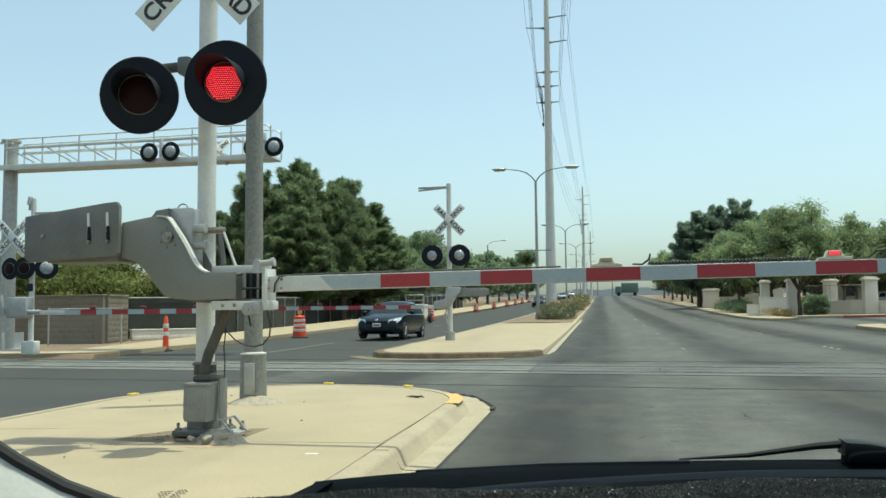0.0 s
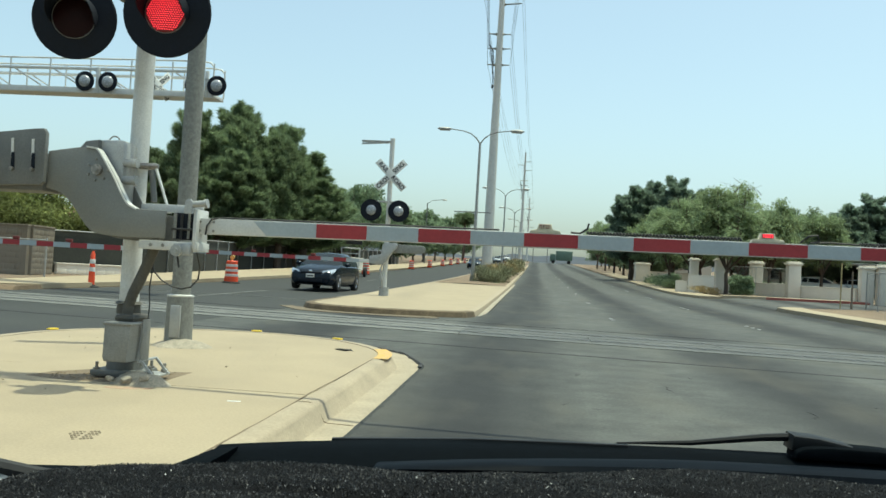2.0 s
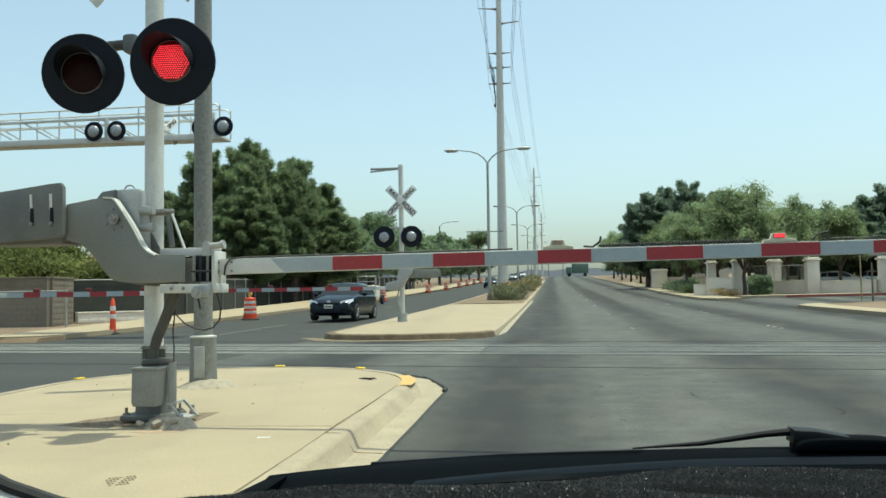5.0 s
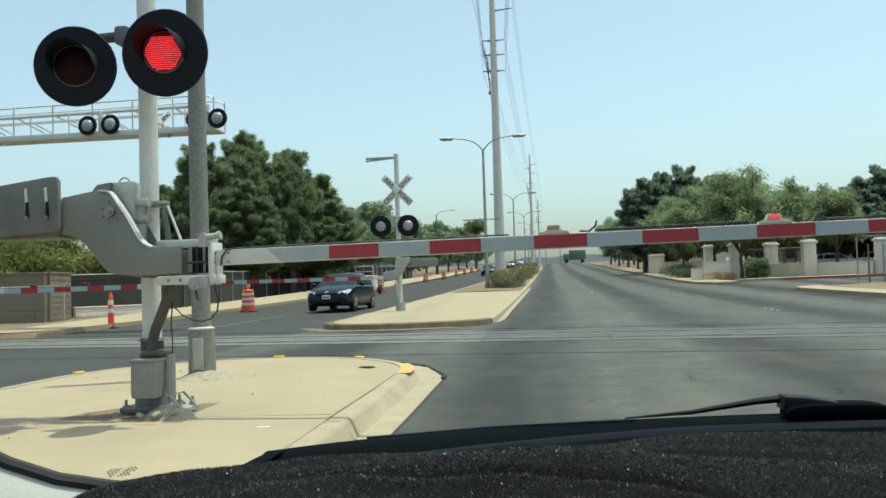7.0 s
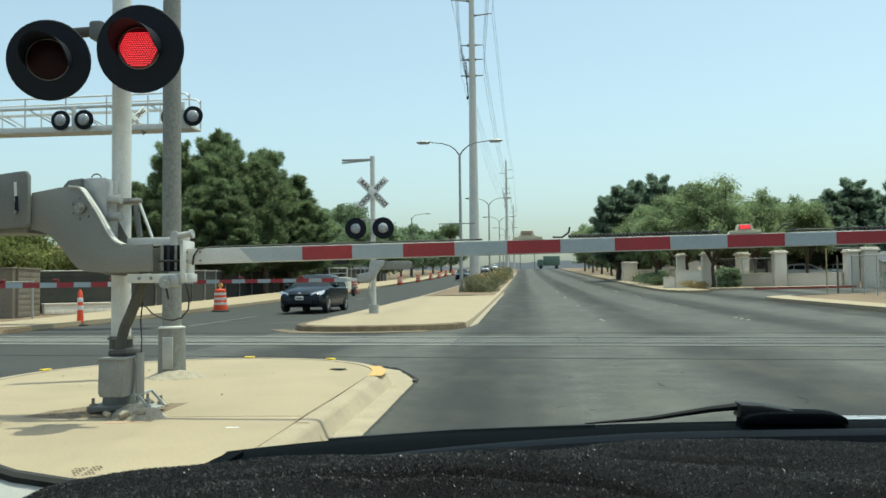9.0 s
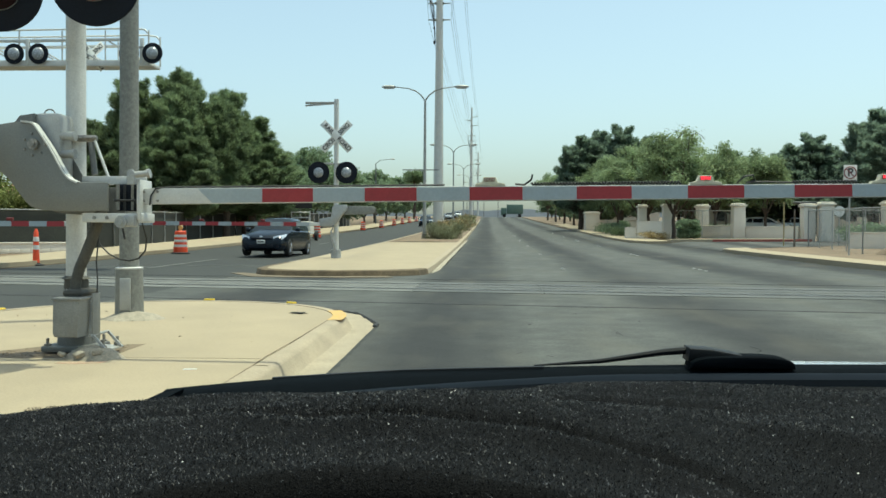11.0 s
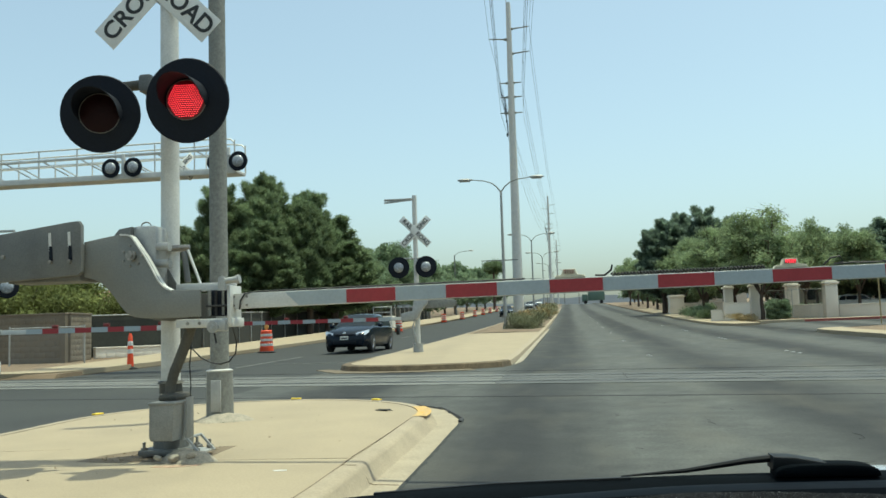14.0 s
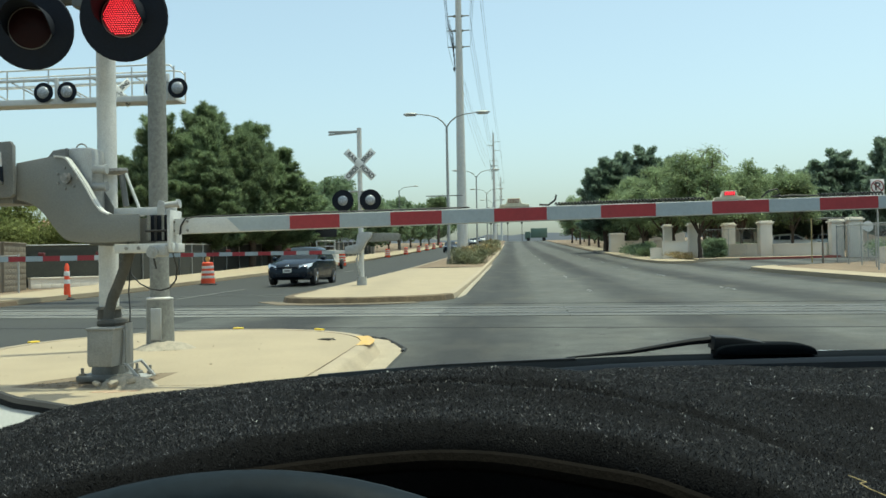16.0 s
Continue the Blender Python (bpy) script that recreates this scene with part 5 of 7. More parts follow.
traffic_barrel(-12.5, 35.5)
traffic_barrel(-12.3, 63.4, False)
for x, y in ((-13.0, 92), (-13.0, 108), (-12.9, 122), (-12.9, 134), (-12.9, 146), (-12.9, 160), (-12.8, 180)):
    traffic_barrel(x, y, False)
cone = thing("delineator_post", (-13.37, 25.6, gz(25.6)), "orange tube delineator with white bands on a black base", "traffic cone")
part("base", Build().lathe([(0.24, 0), (0.24, 0.03), (0.12, 0.06), (0.1, 0.09)], 8), "tyre", cone)
part("tube", Build().lathe([(0.10, 0.05), (0.085, 0.5), (0.065, 1.0), (0.05, 1.03), (0.03, 1.1)], 14), "orange", cone)
for z0 in (0.48, 0.72):
    part("white_band", Build().lathe([(0.09 - 0.02 * (z0 - 0.4), z0), (0.091 - 0.02 * (z0 - 0.4), z0 + 0.01), (0.083 - 0.02 * (z0 - 0.4), z0 + 0.13), (0.07, z0 + 0.135)], 14), "band", cone)


def loft(b, sections, close=True):
    rings = [[b.bm.verts.new(p) for p in s] for s in sections]
    for r0, r1 in zip(rings, rings[1:]):
        k = len(r0)
        for i in range(k if close else k - 1):
            b.bm.faces.new((r0[i], r0[(i + 1) % k], r1[(i + 1) % k], r1[i]))
    if close:
        b.bm.faces.new(rings[0][::-1])
        b.bm.faces.new(rings[-1])
    bmesh.ops.recalc_face_normals(b.bm, faces=b.bm.faces)
    return b


def car(at, paint, label, detail=True):
    """A hatchback; its nose looks along local -y, wheels on z 0."""
    c = thing("car", at, label, "car")
    # lower body: stations along the length with half width, underside, shoulder height
    st = [(-2.12, 0.55, 0.30, 0.62), (-2.05, 0.74, 0.24, 0.70), (-1.85, 0.84, 0.20, 0.78), (-1.45, 0.87, 0.19, 0.90), (-0.9, 0.88, 0.18, 0.99),
          (0.0, 0.885, 0.18, 1.0), (1.0, 0.885, 0.18, 1.02), (1.7, 0.86, 0.22, 1.03), (2.05, 0.80, 0.28, 0.98), (2.18, 0.68, 0.36, 0.80)]
    secs = []
    for y, w, z0, z1 in st:
        secs.append([(-w * 0.86, y, z0), (-w * 0.98, y, z0 + 0.1), (-w, y, (z0 + z1) / 2), (-w * 0.96, y, z1 - 0.07), (-w * 0.85, y, z1), (-w * 0.4, y, z1 + 0.035),
                     (w * 0.4, y, z1 + 0.035), (w * 0.85, y, z1), (w * 0.96, y, z1 - 0.07), (w, y, (z0 + z1) / 2), (w * 0.98, y, z0 + 0.1), (w * 0.86, y, z0)])
    body = part("body", loft(Build(), secs), paint, c)
    # roof and pillars
    rs = [(-0.95, 0.78, 0.96), (-0.55, 0.70, 1.22), (-0.1, 0.64, 1.43), (0.4, 0.62, 1.49), (1.1, 0.61, 1.48), (1.7, 0.62, 1.38), (2.0, 0.66, 1.05)]
    secs = []
    for y, w, z in rs:
        secs.append([(-w - 0.06, y, 0.95), (-w, y, z - 0.10 if z > 1.1 else 0.96), (-w * 0.82, y, z), (0, y, z + 0.02), (w * 0.82, y, z), (w, y, z - 0.10 if z > 1.1 else 0.96), (w + 0.06, y, 0.95)])
    cabin = part("cabin", loft(Build(), secs), paint, c)
    ws = Build()
    secs = []
    for y, w, z in ((-0.93, 0.72, 0.985), (-0.55, 0.655, 1.235), (-0.16, 0.585, 1.425)):
        secs.append([(-w, y - 0.01, z), (-w * 0.5, y - 0.035, z + 0.022), (0, y - 0.045, z + 0.03), (w * 0.5, y - 0.035, z + 0.022), (w, y - 0.01, z)])
    part("windscreen", loft(ws, secs, False), "glass", cabin, "dark sloping windscreen")
    for s in (-1, 1):
        for y0, y1, y2, y3 in ((-0.62, 0.32, 0.32, -0.08), (0.40, 1.25, 1.2, 0.40), (1.33, 1.8, 1.62, 1.28)):
            w = Build()
            vs = [w.bm.verts.new(p) for p in ((s * 0.785, y0, 1.0), (s * 0.785, y1, 1.0), (s * 0.70, y2, 1.34), (s * 0.70, y3, 1.34))]
            w.bm.faces.new(vs)
            part("side_window", w, "glass", cabin, "dark side window")
        part("mirror", Build().ball((s * 0.98, -0.62, 1.02), 0.12, 1.0, 0.6, 0.75, 12).box(min(s * 0.84, s * 0.95), max(s * 0.84, s * 0.95), -0.63, -0.58, 0.98, 1.02), paint, c)
        hl = Build()
        secs = [[(s * 0.44, -2.09, 0.60), (s * 0.44, -2.05, 0.72)], [(s * 0.62, -2.045, 0.60), (s * 0.62, -1.98, 0.765)], [(s * 0.76, -1.96, 0.63), (s * 0.76, -1.82, 0.80)], [(s * 0.85, -1.78, 0.72), (s * 0.84, -1.62, 0.83)]]
        secs = [[(p[0] + s * 0.008, p[1] - 0.035, p[2]) for p in q] for q in secs]
        part("headlight", loft(hl, secs, False), "headlight", c, "clear swept-back headlight")
        part("fog_light", Build().cyl((s * 0.60, -2.11, 0.36), (s * 0.60, -2.0, 0.36), 0.06, n=10), "black", c)
        for wy in (-1.32, 1.32):
            wheel = part("wheel", Build().lathe([(0.20, -0.1), (0.29, -0.1), (0.315, -0.07), (0.315, 0.07), (0.29, 0.1), (0.20, 0.1)], 22, "Y"), "tyre", c, "black tyre",
                         pose(s * 0.80, wy, 0.315, 0, 0, 90))
            rim = Build().lathe([(0.205, -0.095), (0.19, -0.06), (0.05, -0.07), (0.02, -0.08)], 18, "Y")
            for k in range(6):
                a = k * math.pi / 3
                rim.cyl((0.04 * math.cos(a), 0.1, 0.04 * math.sin(a)), (0.19 * math.cos(a), 0.1, 0.19 * math.sin(a)), 0.022, n=6)
                rim.cyl((0.04 * math.cos(a), -0.1, 0.04 * math.sin(a)), (0.19 * math.cos(a), -0.1, 0.19 * math.sin(a)), 0.022, n=6)
            part("rim", rim, "chrome", wheel, "pale alloy rim")
    part("grille", Build().box(-0.40, 0.40, -2.155, -2.06, 0.61, 0.68, 0.02), "black", c)
    part("intake", Build().box(-0.45, 0.45, -2.15, -2.05, 0.30, 0.42, 0.02), "black", c)
    part("badge", Build().ball((0, -2.15, 0.70), 0.06, 1.3, 0.4, 0.8, 10), "chrome", c)
    plate_ = part("number_plate", Build().box(-0.16, 0.16, -2.172, -2.155, 0.46, 0.60, 0.004), "band", c, "white plate")
    part("plate_bar", Build().box(-0.12, 0.12, -2.175, -2.171, 0.505, 0.55), "letter", plate_)
    return c


car(pose(-8.22, 34.4, gz(33.2) + 0.02, -1.0, 0, -3), "car_blue", "dark blue hatchback waiting at the crossing", True)
car(pose(-8.2, 118, gz(118), -1.4, 0, 3), "car_blue", "dark car far down the road")
car(pose(-8.0, 185, gz(185), -1.5, 0, 2), "car_silver", "silver car far down the road")
car(pose(-8.1, 205, gz(205), -1.5, 0, 2), "car_blue", "dark car far down the road")
car(pose(-8.0, 240, gz(240), -1.5, 0, 2), "car_white", "white car far down the road")
for x, y, p in ((24.3, 78.0, "car_white"), (28.2, 80.0, "car_silver"), (31.0, 97.0, "car_blue")):
    car(pose(x, y, gz(y) + 0.15, 0, 0, 80), p, f"{p[4:]} car parked in the lot behind the wall")

# work trailer on the left lane
tr = thing("work_trailer", (-12.1, 58.0, gz(58)), "pale work trailer with a ladder frame parked by the barrels", "trailer")
part("frame", Build().box(-0.7, 0.7, -1.2, 1.2, 0.45, 0.55, 0.02), "white_steel", tr)
b = Build()
for x in (-0.6, 0.6):
    b.cyl((x, -1.1, 0.5), (x, -1.1, 1.9), 0.035, n=8)
for k in range(4):
    b.cyl((-0.6, -1.1, 0.8 + k * 0.35), (0.6, -1.1, 0.8 + k * 0.35), 0.03, n=8)
part("ladder_frame", b, "white_steel", tr)
for s in (-1, 1):
    part("wheel", Build().cyl((s * 0.72, 0, 0.32), (s * 0.9, 0, 0.32), 0.32, n=16), "tyre", tr)
part("arrow_board", Build().box(-0.85, 0.7, -0.98, -0.9, 2.1, 2.85, 0.02), "signal_black", tr, "dark folded arrow board")
part("board_post", Build().cyl((-0.1, -0.85, 0.5), (-0.1, -0.85, 2.8), 0.045, n=8), "galv_dark", tr)
part("engine_box", Build().box(-0.5, 0.5, -0.9, 0.8, 0.55, 1.25, 0.04), "stucco", tr)

# ---- walls, fences, houses ----
def block_wall(name, x0, y0, x1, y1, z0, h, mat, label):
    d = Vector((x1 - x0, y1 - y0, 0))
    t = thing(name, pose(x0, y0, z0, 0, 0, math.degrees(math.atan2(d.y, d.x))), label, "wall", kind="structure")
    part("wall_core", Build().box(0, d.length, -0.085, 0.085, 0, h - 0.06), mat, t)
    part("cap", Build().box(-0.02, d.length + 0.02, -0.115, 0.115, h - 0.06, h, 0.01), mat, t)
    rows_, cols = int((h - 0.06) / 0.2), int(d.length / 0.4)
    if rows_ * cols <= 300:
        me = Build().box(0.003, 0.397, -0.090, -0.08, 0.003, 0.197, 0.003).mesh("block")
        me.materials.append(M[mat])
        for r in range(rows_):
            for c in range(cols):
                ob = new("block", me)
                ob.parent = t
                ob.matrix_basis = pose(c * 0.4 + 0.2 * (r % 2), 0, r * 0.2) @ Matrix.Diagonal((0.5 if r % 2 and c == cols - 1 else 1, 1, 1, 1))
            if r % 2:               # a half block starts each odd course
                ob = new("block", me)
                ob.parent = t
                ob.matrix_basis = pose(0, 0, r * 0.2) @ Matrix.Diagonal((0.5, 1, 1, 1))
    return t


block_wall("block_wall", -27.0, 29.6, -17.6, 29.1, gz(29) + 0.1, 1.78, "block", "tan concrete block wall behind the pavement")
block_wall("block_wall", -17.6, 29.2, -17.95, 31.2, gz(31) + 0.1, 1.75, "block", "tan block wall turning beside the pavement")
block_wall("low_wall", -17.9, 31.5, -16.0, 34.6, gz(33) + 0.1, 0.42, "stucco", "low pale concrete wall by the fence")


def chain_fence(name, pts, h, label, shade_backing=False):
    t = thing(name, (0, 0, 0), label, "fence")
    wires = Build()
    for (xa, ya), (xb, yb) in zip(pts, pts[1:]):
        d = math.hypot(xb - xa, yb - ya)
        n = max(1, round(d / 2.6))
        z0, z1 = gz(ya) + 0.11, gz(yb) + 0.11
        P = lambda f, z: Vector((xa + (xb - xa) * f, ya + (yb - ya) * f, z0 + (z1 - z0) * f + z))
        for k in range(n + 1):
            part("post", Build().cyl(P(k / n, 0), P(k / n, h + 0.06), 0.03, n=8), "galv", t)
        part("top_rail", Build().cyl(P(0, h), P(1, h), 0.021, n=8), "galv", t)
        # dark sheets behind the posts stand in for shade under the pines
        if shade_backing:
            e = Vector((yb - ya, xa - xb, 0)).normalized() * -0.05
            for k in range(n):
                b = Build()
                f0, f1 = k / n + 0.002, (k + 1) / n - 0.002
                q = [[b.bm.verts.new(p + w) for p in (P(f0, 0.05), P(f1, 0.05), P(f1, h - 0.03), P(f0, h - 0.03))] for w in (e * 0.9, e)]
                b.bm.faces.new(q[0][::-1])
                b.bm.faces.new(q[1])
                for i in range(4):
                    b.bm.faces.new((q[0][i], q[0][(i + 1) % 4], q[1][(i + 1) % 4], q[1][i]))
                bmesh.ops.recalc_face_normals(b.bm, faces=b.bm.faces)
                part("shade_sheet", b, "shade_sheet", t, "dark sheet standing in for shade behind the fence")
        else:
            s = 0.11
            m = int(d / s)
            off = int(h / s)
            for k in range(-off, m):
                for sgn in (1, -1):
                    f0, f1 = (k * s, (k + off) * s)
                    a0, a1 = max(f0, 0), min(f1, d)
                    if a1 <= a0:
                        continue
                    h0, h1 = (a0 - f0) / (f1 - f0) * h, (a1 - f0) / (f1 - f0) * h
                    if sgn < 0:
                        h0, h1 = h - h0, h - h1
                    p, q = P(a0 / d, h0), P(a1 / d, h1)
                    u = Vector((0, 0, 0.004))
                    wires.bm.faces.new([wires.bm.verts.new(v) for v in (p - u, q - u, q + u, p + u)])
    if not shade_backing:
        tagged(part("wire_mesh", wires, "galv", t, "woven wire mesh"), kind="stuff")
    else:
        wires.bm.free()
    return t


chain_fence("shade_backed_fence", [(-18.1, 31.5), (-16.3, 34.7), (-15.7, 36.5), (-16.2, 42), (-17.3, 50), (-17.3, 60), (-17.3, 80), (-17.2, 110)], 1.65, "chain-link fence along the pavement with dark shade sheets behind", True)
chain_fence("wire_fence", [(-18.5, 27.2), (-15.7, 27.0)], 1.25, "low wire fence by the pavement")
chain_fence("wire_fence", [(16.9, 47.3), (15.5, 37.2), (17.3, 30.0)], 1.9, "chain-link fence round the rail corridor")
chain_fence("wire_fence", [(16.9, 47.3), (20.9, 42.9), (27.0, 40.0)], 1.9, "chain-link fence in front of the hedge")
for x, y, h, m in ((16.01, 46.8, 1.95, "wood"), (15.73, 47.6, 2.35, "dry")):
    p = thing("marker_post", (x, y, gz(y) + 0.1), "thin weathered post beside the pavement", "post")
    part("post", Build().cyl((0, 0, 0), (0, 0, h), 0.06 if m == "wood" else 0.035, 0.035, 8), m, p)

sign = thing("no_parking_sign", (14.3, 35.6, gz(35.6) + 0.12), "white no-parking sign on a steel post", "road sign")
part("post", Build().cyl((0, 0, 0), (0, 0, 3.55), 0.035, 0.035, 8), "galv", sign)
sp_ = part("panel", Build().box(-0.26, 0.26, -0.05, -0.04, 2.9, 3.55, 0.004), "sign_white", sign, "white panel with a barred P")
lettering("P", 0.44, sp_, "letter", pose(0, -0.053, 3.25, 90, 0, 0))
b = Build().tube([(0.23 * math.cos(a), -0.054, 3.25 + 0.23 * math.sin(a)) for a in [k * 2 * math.pi / 24 for k in range(25)]], 0.022, 6)
b.cyl((-0.16, -0.056, 3.41), (0.16, -0.056, 3.09), 0.02, n=6)
part("ban_ring", b, "sign_red", sp_, "red ring and bar")
stop = thing("round_sign", (19.72, 50.5, gz(50.5) + 0.1), "round pale sign on a thin post", "road sign")
part("post", Build().cyl((0, 0, 0), (0, 0, 2.2), 0.03, n=8), "galv", stop)
part("panel", Build().cyl((0, -0.05, 1.9), (0, -0.03, 1.9), 0.3, n=16), "sign_white", stop)


def gate_pillar(x, y, h=2.15, w=0.95):
    t = thing("stucco_pillar", (x, y, gz(y) + 0.25), "white stucco pillar with a stepped cap", "pillar", "pillars along the white wall")
    part("shaft", Build().box(-w / 2, w / 2, -w / 2, w / 2, -0.3, h, 0.02), "stucco", t)
    part("cap", Build().box(-w / 2 - 0.1, w / 2 + 0.1, -w / 2 - 0.1, w / 2 + 0.1, h, h + 0.12, 0.02).box(-w / 2, w / 2, -w / 2, w / 2, h + 0.12, h + 0.22, 0.03), "stucco", t)


def low_wall(x0, y0, x1, y1, h, z=None):
    d = Vector((x1 - x0, y1 - y0, 0))
    t = thing("garden_wall", pose(x0, y0, (gz(y0) if z is None else z), 0, 0, math.degrees(math.atan2(d.y, d.x))), "low white stucco garden wall", "wall")
    part("wall_panel", Build().box(0, d.length, -0.12, 0.12, -0.3, h, 0.015), "stucco", t)
    part("cap", Build().box(0, d.length, -0.16, 0.16, h, h + 0.07, 0.015), "stucco", t)


gate_pillar(17.42, 62.2, 2.15, 0.8)
gate_pillar(13.35, 66.0, 2.15, 0.72)
gate_pillar(11.65, 67.0, 2.1, 0.6)
gate_pillar(16.0, 66.5, 2.1, 0.8)
gate_pillar(20.85, 58.5, 2.1, 0.75)
gate_pillar(21.8, 58.0, 2.2, 0.82)
gate_pillar(10.6, 90.0, 1.6, 1.4)
low_wall(17.9, 62.0, 20.4, 58.8, 0.95)
low_wall(13.8, 66.0, 15.7, 66.4, 1.3)
low_wall(15.8, 65.8, 17.2, 62.6, 0.95)
low_wall(9.6, 62.0, 10.5, 62.0, 0.85)
low_wall(10.4, 61.8, 12.1, 61.8, 1.3)
low_wall(11.2, 90.5, 16.0, 92.0, 1.2)
low_wall(22.3, 58.0, 27.5, 57.0, 0.9)
low_wall(17.9, 44.5, 26.0, 42.9, 0.85)
chain_fence("wire_fence", [(13.8, 66.3), (17.3, 63.0)], 2.0, "pale railing between the pillars")


def house(x, y, w, d, h, rz, wall, label):
    t = thing("house", pose(x, y, gz(y) + 0.1, 0, 0, rz), label, "house")
    part("wall", Build().box(-w / 2, w / 2, -d / 2, d / 2, -0.3, h), wall, t)
    b = Build().prism([(-d / 2 - 0.5, h), (0, h + d * 0.2), (d / 2 + 0.5, h), (d / 2 + 0.5, h - 0.15), (-d / 2 - 0.5, h - 0.15)], -w / 2 - 0.5, w / 2 + 0.5)
    for v in b.bm.verts:
        v.co = Vector((v.co.y, v.co.x, v.co.z))
    bmesh.ops.recalc_face_normals(b.bm, faces=b.bm.faces)
    roof = part("roof", b, "roof_tile", t, "clay tile roof")
    ridge = Build()
    for k in range(int(w / 0.6)):
        for s in (-1, 1):
            xk = -w / 2 + 0.3 + k * 0.6
            ridge.cyl((xk, s * (d / 2 + 0.45), h + 0.04), (xk, 0, h + d * 0.2 + 0.02), 0.1, n=6)
    part("tile_rows", ridge, "roof_tile", roof)
    for k in range(max(1, int(w / 3.5))):
        xk = -w / 2 + 1.6 + k * 3.2
        win = part("window", Build().box(xk - 0.6, xk + 0.6, -d / 2 - 0.05, -d / 2 + 0.02, 0.9, 2.1, 0.01), "stucco", t, "white window frame")
        part("pane", Build().box(xk - 0.52, xk + 0.52, -d / 2 - 0.06, -d / 2 - 0.045, 0.98, 2.02), "glass", win)
    return t


house(-28.0, 47, 12, 8, 1.5, 4, "stucco_tan", "tan stucco house with a clay tile roof behind the wall")
house(-24, 64, 12, 9, 2.7, 90, "stucco_tan", "tan stucco house among the pines")
gate_pillar(27.0, 60.0, 2.3, 1.2)
gate_pillar(30.6, 60.0, 2.5, 1.5)
house(34, 96, 22, 9, 2.9, -8, "stucco", "white low building across the parking lot")
house(20, 128, 14, 9, 2.9, 80, "stucco", "white house behind the roadside trees")
b = Build().box(22.0, 34.0, 76, 82, gz(79) + 2.75, gz(79) + 2.9, 0.02)
for x in (22.3, 28, 33.7):
    b.cyl((x, 79, gz(79)), (x, 79, gz(79) + 2.8), 0.06, n=8)
solid("carport", b, "sign_back", "flat carport roof on thin posts", "carport", "")

# far traffic signals and a lorry at the crest
for x, y in ((-1.0, 262), (3.2, 262), (-6, 262)):
    t = thing("traffic_light", (x, y, gz(y) + 0.1), "dark traffic light on a mast arm far away", "traffic light")
    part("mast", Build().cyl((0, 0, 0), (0, 0, 6.2), 0.12, 0.09, 8), "galv_dark", t)
    part("signal_head", Build().box(-0.25, 0.25, -0.2, 0.0, 5.0, 6.1, 0.04), "signal_black", t)
lorry = thing("lorry", pose(6.6, 246, gz(246), 0, 0, 90), "green lorry, paint paled for haze, crossing far down the road", "lorry")
part("cargo_box", Build().box(-1.25, 1.25, -3.3, 1.2, 0.9, 3.5, 0.05), "truck_green", lorry)
part("cab", Build().box(-1.15, 1.15, 1.3, 2.8, 0.6, 2.6, 0.1), "truck_green", lorry)
for s in (-1, 1):
    for yy in (-2.4, 1.9):
        part("wheel", Build().cyl((s * 0.85, yy, 0.48), (s * 1.2, yy, 0.48), 0.48, n=14), "tyre", lorry)


# ---- trees and shrubs ----
def blades(name, p, u, face, size, slim, mat, r):
    """A mesh of many small three-cornered blades: places, long axes and facings."""
    n = len(p)
    u = u / np.linalg.norm(u, axis=1)[:, None]
    v = np.cross(face, u)
    v /= np.linalg.norm(v, axis=1)[:, None]
    s = size * (0.5 + 0.8 * r.rand(n))[:, None]
    a, b_ = u * s, v * s * 0.5 * slim
    verts = np.stack([p - a * 0.5 - b_, p - a * 0.5 + b_, p + a * 0.7], 1).reshape(-1, 3)
    me = bpy.data.meshes.new(name)
    me.vertices.add(3 * n)
    me.vertices.foreach_set("co", verts.ravel())
    me.loops.add(3 * n)
    me.loops.foreach_set("vertex_index", np.arange(3 * n, dtype=np.int32))
    me.polygons.add(n)
    me.polygons.foreach_set("loop_start", np.arange(0, 3 * n, 3, dtype=np.int32))
    me.update(calc_edges=True)
    me.materials.append(M[mat])
    return me


def leaves(name, clumps, n, size, mat, seed, slim=1.0, shell=0.45):
    """Many small leaf blades spread through a set of ellipsoid clumps."""
    r = np.random.RandomState(seed)
    c = np.array(clumps)
    w = (c[:, 3] * c[:, 4] * c[:, 5]) ** 0.67
    pick = r.choice(len(c), n, p=w / w.sum())
    d = r.normal(size=(n, 3))
    d /= np.linalg.norm(d, axis=1)[:, None]
    rad = shell + (1.15 - shell) * r.rand(n) ** 0.7 + 0.16 * np.abs(r.normal(size=n))
    p = c[pick, :3] + d * rad[:, None] * c[pick, 3:6]
    face = d + 0.75 * r.normal(size=(n, 3))
    u = d + [0, 0, 0.5] + 0.55 * r.normal(size=(n, 3)) if slim < 0.4 else np.cross(face, r.normal(size=(n, 3))) + 0.5 * d
    return blades(name, p, u, face, size, slim, mat, r)


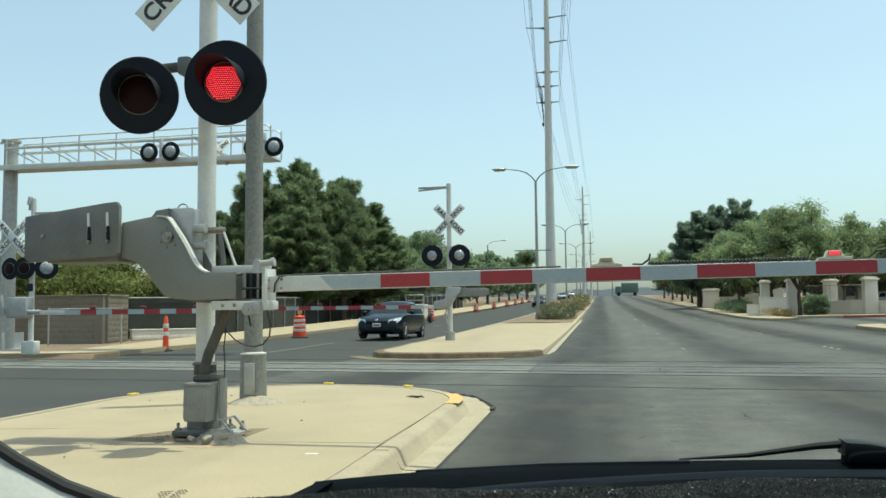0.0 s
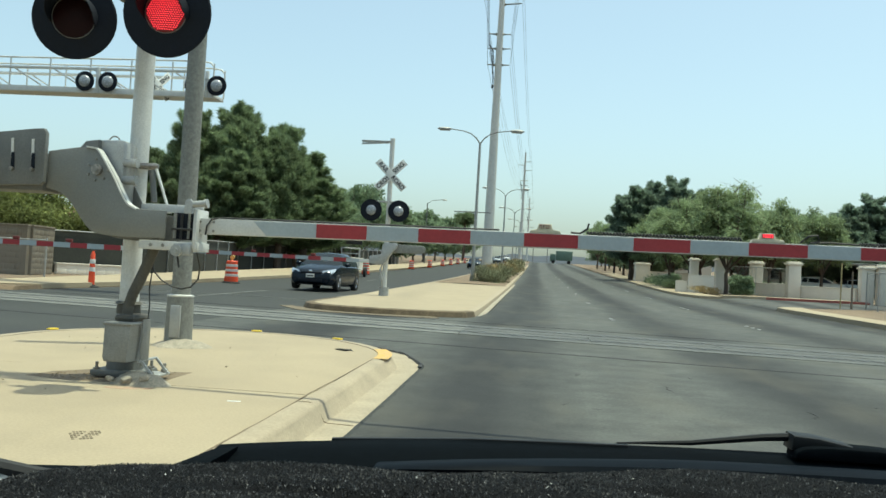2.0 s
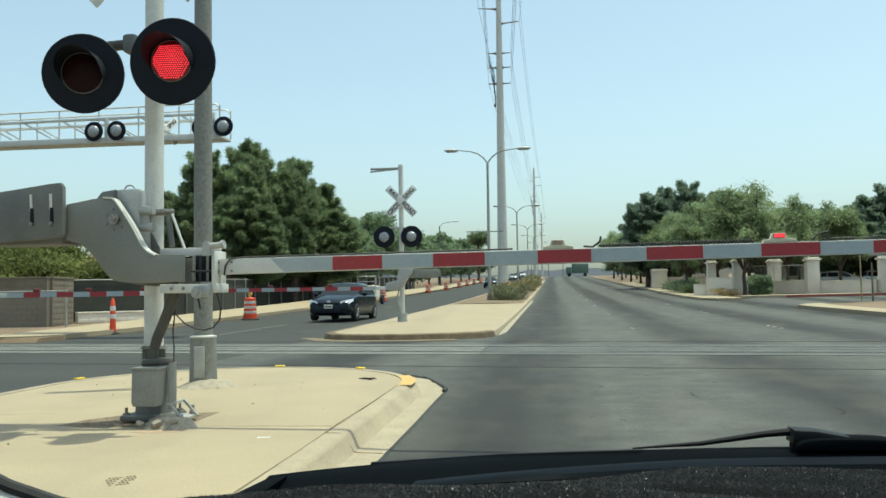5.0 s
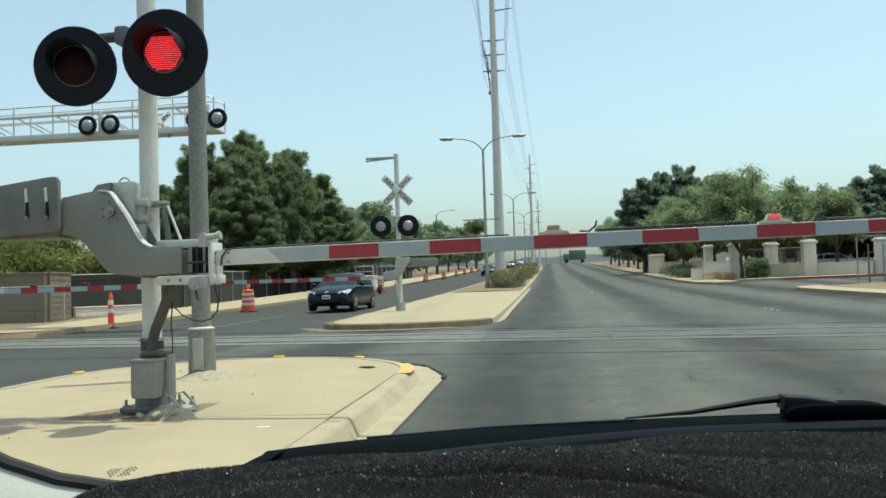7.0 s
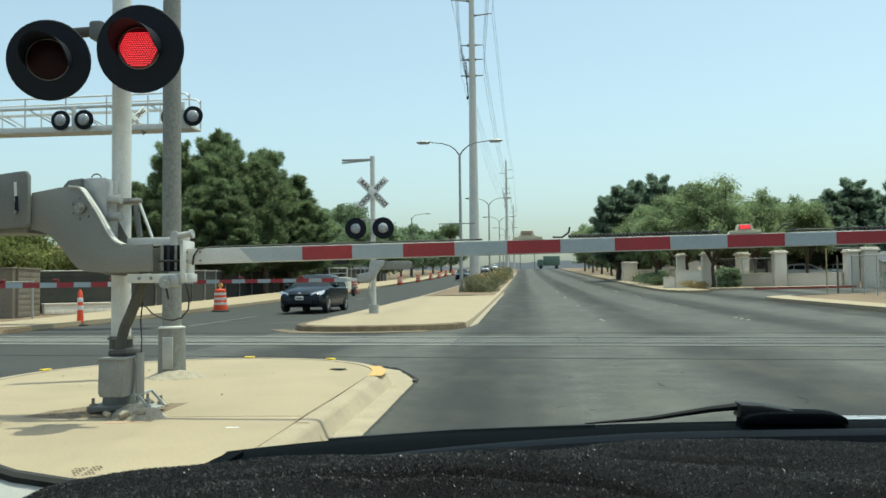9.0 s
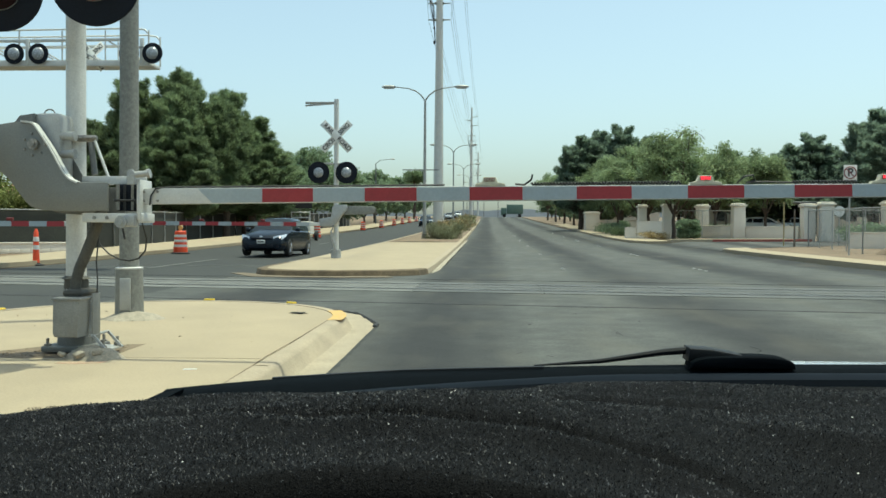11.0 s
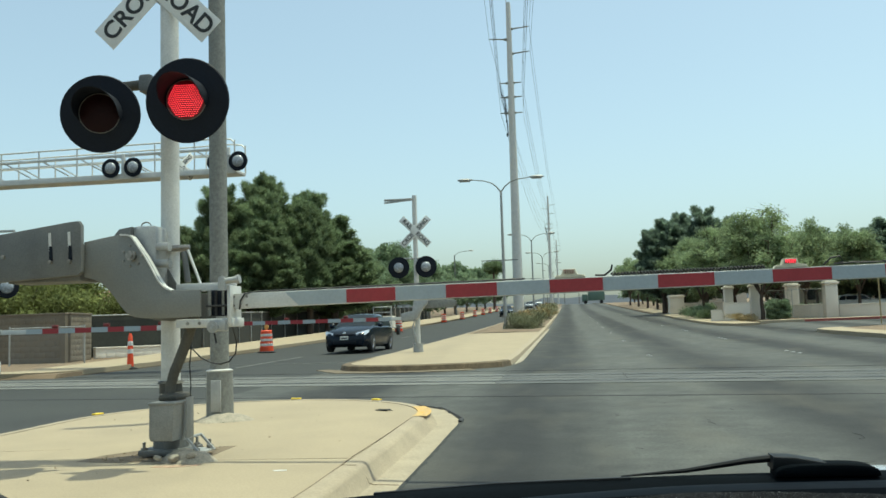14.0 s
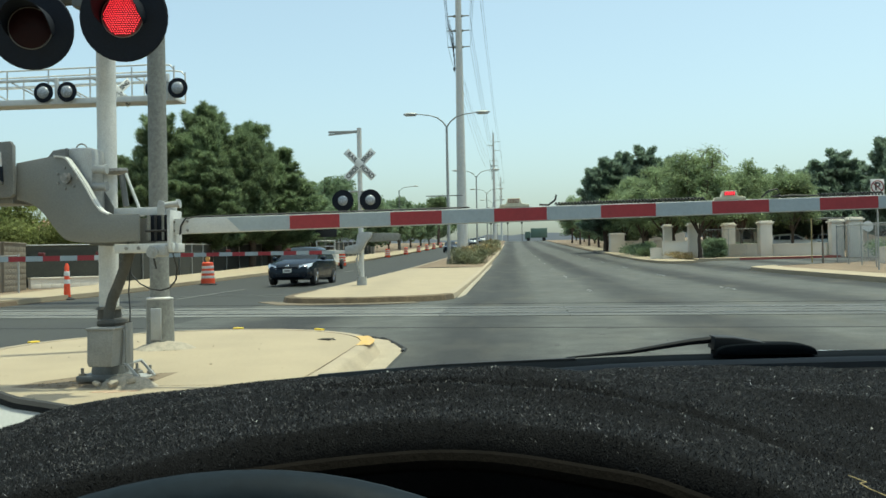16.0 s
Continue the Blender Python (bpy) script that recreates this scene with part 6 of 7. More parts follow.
def needles(name, plumes, n, size, mat, seed, slim):
    """Pine needles along long plumes: start, end and radius of each; dense at the tips, thin at the root."""
    r = np.random.RandomState(seed)
    c = np.array(plumes)
    axis = c[:, 3:6] - c[:, :3]
    ln = np.linalg.norm(axis, axis=1)
    pick = r.choice(len(c), n, p=ln * c[:, 6] / (ln * c[:, 6]).sum())
    f = r.rand(n) ** 0.75
    d = r.normal(size=(n, 3))
    ax = axis[pick] / ln[pick][:, None]
    d -= ax * (d * ax).sum(1)[:, None]
    d /= np.linalg.norm(d, axis=1)[:, None]
    girth = c[pick, 6] * np.sqrt(np.clip(1.02 - (2 * f - 1.0) ** 4, 0, 1)) * (1.0 - 0.45 * f) * (0.25 + 0.8 * r.rand(n) ** 0.6 + 0.36 * np.abs(r.normal(size=n)))
    p = c[pick, :3] + axis[pick] * f[:, None] + d * girth[:, None]
    u = 0.75 * ax + 0.7 * d + [0, 0, 0.25] + 0.35 * r.normal(size=(n, 3))
    return blades(name, p, u, d + 0.8 * r.normal(size=(n, 3)), size, slim, mat, r)


def pine_plumes(r, h, w, n, low=0.2):
    """Boughs of an old pine with several leaders: each bough ends in upturned plumes. Also gives the wood's lines."""
    plumes, wood = [], []
    heads = [(0.0, 0.0, h, w)]
    for k in range(3):
        a = 2.1 * k + 6.283 * r.rand()
        heads.append((0.42 * w * math.cos(a), 0.42 * w * math.sin(a), h * (0.70 + 0.22 * r.rand()), 0.72 * w))
    for hx, hy, hh, hw in heads:
        wood.append([(0, 0, 0.16 * h), (hx * 0.7, hy * 0.7, 0.42 * h), (hx, hy, hh * 0.95)])
        turn = 6.283 * r.rand()
        for k in range(n):
            f = low + (0.97 - low) * (k + 0.6 * r.rand()) / n
            turn += 2.4 + 0.5 * r.rand()
            q = (f - low) / (1 - low)
            reach = hw * (0.16 + 0.84 * (1 - q ** 1.7)) * (0.62 + 0.28 * q if q < 0.25 else 0.9) * (0.6 + 0.42 * r.rand())
            lift = 0.12 + 0.75 * q + 0.15 * r.rand()
            d = Vector((math.cos(turn), math.sin(turn), lift)).normalized()
            base = Vector((hx * min(1, 0.4 + f), hy * min(1, 0.4 + f), f * hh - 0.25 * reach * lift))
            tip = base + d * reach
            wood.append([tuple(base), tuple(base.lerp(tip, 0.85))])
            for j in range(4):
                g = 0.55 + 0.15 * j
                side = Vector((-d.y, d.x, 0)) * (0.5 if j % 2 else -0.5) * (0.4 if j == 3 else 1.0)
                start = base.lerp(tip, g - 0.25 + 0.1 * r.rand())
                ln = (0.6 + 0.9 * r.rand() ** 1.5) * (1.0 - 0.3 * q) * w / 3.4
                end = start + (d + side + Vector((0, 0, 0.25 + 0.45 * r.rand()))).normalized() * ln
                plumes.append((*start, *end, (0.24 + 0.16 * r.rand()) * w / 3.4))
        for k in range(3):
            top = Vector((hx + 0.2 * r.normal(), hy + 0.2 * r.normal(), hh * 0.97))
            plumes.append((top.x, top.y, top.z - 0.9, top.x * 1.02, top.y * 1.02, top.z + 0.15 - 0.2 * k, 0.2))
    return plumes, wood


def limb_clumps(r, h, w, n, low=0.3, lump=0.15):
    """A low-forking tree: limbs that spread and fork, with leaf sprays along them. Also gives the wood's lines."""
    out, wood = [], []
    fork = Vector((0, 0, max(0.8, low * h * 0.75)))
    limbs = max(5, n // 13)
    for k in range(limbs):
        a = 6.283 * (k + 0.7 * r.rand()) / limbs
        up = 0.35 + 0.65 * r.rand() if k else 1.0
        q = w * (0.95 - 0.6 * up) * (0.8 + 0.3 * r.rand())
        end = Vector((q * math.cos(a), q * math.sin(a), low * h + (0.93 - low) * h * (0.25 + 0.7 * up)))
        mid = fork.lerp(end, 0.5) + Vector((0.1 * w * math.cos(a), 0.1 * w * math.sin(a), -0.03 * h))
        wood.append([tuple(fork), tuple(mid), tuple(end)])
        for j in range(n // limbs):
            g = 0.35 + 0.65 * (j + r.rand()) / (n // limbs)
            root = mid.lerp(end, (g - 0.5) * 2) if g > 0.5 else fork.lerp(mid, g * 2)
            d = Vector((r.normal(), r.normal(), 0.35 * r.normal() + 0.25)).normalized()
            tip = root + d * w * (0.16 + 0.26 * r.rand()) * (1.25 - 0.5 * g)
            tip.z = min(max(tip.z, low * h * 0.95), h * 0.99)
            wood.append([tuple(root), tuple(tip)])
            s = w * lump * (0.65 + 0.7 * r.rand())
            out.append((tip.x, tip.y, tip.z, s * 1.1, s * 1.1, s * (0.6 + 0.35 * r.rand())))
            m = root.lerp(tip, 0.5)
            out.append((m.x, m.y, m.z - 0.1 * s, s * 0.7, s * 0.7, s * 0.5))
    return out, wood


def tree(kind, seed, h, w, n_clumps, n_leaves, size, mat, label, category, low=0.3, slim=1.0, trunk=0.2, wood="bark", lump=0.15):
    r = np.random.RandomState(seed)
    t = thing(kind, (0, 0, 0), label, category)
    pine = kind == "pine_tree"
    cl, lines = pine_plumes(r, h, w, n_clumps, low) if pine else limb_clumps(r, h, w, n_clumps, low, lump)
    b = Build()
    top = h * 0.9 if pine else max(0.8, low * h * 0.75) + 0.1
    lean = 0.12 if pine else 0.03
    pts = [(lean * math.sin(k * 1.3 + seed) * k / 5, lean * math.cos(k * 1.7 + seed) * k / 5, -0.2 + (top + 0.2) * k / 6) for k in range(7)]
    b.tube(pts, [trunk * (1.15 - (0.9 if pine else 0.4) * k / 6) for k in range(7)], 9)
    part("trunk", b, wood, t, "rough brown trunk")
    b = Build()
    for line in lines:
        big = len(line) == 3
        b.tube(line, [trunk * 0.5, trunk * 0.36, trunk * 0.1] if big else [trunk * 0.2, trunk * 0.07], 6 if big else 4)
    part("branchwork", b, wood, t)
    part("crown", needles("crown", cl, n_leaves, size, mat, seed, slim) if pine else leaves("crown", cl, n_leaves, size, mat, seed, slim, 0.0), mat, t)
    return t


def placed(src, spots):
    """Sets a tree at the first spot and copies of it at the others: x, y, turn, height factor, width factor."""
    first = True
    for x, y, rz, sz, sx in spots:
        m = pose(x, y, gz(y) + 0.08, 0, 0, rz) @ Matrix.Diagonal((sx, sx, sz, 1))
        if first:
            src.matrix_basis = m
            first = False
        else:
            copy_thing(src, m @ Matrix.Diagonal(tuple(1 / c for c in src.scale) + (1,)))


PINE = "tall dark green pine with dense tufted boughs"
p1 = tree("pine_tree", 11, 9.6, 3.4, 46, 170000, 0.26, "pine", PINE, "tree", 0.24, 0.22, 0.22)
p2 = tree("pine_tree", 12, 9.0, 3.5, 46, 170000, 0.26, "pine", PINE, "tree", 0.26, 0.22, 0.22)
p3 = tree("pine_tree", 13, 9.8, 3.0, 42, 140000, 0.26, "pine", PINE, "tree", 0.28, 0.22, 0.2)
p4 = tree("pine_tree", 14, 10.0, 3.4, 34, 60000, 0.34, "pine_hazed", "tufted pine behind the wall, tinted blue green for haze", "tree", 0.28, 0.36, 0.22)
p5 = tree("pine_tree", 15, 9.8, 3.2, 34, 60000, 0.34, "pine_hazed", "tufted pine behind the wall, tinted blue green for haze", "tree", 0.28, 0.36, 0.22)
placed(p1, [(-18.6, 52.5, 0, 1.02, 1.12), (-21.2, 52.0, 70, 0.96, 1.05), (-23.8, 52.5, 160, 0.72, 0.95), (-17.3, 62.0, 200, 0.64, 1.0)])
placed(p2, [(-16.3, 54.5, 20, 0.98, 1.0), (-20.8, 58.0, 130, 0.96, 1.0)])
placed(p3, [(-17.6, 49.5, 150, 0.70, 0.9), (-15.5, 57.5, 40, 0.79, 1.35), (-19.4, 64, 10, 0.66, 0.9)])
placed(p4, [(28.4, 85.0, 40, 0.80, 1.0), (31.0, 86.0, 140, 0.90, 1.0), (38.5, 73, 110, 1.28, 1.3), (22.0, 96, 10, 0.63, 1.0), (10.0, 95.0, 33, 0.96, 1.05), (12.2, 97.0, 70, 1.03, 1.1), (19.0, 112, 99, 0.7, 1.1),
            (32.9, 76.5, 15, 1.02, 1.15), (24.0, 80.5, 250, 0.56, 0.8), (14.0, 93.0, 120, 1.05, 1.05), (30.5, 72.0, 75, 0.8, 1.0)])
placed(p5, [(34.9, 71.0, 50, 1.3, 1.5), (33.2, 71.5, 170, 1.08, 1.2), (41.0, 70.0, 10, 1.45, 1.5), (15.5, 118, 40, 0.72, 0.94), (29.0, 82, 60, 0.5, 0.85), (17.0, 95.0, 200, 1.0, 0.95), (20.6, 96.0, 20, 0.9, 0.9), (38.0, 78.0, 30, 0.9, 1.02),
            (27, 100, 80, 0.6, 0.94), (46, 74, 80, 1.3, 1.2)])

BROAD = "leafy green roadside tree"
OLIVE = "olive green mesquite tree with a thin dark trunk"
b1 = tree("leafy_tree", 21, 7.4, 3.7, 96, 38000, 0.19, "leaf", BROAD, "tree", 0.12, 0.8, 0.16, lump=0.2)
b3 = tree("leafy_tree", 23, 7.4, 3.7, 70, 14000, 0.34, "leaf", BROAD, "tree", 0.12, 0.8, 0.16, lump=0.22)
b2 = tree("leafy_tree", 22, 6.8, 3.4, 104, 36000, 0.17, "mesquite", OLIVE, "tree", 0.3, 0.6, 0.15, lump=0.17)
b4 = tree("leafy_tree", 24, 8.4, 3.0, 130, 27000, 0.16, "mesquite", "lacy olive green mesquite tree with bare top twigs", "tree", 0.27, 0.5, 0.115, lump=0.15)
b5 = tree("leafy_tree", 25, 4.2, 2.4, 90, 30000, 0.13, "olive", "low bushy olive green tree hanging over the block wall", "tree", 0.1, 0.6, 0.1, lump=0.22)
r = np.random.RandomState(8)
b = Build()
for k in range(8):                  # bare twigs above the crown
    a, q = r.rand() * 6.283, 2.0 * r.rand()
    base = Vector((q * math.cos(a), q * math.sin(a), 6.6 + 0.5 * r.rand()))
    tip = base + Vector((r.normal(0, 0.3), r.normal(0, 0.3), 0.55 + 0.3 * r.rand()))
    b.tube([base, base.lerp(tip, 0.5) + Vector((0.08, 0, 0)), tip], [0.022, 0.014, 0.007], 5)
    for f in (0.5, 0.75):
        p = base.lerp(tip, f)
        b.tube([p, p + Vector((r.normal(0, 0.3), r.normal(0, 0.3), 0.35))], [0.01, 0.005], 4)
tagged(part("twigs", b, "bark", b4, "bare grey brown twigs"), kind="stuff")
placed(b1, [(-17.2, 82.0, 0, 1.12, 1.0), (-18.6, 92, 60, 1.2, 1.1), (-17.8, 70.0, 140, 0.80, 0.9), (-17.2, 75.5, 250, 0.85, 0.9), (-30, 38, 30, 0.62, 1.0), (-26.5, 36, 190, 0.58, 0.8), (24.8, 94.0, 30, 1.2, 0.95), (25.5, 88, 70, 1.06, 1.0)])
placed(b3, [(-17.8, 104, 120, 1.02, 1.0), (-18.4, 116, 200, 1.12, 1.1), (-18.2, 130, 10, 1.12, 1.1), (-18.6, 145, 80, 1.22, 1.2), (-18.6, 162, 140, 1.27, 1.2), (-18.8, 182, 20, 1.32, 1.3), (-19.2, 205, 50, 1.32, 1.4), (-19.5, 235, 70, 1.32, 1.4),
            (14.0, 104, 20, 0.82, 0.9), (14.6, 122, 130, 0.72, 0.9), (15.2, 140, 260, 0.72, 0.9), (15.4, 165, 10, 0.72, 1.0), (15.5, 190, 50, 0.72, 1.0), (16.0, 220, 130, 0.72, 1.1)])
placed(b4, [(13.3, 63.6, 0, 0.98, 1.25), (12.2, 71.0, 120, 0.95, 1.2)])
placed(b5, [(-20.2, 33.2, 0, 1.0, 1.0), (-23.4, 33.0, 80, 1.05, 1.1), (-26.8, 33.4, 200, 1.1, 1.1), (-18.4, 36.0, 140, 0.75, 0.8)])
placed(b2, [(11.2, 76.0, 80, 0.88, 0.85), (16.8, 76.0, 160, 1.02, 1.0), (20.2, 88.0, 220, 1.12, 1.0), (24.0, 90.0, 100, 1.12, 1.0), (12.6, 84.0, 40, 1.14, 1.0), (15.2, 84.0, 10, 1.12, 1.0),
            (11.6, 92.0, 140, 0.95, 0.95), (11.8, 101.0, 250, 0.95, 1.0), (12.0, 112.0, 30, 0.95, 1.0), (12.3, 126.0, 170, 0.95, 1.1), (18.6, 73.0, 300, 1.08, 0.95), (23.4, 75.5, 130, 1.05, 0.95),
            (12.2, 140.0, 70, 1.2, 1.2), (12.2, 158.0, 190, 1.25, 1.2), (12.3, 180.0, 10, 1.3, 1.3)])

# a palm above the left roadside
palm = thing("palm_tree", (-14.5, 175, gz(175)), "palm with a ragged round head", "tree")
part("trunk", Build().tube([(0, 0, 0), (0.1, 0, 4), (0, 0, 8.4)], [0.3, 0.24, 0.2], 8), "bark", palm)
part("crown", leaves("crown", [(1.1 * math.cos(a), 1.1 * math.sin(a), 8.6 + 0.7 * math.sin(a * 3), 0.9, 0.9, 0.7) for a in range(9)], 3000, 0.7, "pine", 5, 0.25), "pine", palm)


def shrub(x, y, w, h, mat, seed, label, n=900, size=0.13, slim=0.6, kind="shrub"):
    r = np.random.RandomState(seed)
    t = thing(kind, (x, y, gz(y) + 0.16), label, "shrub")
    cl = [((r.rand() - 0.5) * w, (r.rand() - 0.5) * w * 0.7, h * (0.15 + 0.6 * r.rand()), w * 0.28, w * 0.25, h * 0.3) for k in range(9)]
    b = Build()
    for q in cl:
        b.tube([(0, 0, -0.05), (q[0] * 0.5, q[1] * 0.5, q[2] * 0.6), q[:3]], [0.02, 0.014, 0.006], 5)
    part("stems", b, "wood", t)
    part("foliage", leaves("foliage", cl, n, size, mat, seed, slim, 0.2), mat, t)


shrub(-3.1, 56.5, 1.5, 1.15, "shrub", 31, "grey green shrub in the median soil", 7000, 0.11, 0.25)
shrub(-2.3, 58.5, 1.3, 1.2, "shrub", 32, "grey green shrub in the median soil", 4000, 0.12, 0.25)
shrub(-2.9, 61.0, 1.3, 1.1, "dry", 33, "dry straw coloured brush in the median", 3000, 0.16, 0.2)
shrub(-2.3, 64.0, 1.3, 1.3, "dry", 34, "dry straw coloured brush in the median", 1200, 0.18, 0.3)
for k in range(18):
    shrub(-2.7 + 0.8 * rnd.uniform(-1, 1), 67 + k * 6.5, rnd.uniform(1.0, 1.9), rnd.uniform(0.8, 1.5), "dry" if k % 3 else "shrub", 40 + k,
          "dry brush growing in the median" if k % 3 else "grey green shrub in the median soil", 800, 0.2, 0.35)
hedge = thing("bush", (13.35, 59.2, gz(59.2) + 0.16), "clipped boxy dense green bush by the driveway", "shrub")
hr = np.random.RandomState(61)
part("foliage", leaves("foliage", [(hr.uniform(-0.56, 0.56), hr.uniform(-0.5, 0.5), hr.uniform(0.22, 1.2), 0.22, 0.22, 0.2) for k in range(60)], 16000, 0.11, "leaf", 61, 0.8, 0.3), "leaf", hedge)
part("stems", Build().tube([(0, 0, -0.05), (0.05, 0, 0.4), (0.2, 0, 0.9)], [0.04, 0.03, 0.01], 6), "wood", hedge)
shrub(11.3, 60.6, 1.4, 0.5, "dry", 62, "low yellow dry plants by the wall", 2200, 0.1, 0.3)
shrub(8.0 + 3.2, 78, 2.0, 1.1, "leaf", 63, "dark green bush beside the pavement", 1800)
shrub(10.9, 71.5, 2.2, 1.1, "leaf", 64, "dark green bush beside the pavement", 1800)
shrub(11.6, 82.0, 2.4, 1.2, "leaf", 65, "dark green bush beside the pavement", 1600)
shrub(10.4, 69.0, 1.2, 0.8, "mesquite", 66, "yellow green plant by the pavement", 900)
for k in range(6):
    shrub(20.6 + k * 1.5, 50.3 - k * 0.4, 2.0, 1.15, "leaf", 70 + k, "green hedge bush behind the wire fence", 4000, 0.14, 0.6, "bush")
for k in range(4):
    shrub(15.5 + k * 2.2, 74 + k, 2.0, 0.9, "leaf", 80 + k, "green bush behind the white wall", 1300, 0.16, 0.7, "bush")
b = Build()
b.ball((19.5, 36.5, gz(36) - 0.1), 2.6, 1.5, 1.0, 0.33, 20)
b.ball((23.5, 37.5, gz(36) - 0.1), 2.8, 1.5, 1.0, 0.36, 20)
for v in b.bm.verts:
    v.co.z += 0.12 * noise.noise(v.co * 1.3)
solid("dirt_mound", b, "dirt", "low mound of bare tan soil behind the fence")

# ---- inside the car: dash mat, cowl, wiper, pillar ----
def mat_front(x):
    """The arched front edge of the mat over the instruments."""
    return max(0.30, 0.447 - 3.0 * (x + 0.025) ** 2)


def mat_height(x, y):
    """The top of the dash: an instrument hump on the driver's side, falling to the door and the windscreen."""
    z = 0.992
    hump = math.exp(-(x / 0.2) ** 2) * (math.exp(-((y - 0.60) / 0.13) ** 2) if y > 0.6 else math.exp(-((y - 0.60) / 0.30) ** 2))
    z += 0.026 * hump
    if x < -0.16:
        z -= 0.25 * (-0.16 - x) ** 2 + 0.02 * (-0.16 - x) + 5.0 * max(0.0, -0.36 - x) ** 2
    if y > 0.72:
        z -= 0.06 * (y - 0.72) ** 1.3 + 0.2 * (y - 0.72) * min(1.0, max(0.0, 0.5 - 4 * x))
    z += 0.006 * noise.noise(Vector((x * 5, y * 9, 0))) + 0.0022 * noise.noise(Vector((x * 19, y * 30, 2)))
    if x > 0.0:
        z -= 0.45 * x * x * min(1.0, max(0.0, (0.62 - y) / 0.15))
    fold = y - (0.56 - 0.36 * x + 0.008 * math.sin(x * 24))
    z += (0.004 * math.exp(-((fold + 0.022) / 0.014) ** 2) - 0.011 * math.exp(-(fold / 0.009) ** 2)) * max(0.0, 1 - abs(x - 0.0) / 0.26)
    second = y - (0.74 - 0.12 * x + 0.02 * math.sin(x * 11))
    z -= 0.007 * math.exp(-(second / 0.014) ** 2) * max(0.0, 1 - abs(x - 0.12) / 0.16)
    lip = y - mat_front(x)
    if lip < 0.016:
        z -= 0.012 * (1 - max(lip, 0.0) / 0.016) ** 2
    return z


dash = thing("dash_mat", (0, 0, 0), "charcoal carpet dash mat over the car's dashboard", "dash mat")
xs = [-0.62 + i * 0.012 for i in range(133)]
b = Build()
rows = []
for x in xs:
    y0 = mat_front(x)
    row = [b.bm.verts.new((x, y0 + 0.006, mat_height(x, y0) - 0.03)), b.bm.verts.new((x, y0 - 0.001, mat_height(x, y0) - 0.008))]
    for j in range(86):
        y = y0 + (0.87 - y0) * (j / 85) ** 1.15
        row.append(b.bm.verts.new((x, y, mat_height(x, y))))
    rows.append(row)
for r0, r1 in zip(rows, rows[1:]):
    for k in range(87):
        b.bm.faces.new((r0[k], r1[k], r1[k + 1], r0[k + 1]))
part("carpet", b, "mat", dash)
r = np.random.RandomState(7)
N = 260000
fx = r.uniform(-0.40, 0.62, N)
front = np.maximum(0.30, 0.447 - 3.0 * (fx + 0.025) ** 2)
fy = front + (0.86 - front) * r.rand(N)
verts = np.zeros((N, 3, 3))
ang, ln = r.uniform(0, 6.283, N), r.uniform(0.0006, 0.0021, N)
fz = np.array([mat_height(a, c) for a, c in zip(fx, fy)])
base = np.stack([fx, fy, fz - 0.0005], 1)
side = np.stack([np.cos(ang), np.sin(ang), np.zeros(N)], 1) * 0.00042
tip = np.stack([r.normal(0, 0.001, N), r.normal(0, 0.001, N), ln], 1)
verts[:, 0], verts[:, 1], verts[:, 2] = base - side, base + side, base + tip
me = bpy.data.meshes.new("pile")
me.vertices.add(3 * N)
me.vertices.foreach_set("co", verts.ravel())
me.loops.add(3 * N)
me.loops.foreach_set("vertex_index", np.arange(3 * N, dtype=np.int32))
me.polygons.add(N)
me.polygons.foreach_set("loop_start", np.arange(0, 3 * N, 3, dtype=np.int32))
me.update(calc_edges=True)

# tiny pale flecks added to paint sparkle on the carpet
rl = np.random.RandomState(9)
K = 600
lx, ly = rl.uniform(-0.40, 0.6, K), rl.uniform(0.46, 0.85, K)
lz = np.array([mat_height(a, c) for a, c in zip(lx, ly)]) + 0.0012
q = np.stack([lx, ly, lz], 1)
e1, e2 = rl.normal(size=(K, 3)), rl.normal(size=(K, 3))
s_ = (rl.rand(K) ** 3 * 0.0007 + 0.00022)[:, None]
e1, e2 = e1 / np.linalg.norm(e1, axis=1)[:, None] * s_, e2 / np.linalg.norm(e2, axis=1)[:, None] * s_

flecks = bpy.data.meshes.new("sparkle")
flecks.vertices.add(4 * K)
flecks.vertices.foreach_set("co", np.stack([q - e1, q - e2, q + e1, q + e2], 1).ravel())
flecks.loops.add(4 * K)
flecks.loops.foreach_set("vertex_index", np.arange(4 * K, dtype=np.int32))
flecks.polygons.add(K)
flecks.polygons.foreach_set("loop_start", np.arange(0, 4 * K, 4, dtype=np.int32))
flecks.update(calc_edges=True)
curl = [Vector((0.190, 0.432)), Vector((0.196, 0.424)), Vector((0.190, 0.416)), Vector((0.191, 0.408)), Vector((0.196, 0.400))]
part("thread", Build().tube([(p.x, p.y, mat_height(p.x, p.y) + 0.002) for p in curl], 0.0003, 5), "dry", dash, "pale curled thread")
tagged(part("sparkle", flecks, "sparkle", dash, "pale specks painted as carpet sparkle"), kind="stuff")
tagged(part("pile", me, "fibre", dash, "short fuzzy carpet pile"), kind="stuff")
part("binding", Build().tube([(-0.27 + k * 0.01, mat_front(-0.27 + k * 0.01) - 0.019, mat_height(-0.27 + k * 0.01, mat_front(-0.27 + k * 0.01) + 0.03) - 0.016) for k in range(50)], 0.0055, 8), "piping", dash, "brown grey stitched mat binding")

# the car that carries the camera: shell, roof, hood, cowl, wiper, dashboard, wheel, pillar
own = thing("car", (0.33, 0.0, 0.0), "silver car with a black cowl, wiper and dark dashboard", "car")


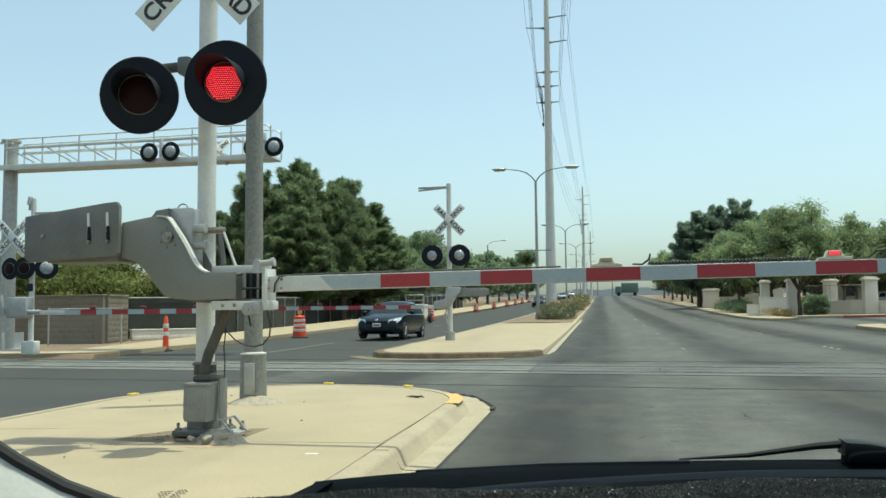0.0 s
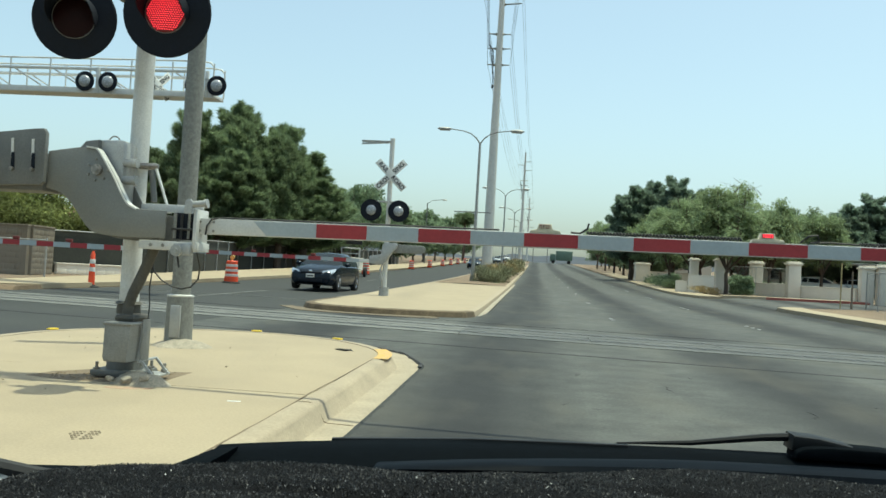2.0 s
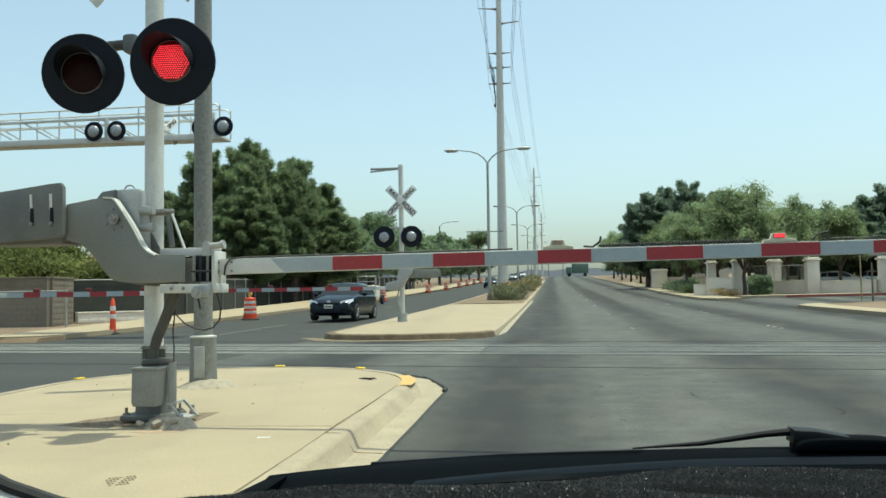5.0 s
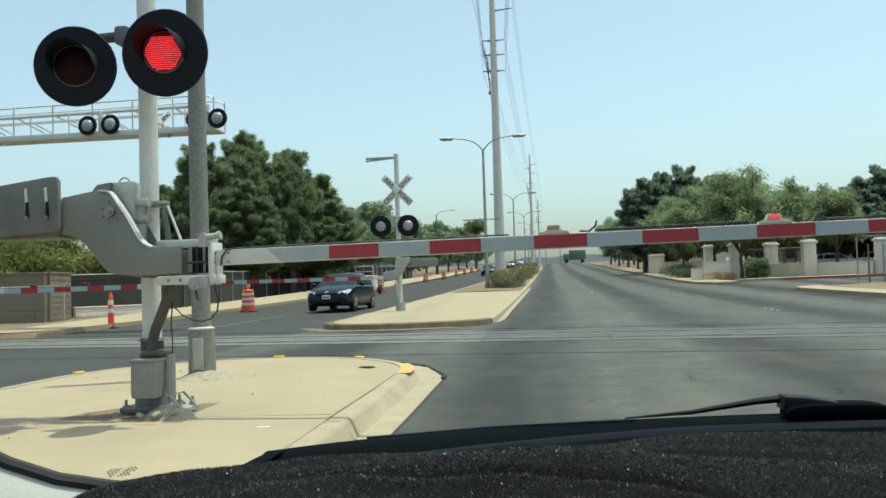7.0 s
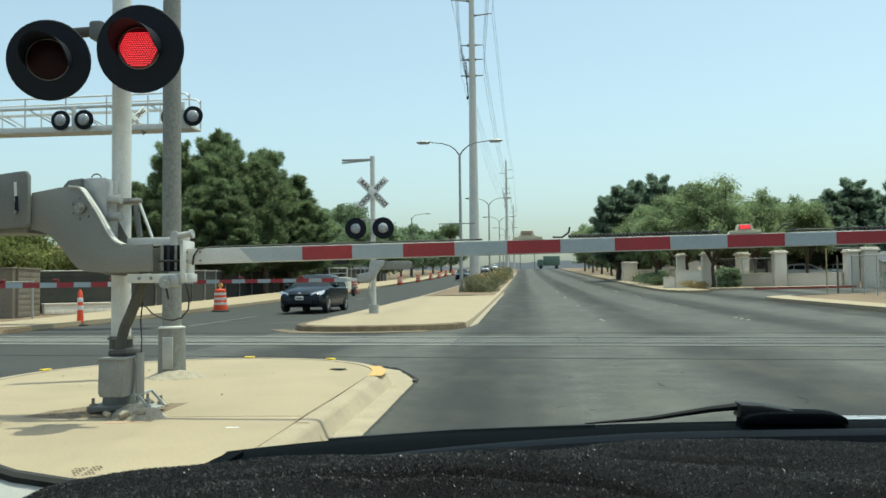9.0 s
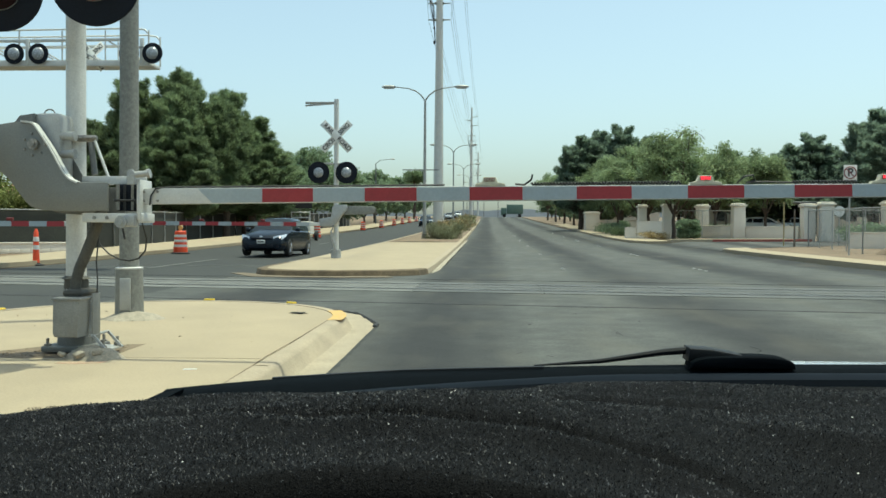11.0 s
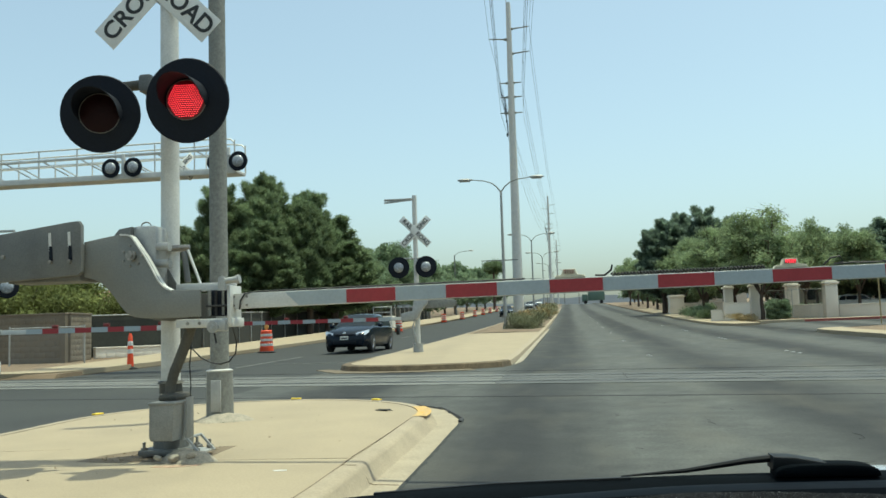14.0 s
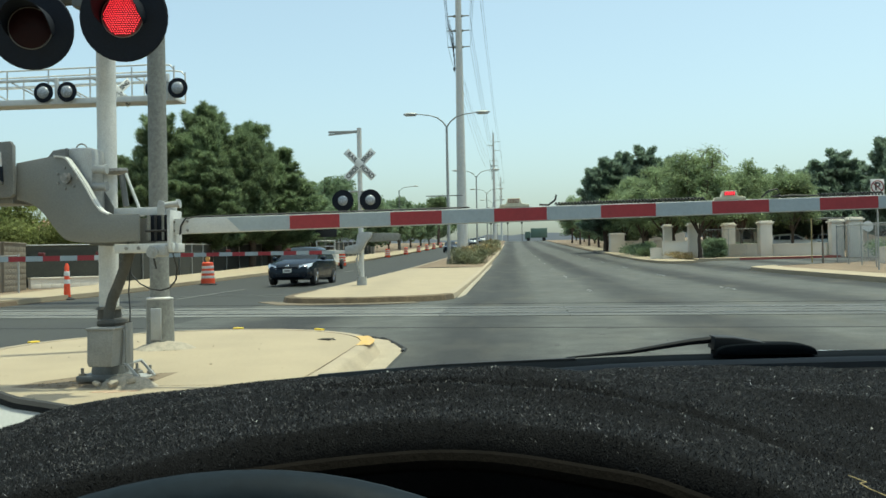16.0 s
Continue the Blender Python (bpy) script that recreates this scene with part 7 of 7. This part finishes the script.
def own_part(name, b, mat, parent=None, label=""):
    """A part given in world metres, set under the car or under one of its parts."""
    me = b.mesh(name)
    me.transform(Matrix.Translation((-0.33, 0, 0)))
    return part(name, me, mat, parent or own, label)


for s in (-1, 1):
    x = 0.33 + s * 0.86
    own_part("side_panel", Build().box(x - 0.05, x + 0.05, -2.2, 0.95, 0.24, 0.78, 0.03), "hood")
    own_part("roof_pillar", Build().cyl((x - s * 0.02, -1.9, 0.9), (x - s * 0.2, -1.2, 1.46), 0.05, n=8), "hood")
    for wy in (1.42, -1.25):
        tyre = own_part("wheel", Build().cyl((x - 0.1, wy, 0.32), (x + 0.1, wy, 0.32), 0.32, n=22), "tyre")
        own_part("rim", Build().cyl((x - 0.11, wy, 0.32), (x + 0.11, wy, 0.32), 0.2, n=16), "chrome", tyre)
own_part("floor_pan", Build().box(-0.48, 1.14, -2.2, 0.9, 0.2, 0.27, 0.02), "cowl")
own_part("rear_deck", Build().box(-0.48, 1.14, -2.35, -1.75, 0.27, 0.92, 0.08), "hood")
own_part("roof", Build().box(-0.36, 1.02, -1.3, 0.02, 1.45, 1.49, 0.015), "hood")
for s in (-1, 1):
    own_part("front_pillar", Build().cyl((0.33 + s * 0.85, 0.55, 1.02), (0.33 + s * 0.66, 0.0, 1.46), 0.035, n=8), "hood")
nose_ = []
for y, z, w in ((0.96, 0.955, 0.86), (1.09, 0.965, 0.86), (1.35, 0.915, 0.85), (1.8, 0.80, 0.82), (2.15, 0.66, 0.74), (2.28, 0.5, 0.62)):
    nose_.append([(0.33 - w, y, 0.28), (0.33 - w, y, z - 0.34), (0.33 - w * 0.66, y, z - 0.15), (0.33 - w * 0.34, y, z - 0.03), (0.33, y, z), (0.33 + w * 0.9, y, z - 0.02), (0.33 + w, y, z - 0.12), (0.33 + w, y, 0.28)])
own_part("hood", loft(Build(), nose_), "hood", None, "silver hood")
b = Build()
rows = []
for i in range(16):
    x = 0.365 + i * 0.05
    rows.append([b.bm.verts.new(p) for p in ((x, 1.02, 0.981), (x, 1.03, 0.9835), (x, 1.06, 0.9838), (x, 1.09, 0.975), (x, 1.2, 0.94))])
for r0, r1 in zip(rows, rows[1:]):
    for k in range(4):
        b.bm.faces.new((r0[k], r1[k], r1[k + 1], r0[k + 1]))
bmesh.ops.recalc_face_normals(b.bm, faces=b.bm.faces)
own_part("hood_edge", b, "hood", None, "bright rear edge of the hood")

own_part("dash_body", Build().box(-0.6, 1.2, 0.36, 0.86, 0.27, 0.93, 0.02), "cowl")
turn = pose(-0.08, 0.18, 0.868, 48, 0, 0)
rim_ = Build().tube([turn @ Vector((0.185 * math.cos(a), 0.185 * math.sin(a), 0)) for a in [k * 2 * math.pi / 96 for k in range(97)]], 0.015, 14)
rim_ = own_part("steering_wheel", rim_, "wheel_rim", None, "dark blue grey steering wheel rim")
own_part("wheel_hub", Build().cyl(turn @ Vector((0, 0, -0.05)), turn @ Vector((0, 0, 0.0)), 0.07, n=14).cyl(turn @ Vector((-0.18, 0, -0.01)), turn @ Vector((0.18, 0, -0.01)), 0.014, n=8)
         .cyl(turn @ Vector((0, 0, -0.05)), (-0.12, 0.40, 0.72), 0.03, n=10), "wheel_rim", rim_)

rows = []
b = Build()
for i in range(40):
    x = -0.30 + i * 0.036
    z = 0.966 + 0.031 * (1 - math.exp(-(x + 0.30) / 0.36))
    y = 0.885 + 0.06 * (1 - math.exp(-(x + 0.30) / 0.22)) - 0.02 * max(0, x - 0.2)
    rows.append([b.bm.verts.new(p) for p in ((x, y - 0.05, z - 0.026), (x, y - 0.03, z - 0.010), (x, y, z - 0.002), (x, y + 0.03, z + 0.001), (x, y + 0.06, z - 0.012), (x, y + 0.07, z - 0.1))])
for r0, r1 in zip(rows, rows[1:]):
    for k in range(5):
        b.bm.faces.new((r0[k], r1[k], r1[k + 1], r0[k + 1]))
bmesh.ops.recalc_face_normals(b.bm, faces=b.bm.faces)
own_part("cowl", b, "cowl", None, "satin black plastic cowl")
b = Build()
rows = []
for i in range(34):
    x = -0.14 + i * 0.038
    w = min(1.0, max(0.02, (x + 0.14) / 0.28)) ** 0.8
    z = 0.966 + 0.031 * (1 - math.exp(-(x + 0.30) / 0.36))
    y = 0.885 + 0.06 * (1 - math.exp(-(x + 0.30) / 0.22)) - 0.02 * max(0, x - 0.2)
    lo, hi = z - 0.008, z - 0.0075 + 0.0095 * w
    rows.append([b.bm.verts.new(p) for p in ((x, y - 0.03, hi - 0.001), (x, y - 0.045, hi), (x, y - 0.058, (lo + hi) / 2 + 0.002 * w), (x, y - 0.062, lo), (x, y - 0.055, lo - 0.012))])
for r0, r1 in zip(rows, rows[1:]):
    for k in range(4):
        b.bm.faces.new((r0[k], r1[k], r1[k + 1], r0[k + 1]))
bmesh.ops.recalc_face_normals(b.bm, faces=b.bm.faces)
own_part("cowl_ridge", b, "ridge", None, "rounded blue black ridge along the cowl")
own_part("cowl_corner", Build().prism([(-0.30, 0.88), (-0.275, 0.971), (-0.30, 0.966), (-0.345, 0.945), (-0.52, 0.935), (-0.52, 0.85)], 0.80, 0.9, 0.004), "cowl")
wa = own_part("wiper_arm", Build().tube([(0.29, 0.965, 1.000), (0.245, 0.965, 1.0075), (0.215, 0.965, 1.0045), (0.15, 0.967, 0.994), (0.08, 0.97, 0.988)], [0.0042, 0.0042, 0.0035, 0.0025, 0.0008], 8), "wiper", None, "black wiper arm")
own_part("arm_head", Build().prism([(0.238, 0.998), (0.240, 1.0115), (0.262, 1.0105), (0.293, 1.005), (0.296, 0.998)], 0.945, 0.975, 0.002), "wiper", wa)
own_part("pivot_cover", Build().prism([(0.292 - 0.053 * math.copysign(abs(math.cos(a)) ** 0.6, math.cos(a)), 0.992 + 0.0125 * math.sin(a) ** 0.6) for a in [k * math.pi / 16 for k in range(17)]], 0.935, 0.968, 0.003), "cowl", wa, "rounded black pivot cover")
own_part("wiper_blade", Build().prism([(-0.20, 0.962), (0.0, 0.975), (0.09, 0.982), (0.09, 0.9893), (0.0, 0.9862), (-0.06, 0.9838), (-0.20, 0.9735)], 0.955, 0.962, 0.001), "wiper", wa, "thin black wiper blade")
seal = [(-0.66, 0.62, 1.20), (-0.60, 0.65, 1.115), (-0.55, 0.675, 1.062), (-0.50, 0.70, 1.02), (-0.46, 0.71, 0.997), (-0.42, 0.72, 0.981), (-0.38, 0.735, 0.971), (-0.33, 0.75, 0.963), (-0.26, 0.77, 0.952)]
sl_ = own_part("window_seal", Build().tube(seal, 0.006, 8), "rubber", None, "black rubber window seal")
b = Build()
rows = [[b.bm.verts.new(p) for p in ((x, y - 0.002, z - 0.002), (x - 0.006, y - 0.02, z - 0.018), (x - 0.03, y - 0.06, z - 0.07), (x - 0.05, y - 0.1, z - 0.2))] for x, y, z in seal]
for r0, r1 in zip(rows, rows[1:]):
    for k in range(3):
        b.bm.faces.new((r0[k], r1[k], r1[k + 1], r0[k + 1]))
bmesh.ops.recalc_face_normals(b.bm, faces=b.bm.faces)
own_part("pillar_trim", b, "trim", sl_, "pale grey pillar trim")
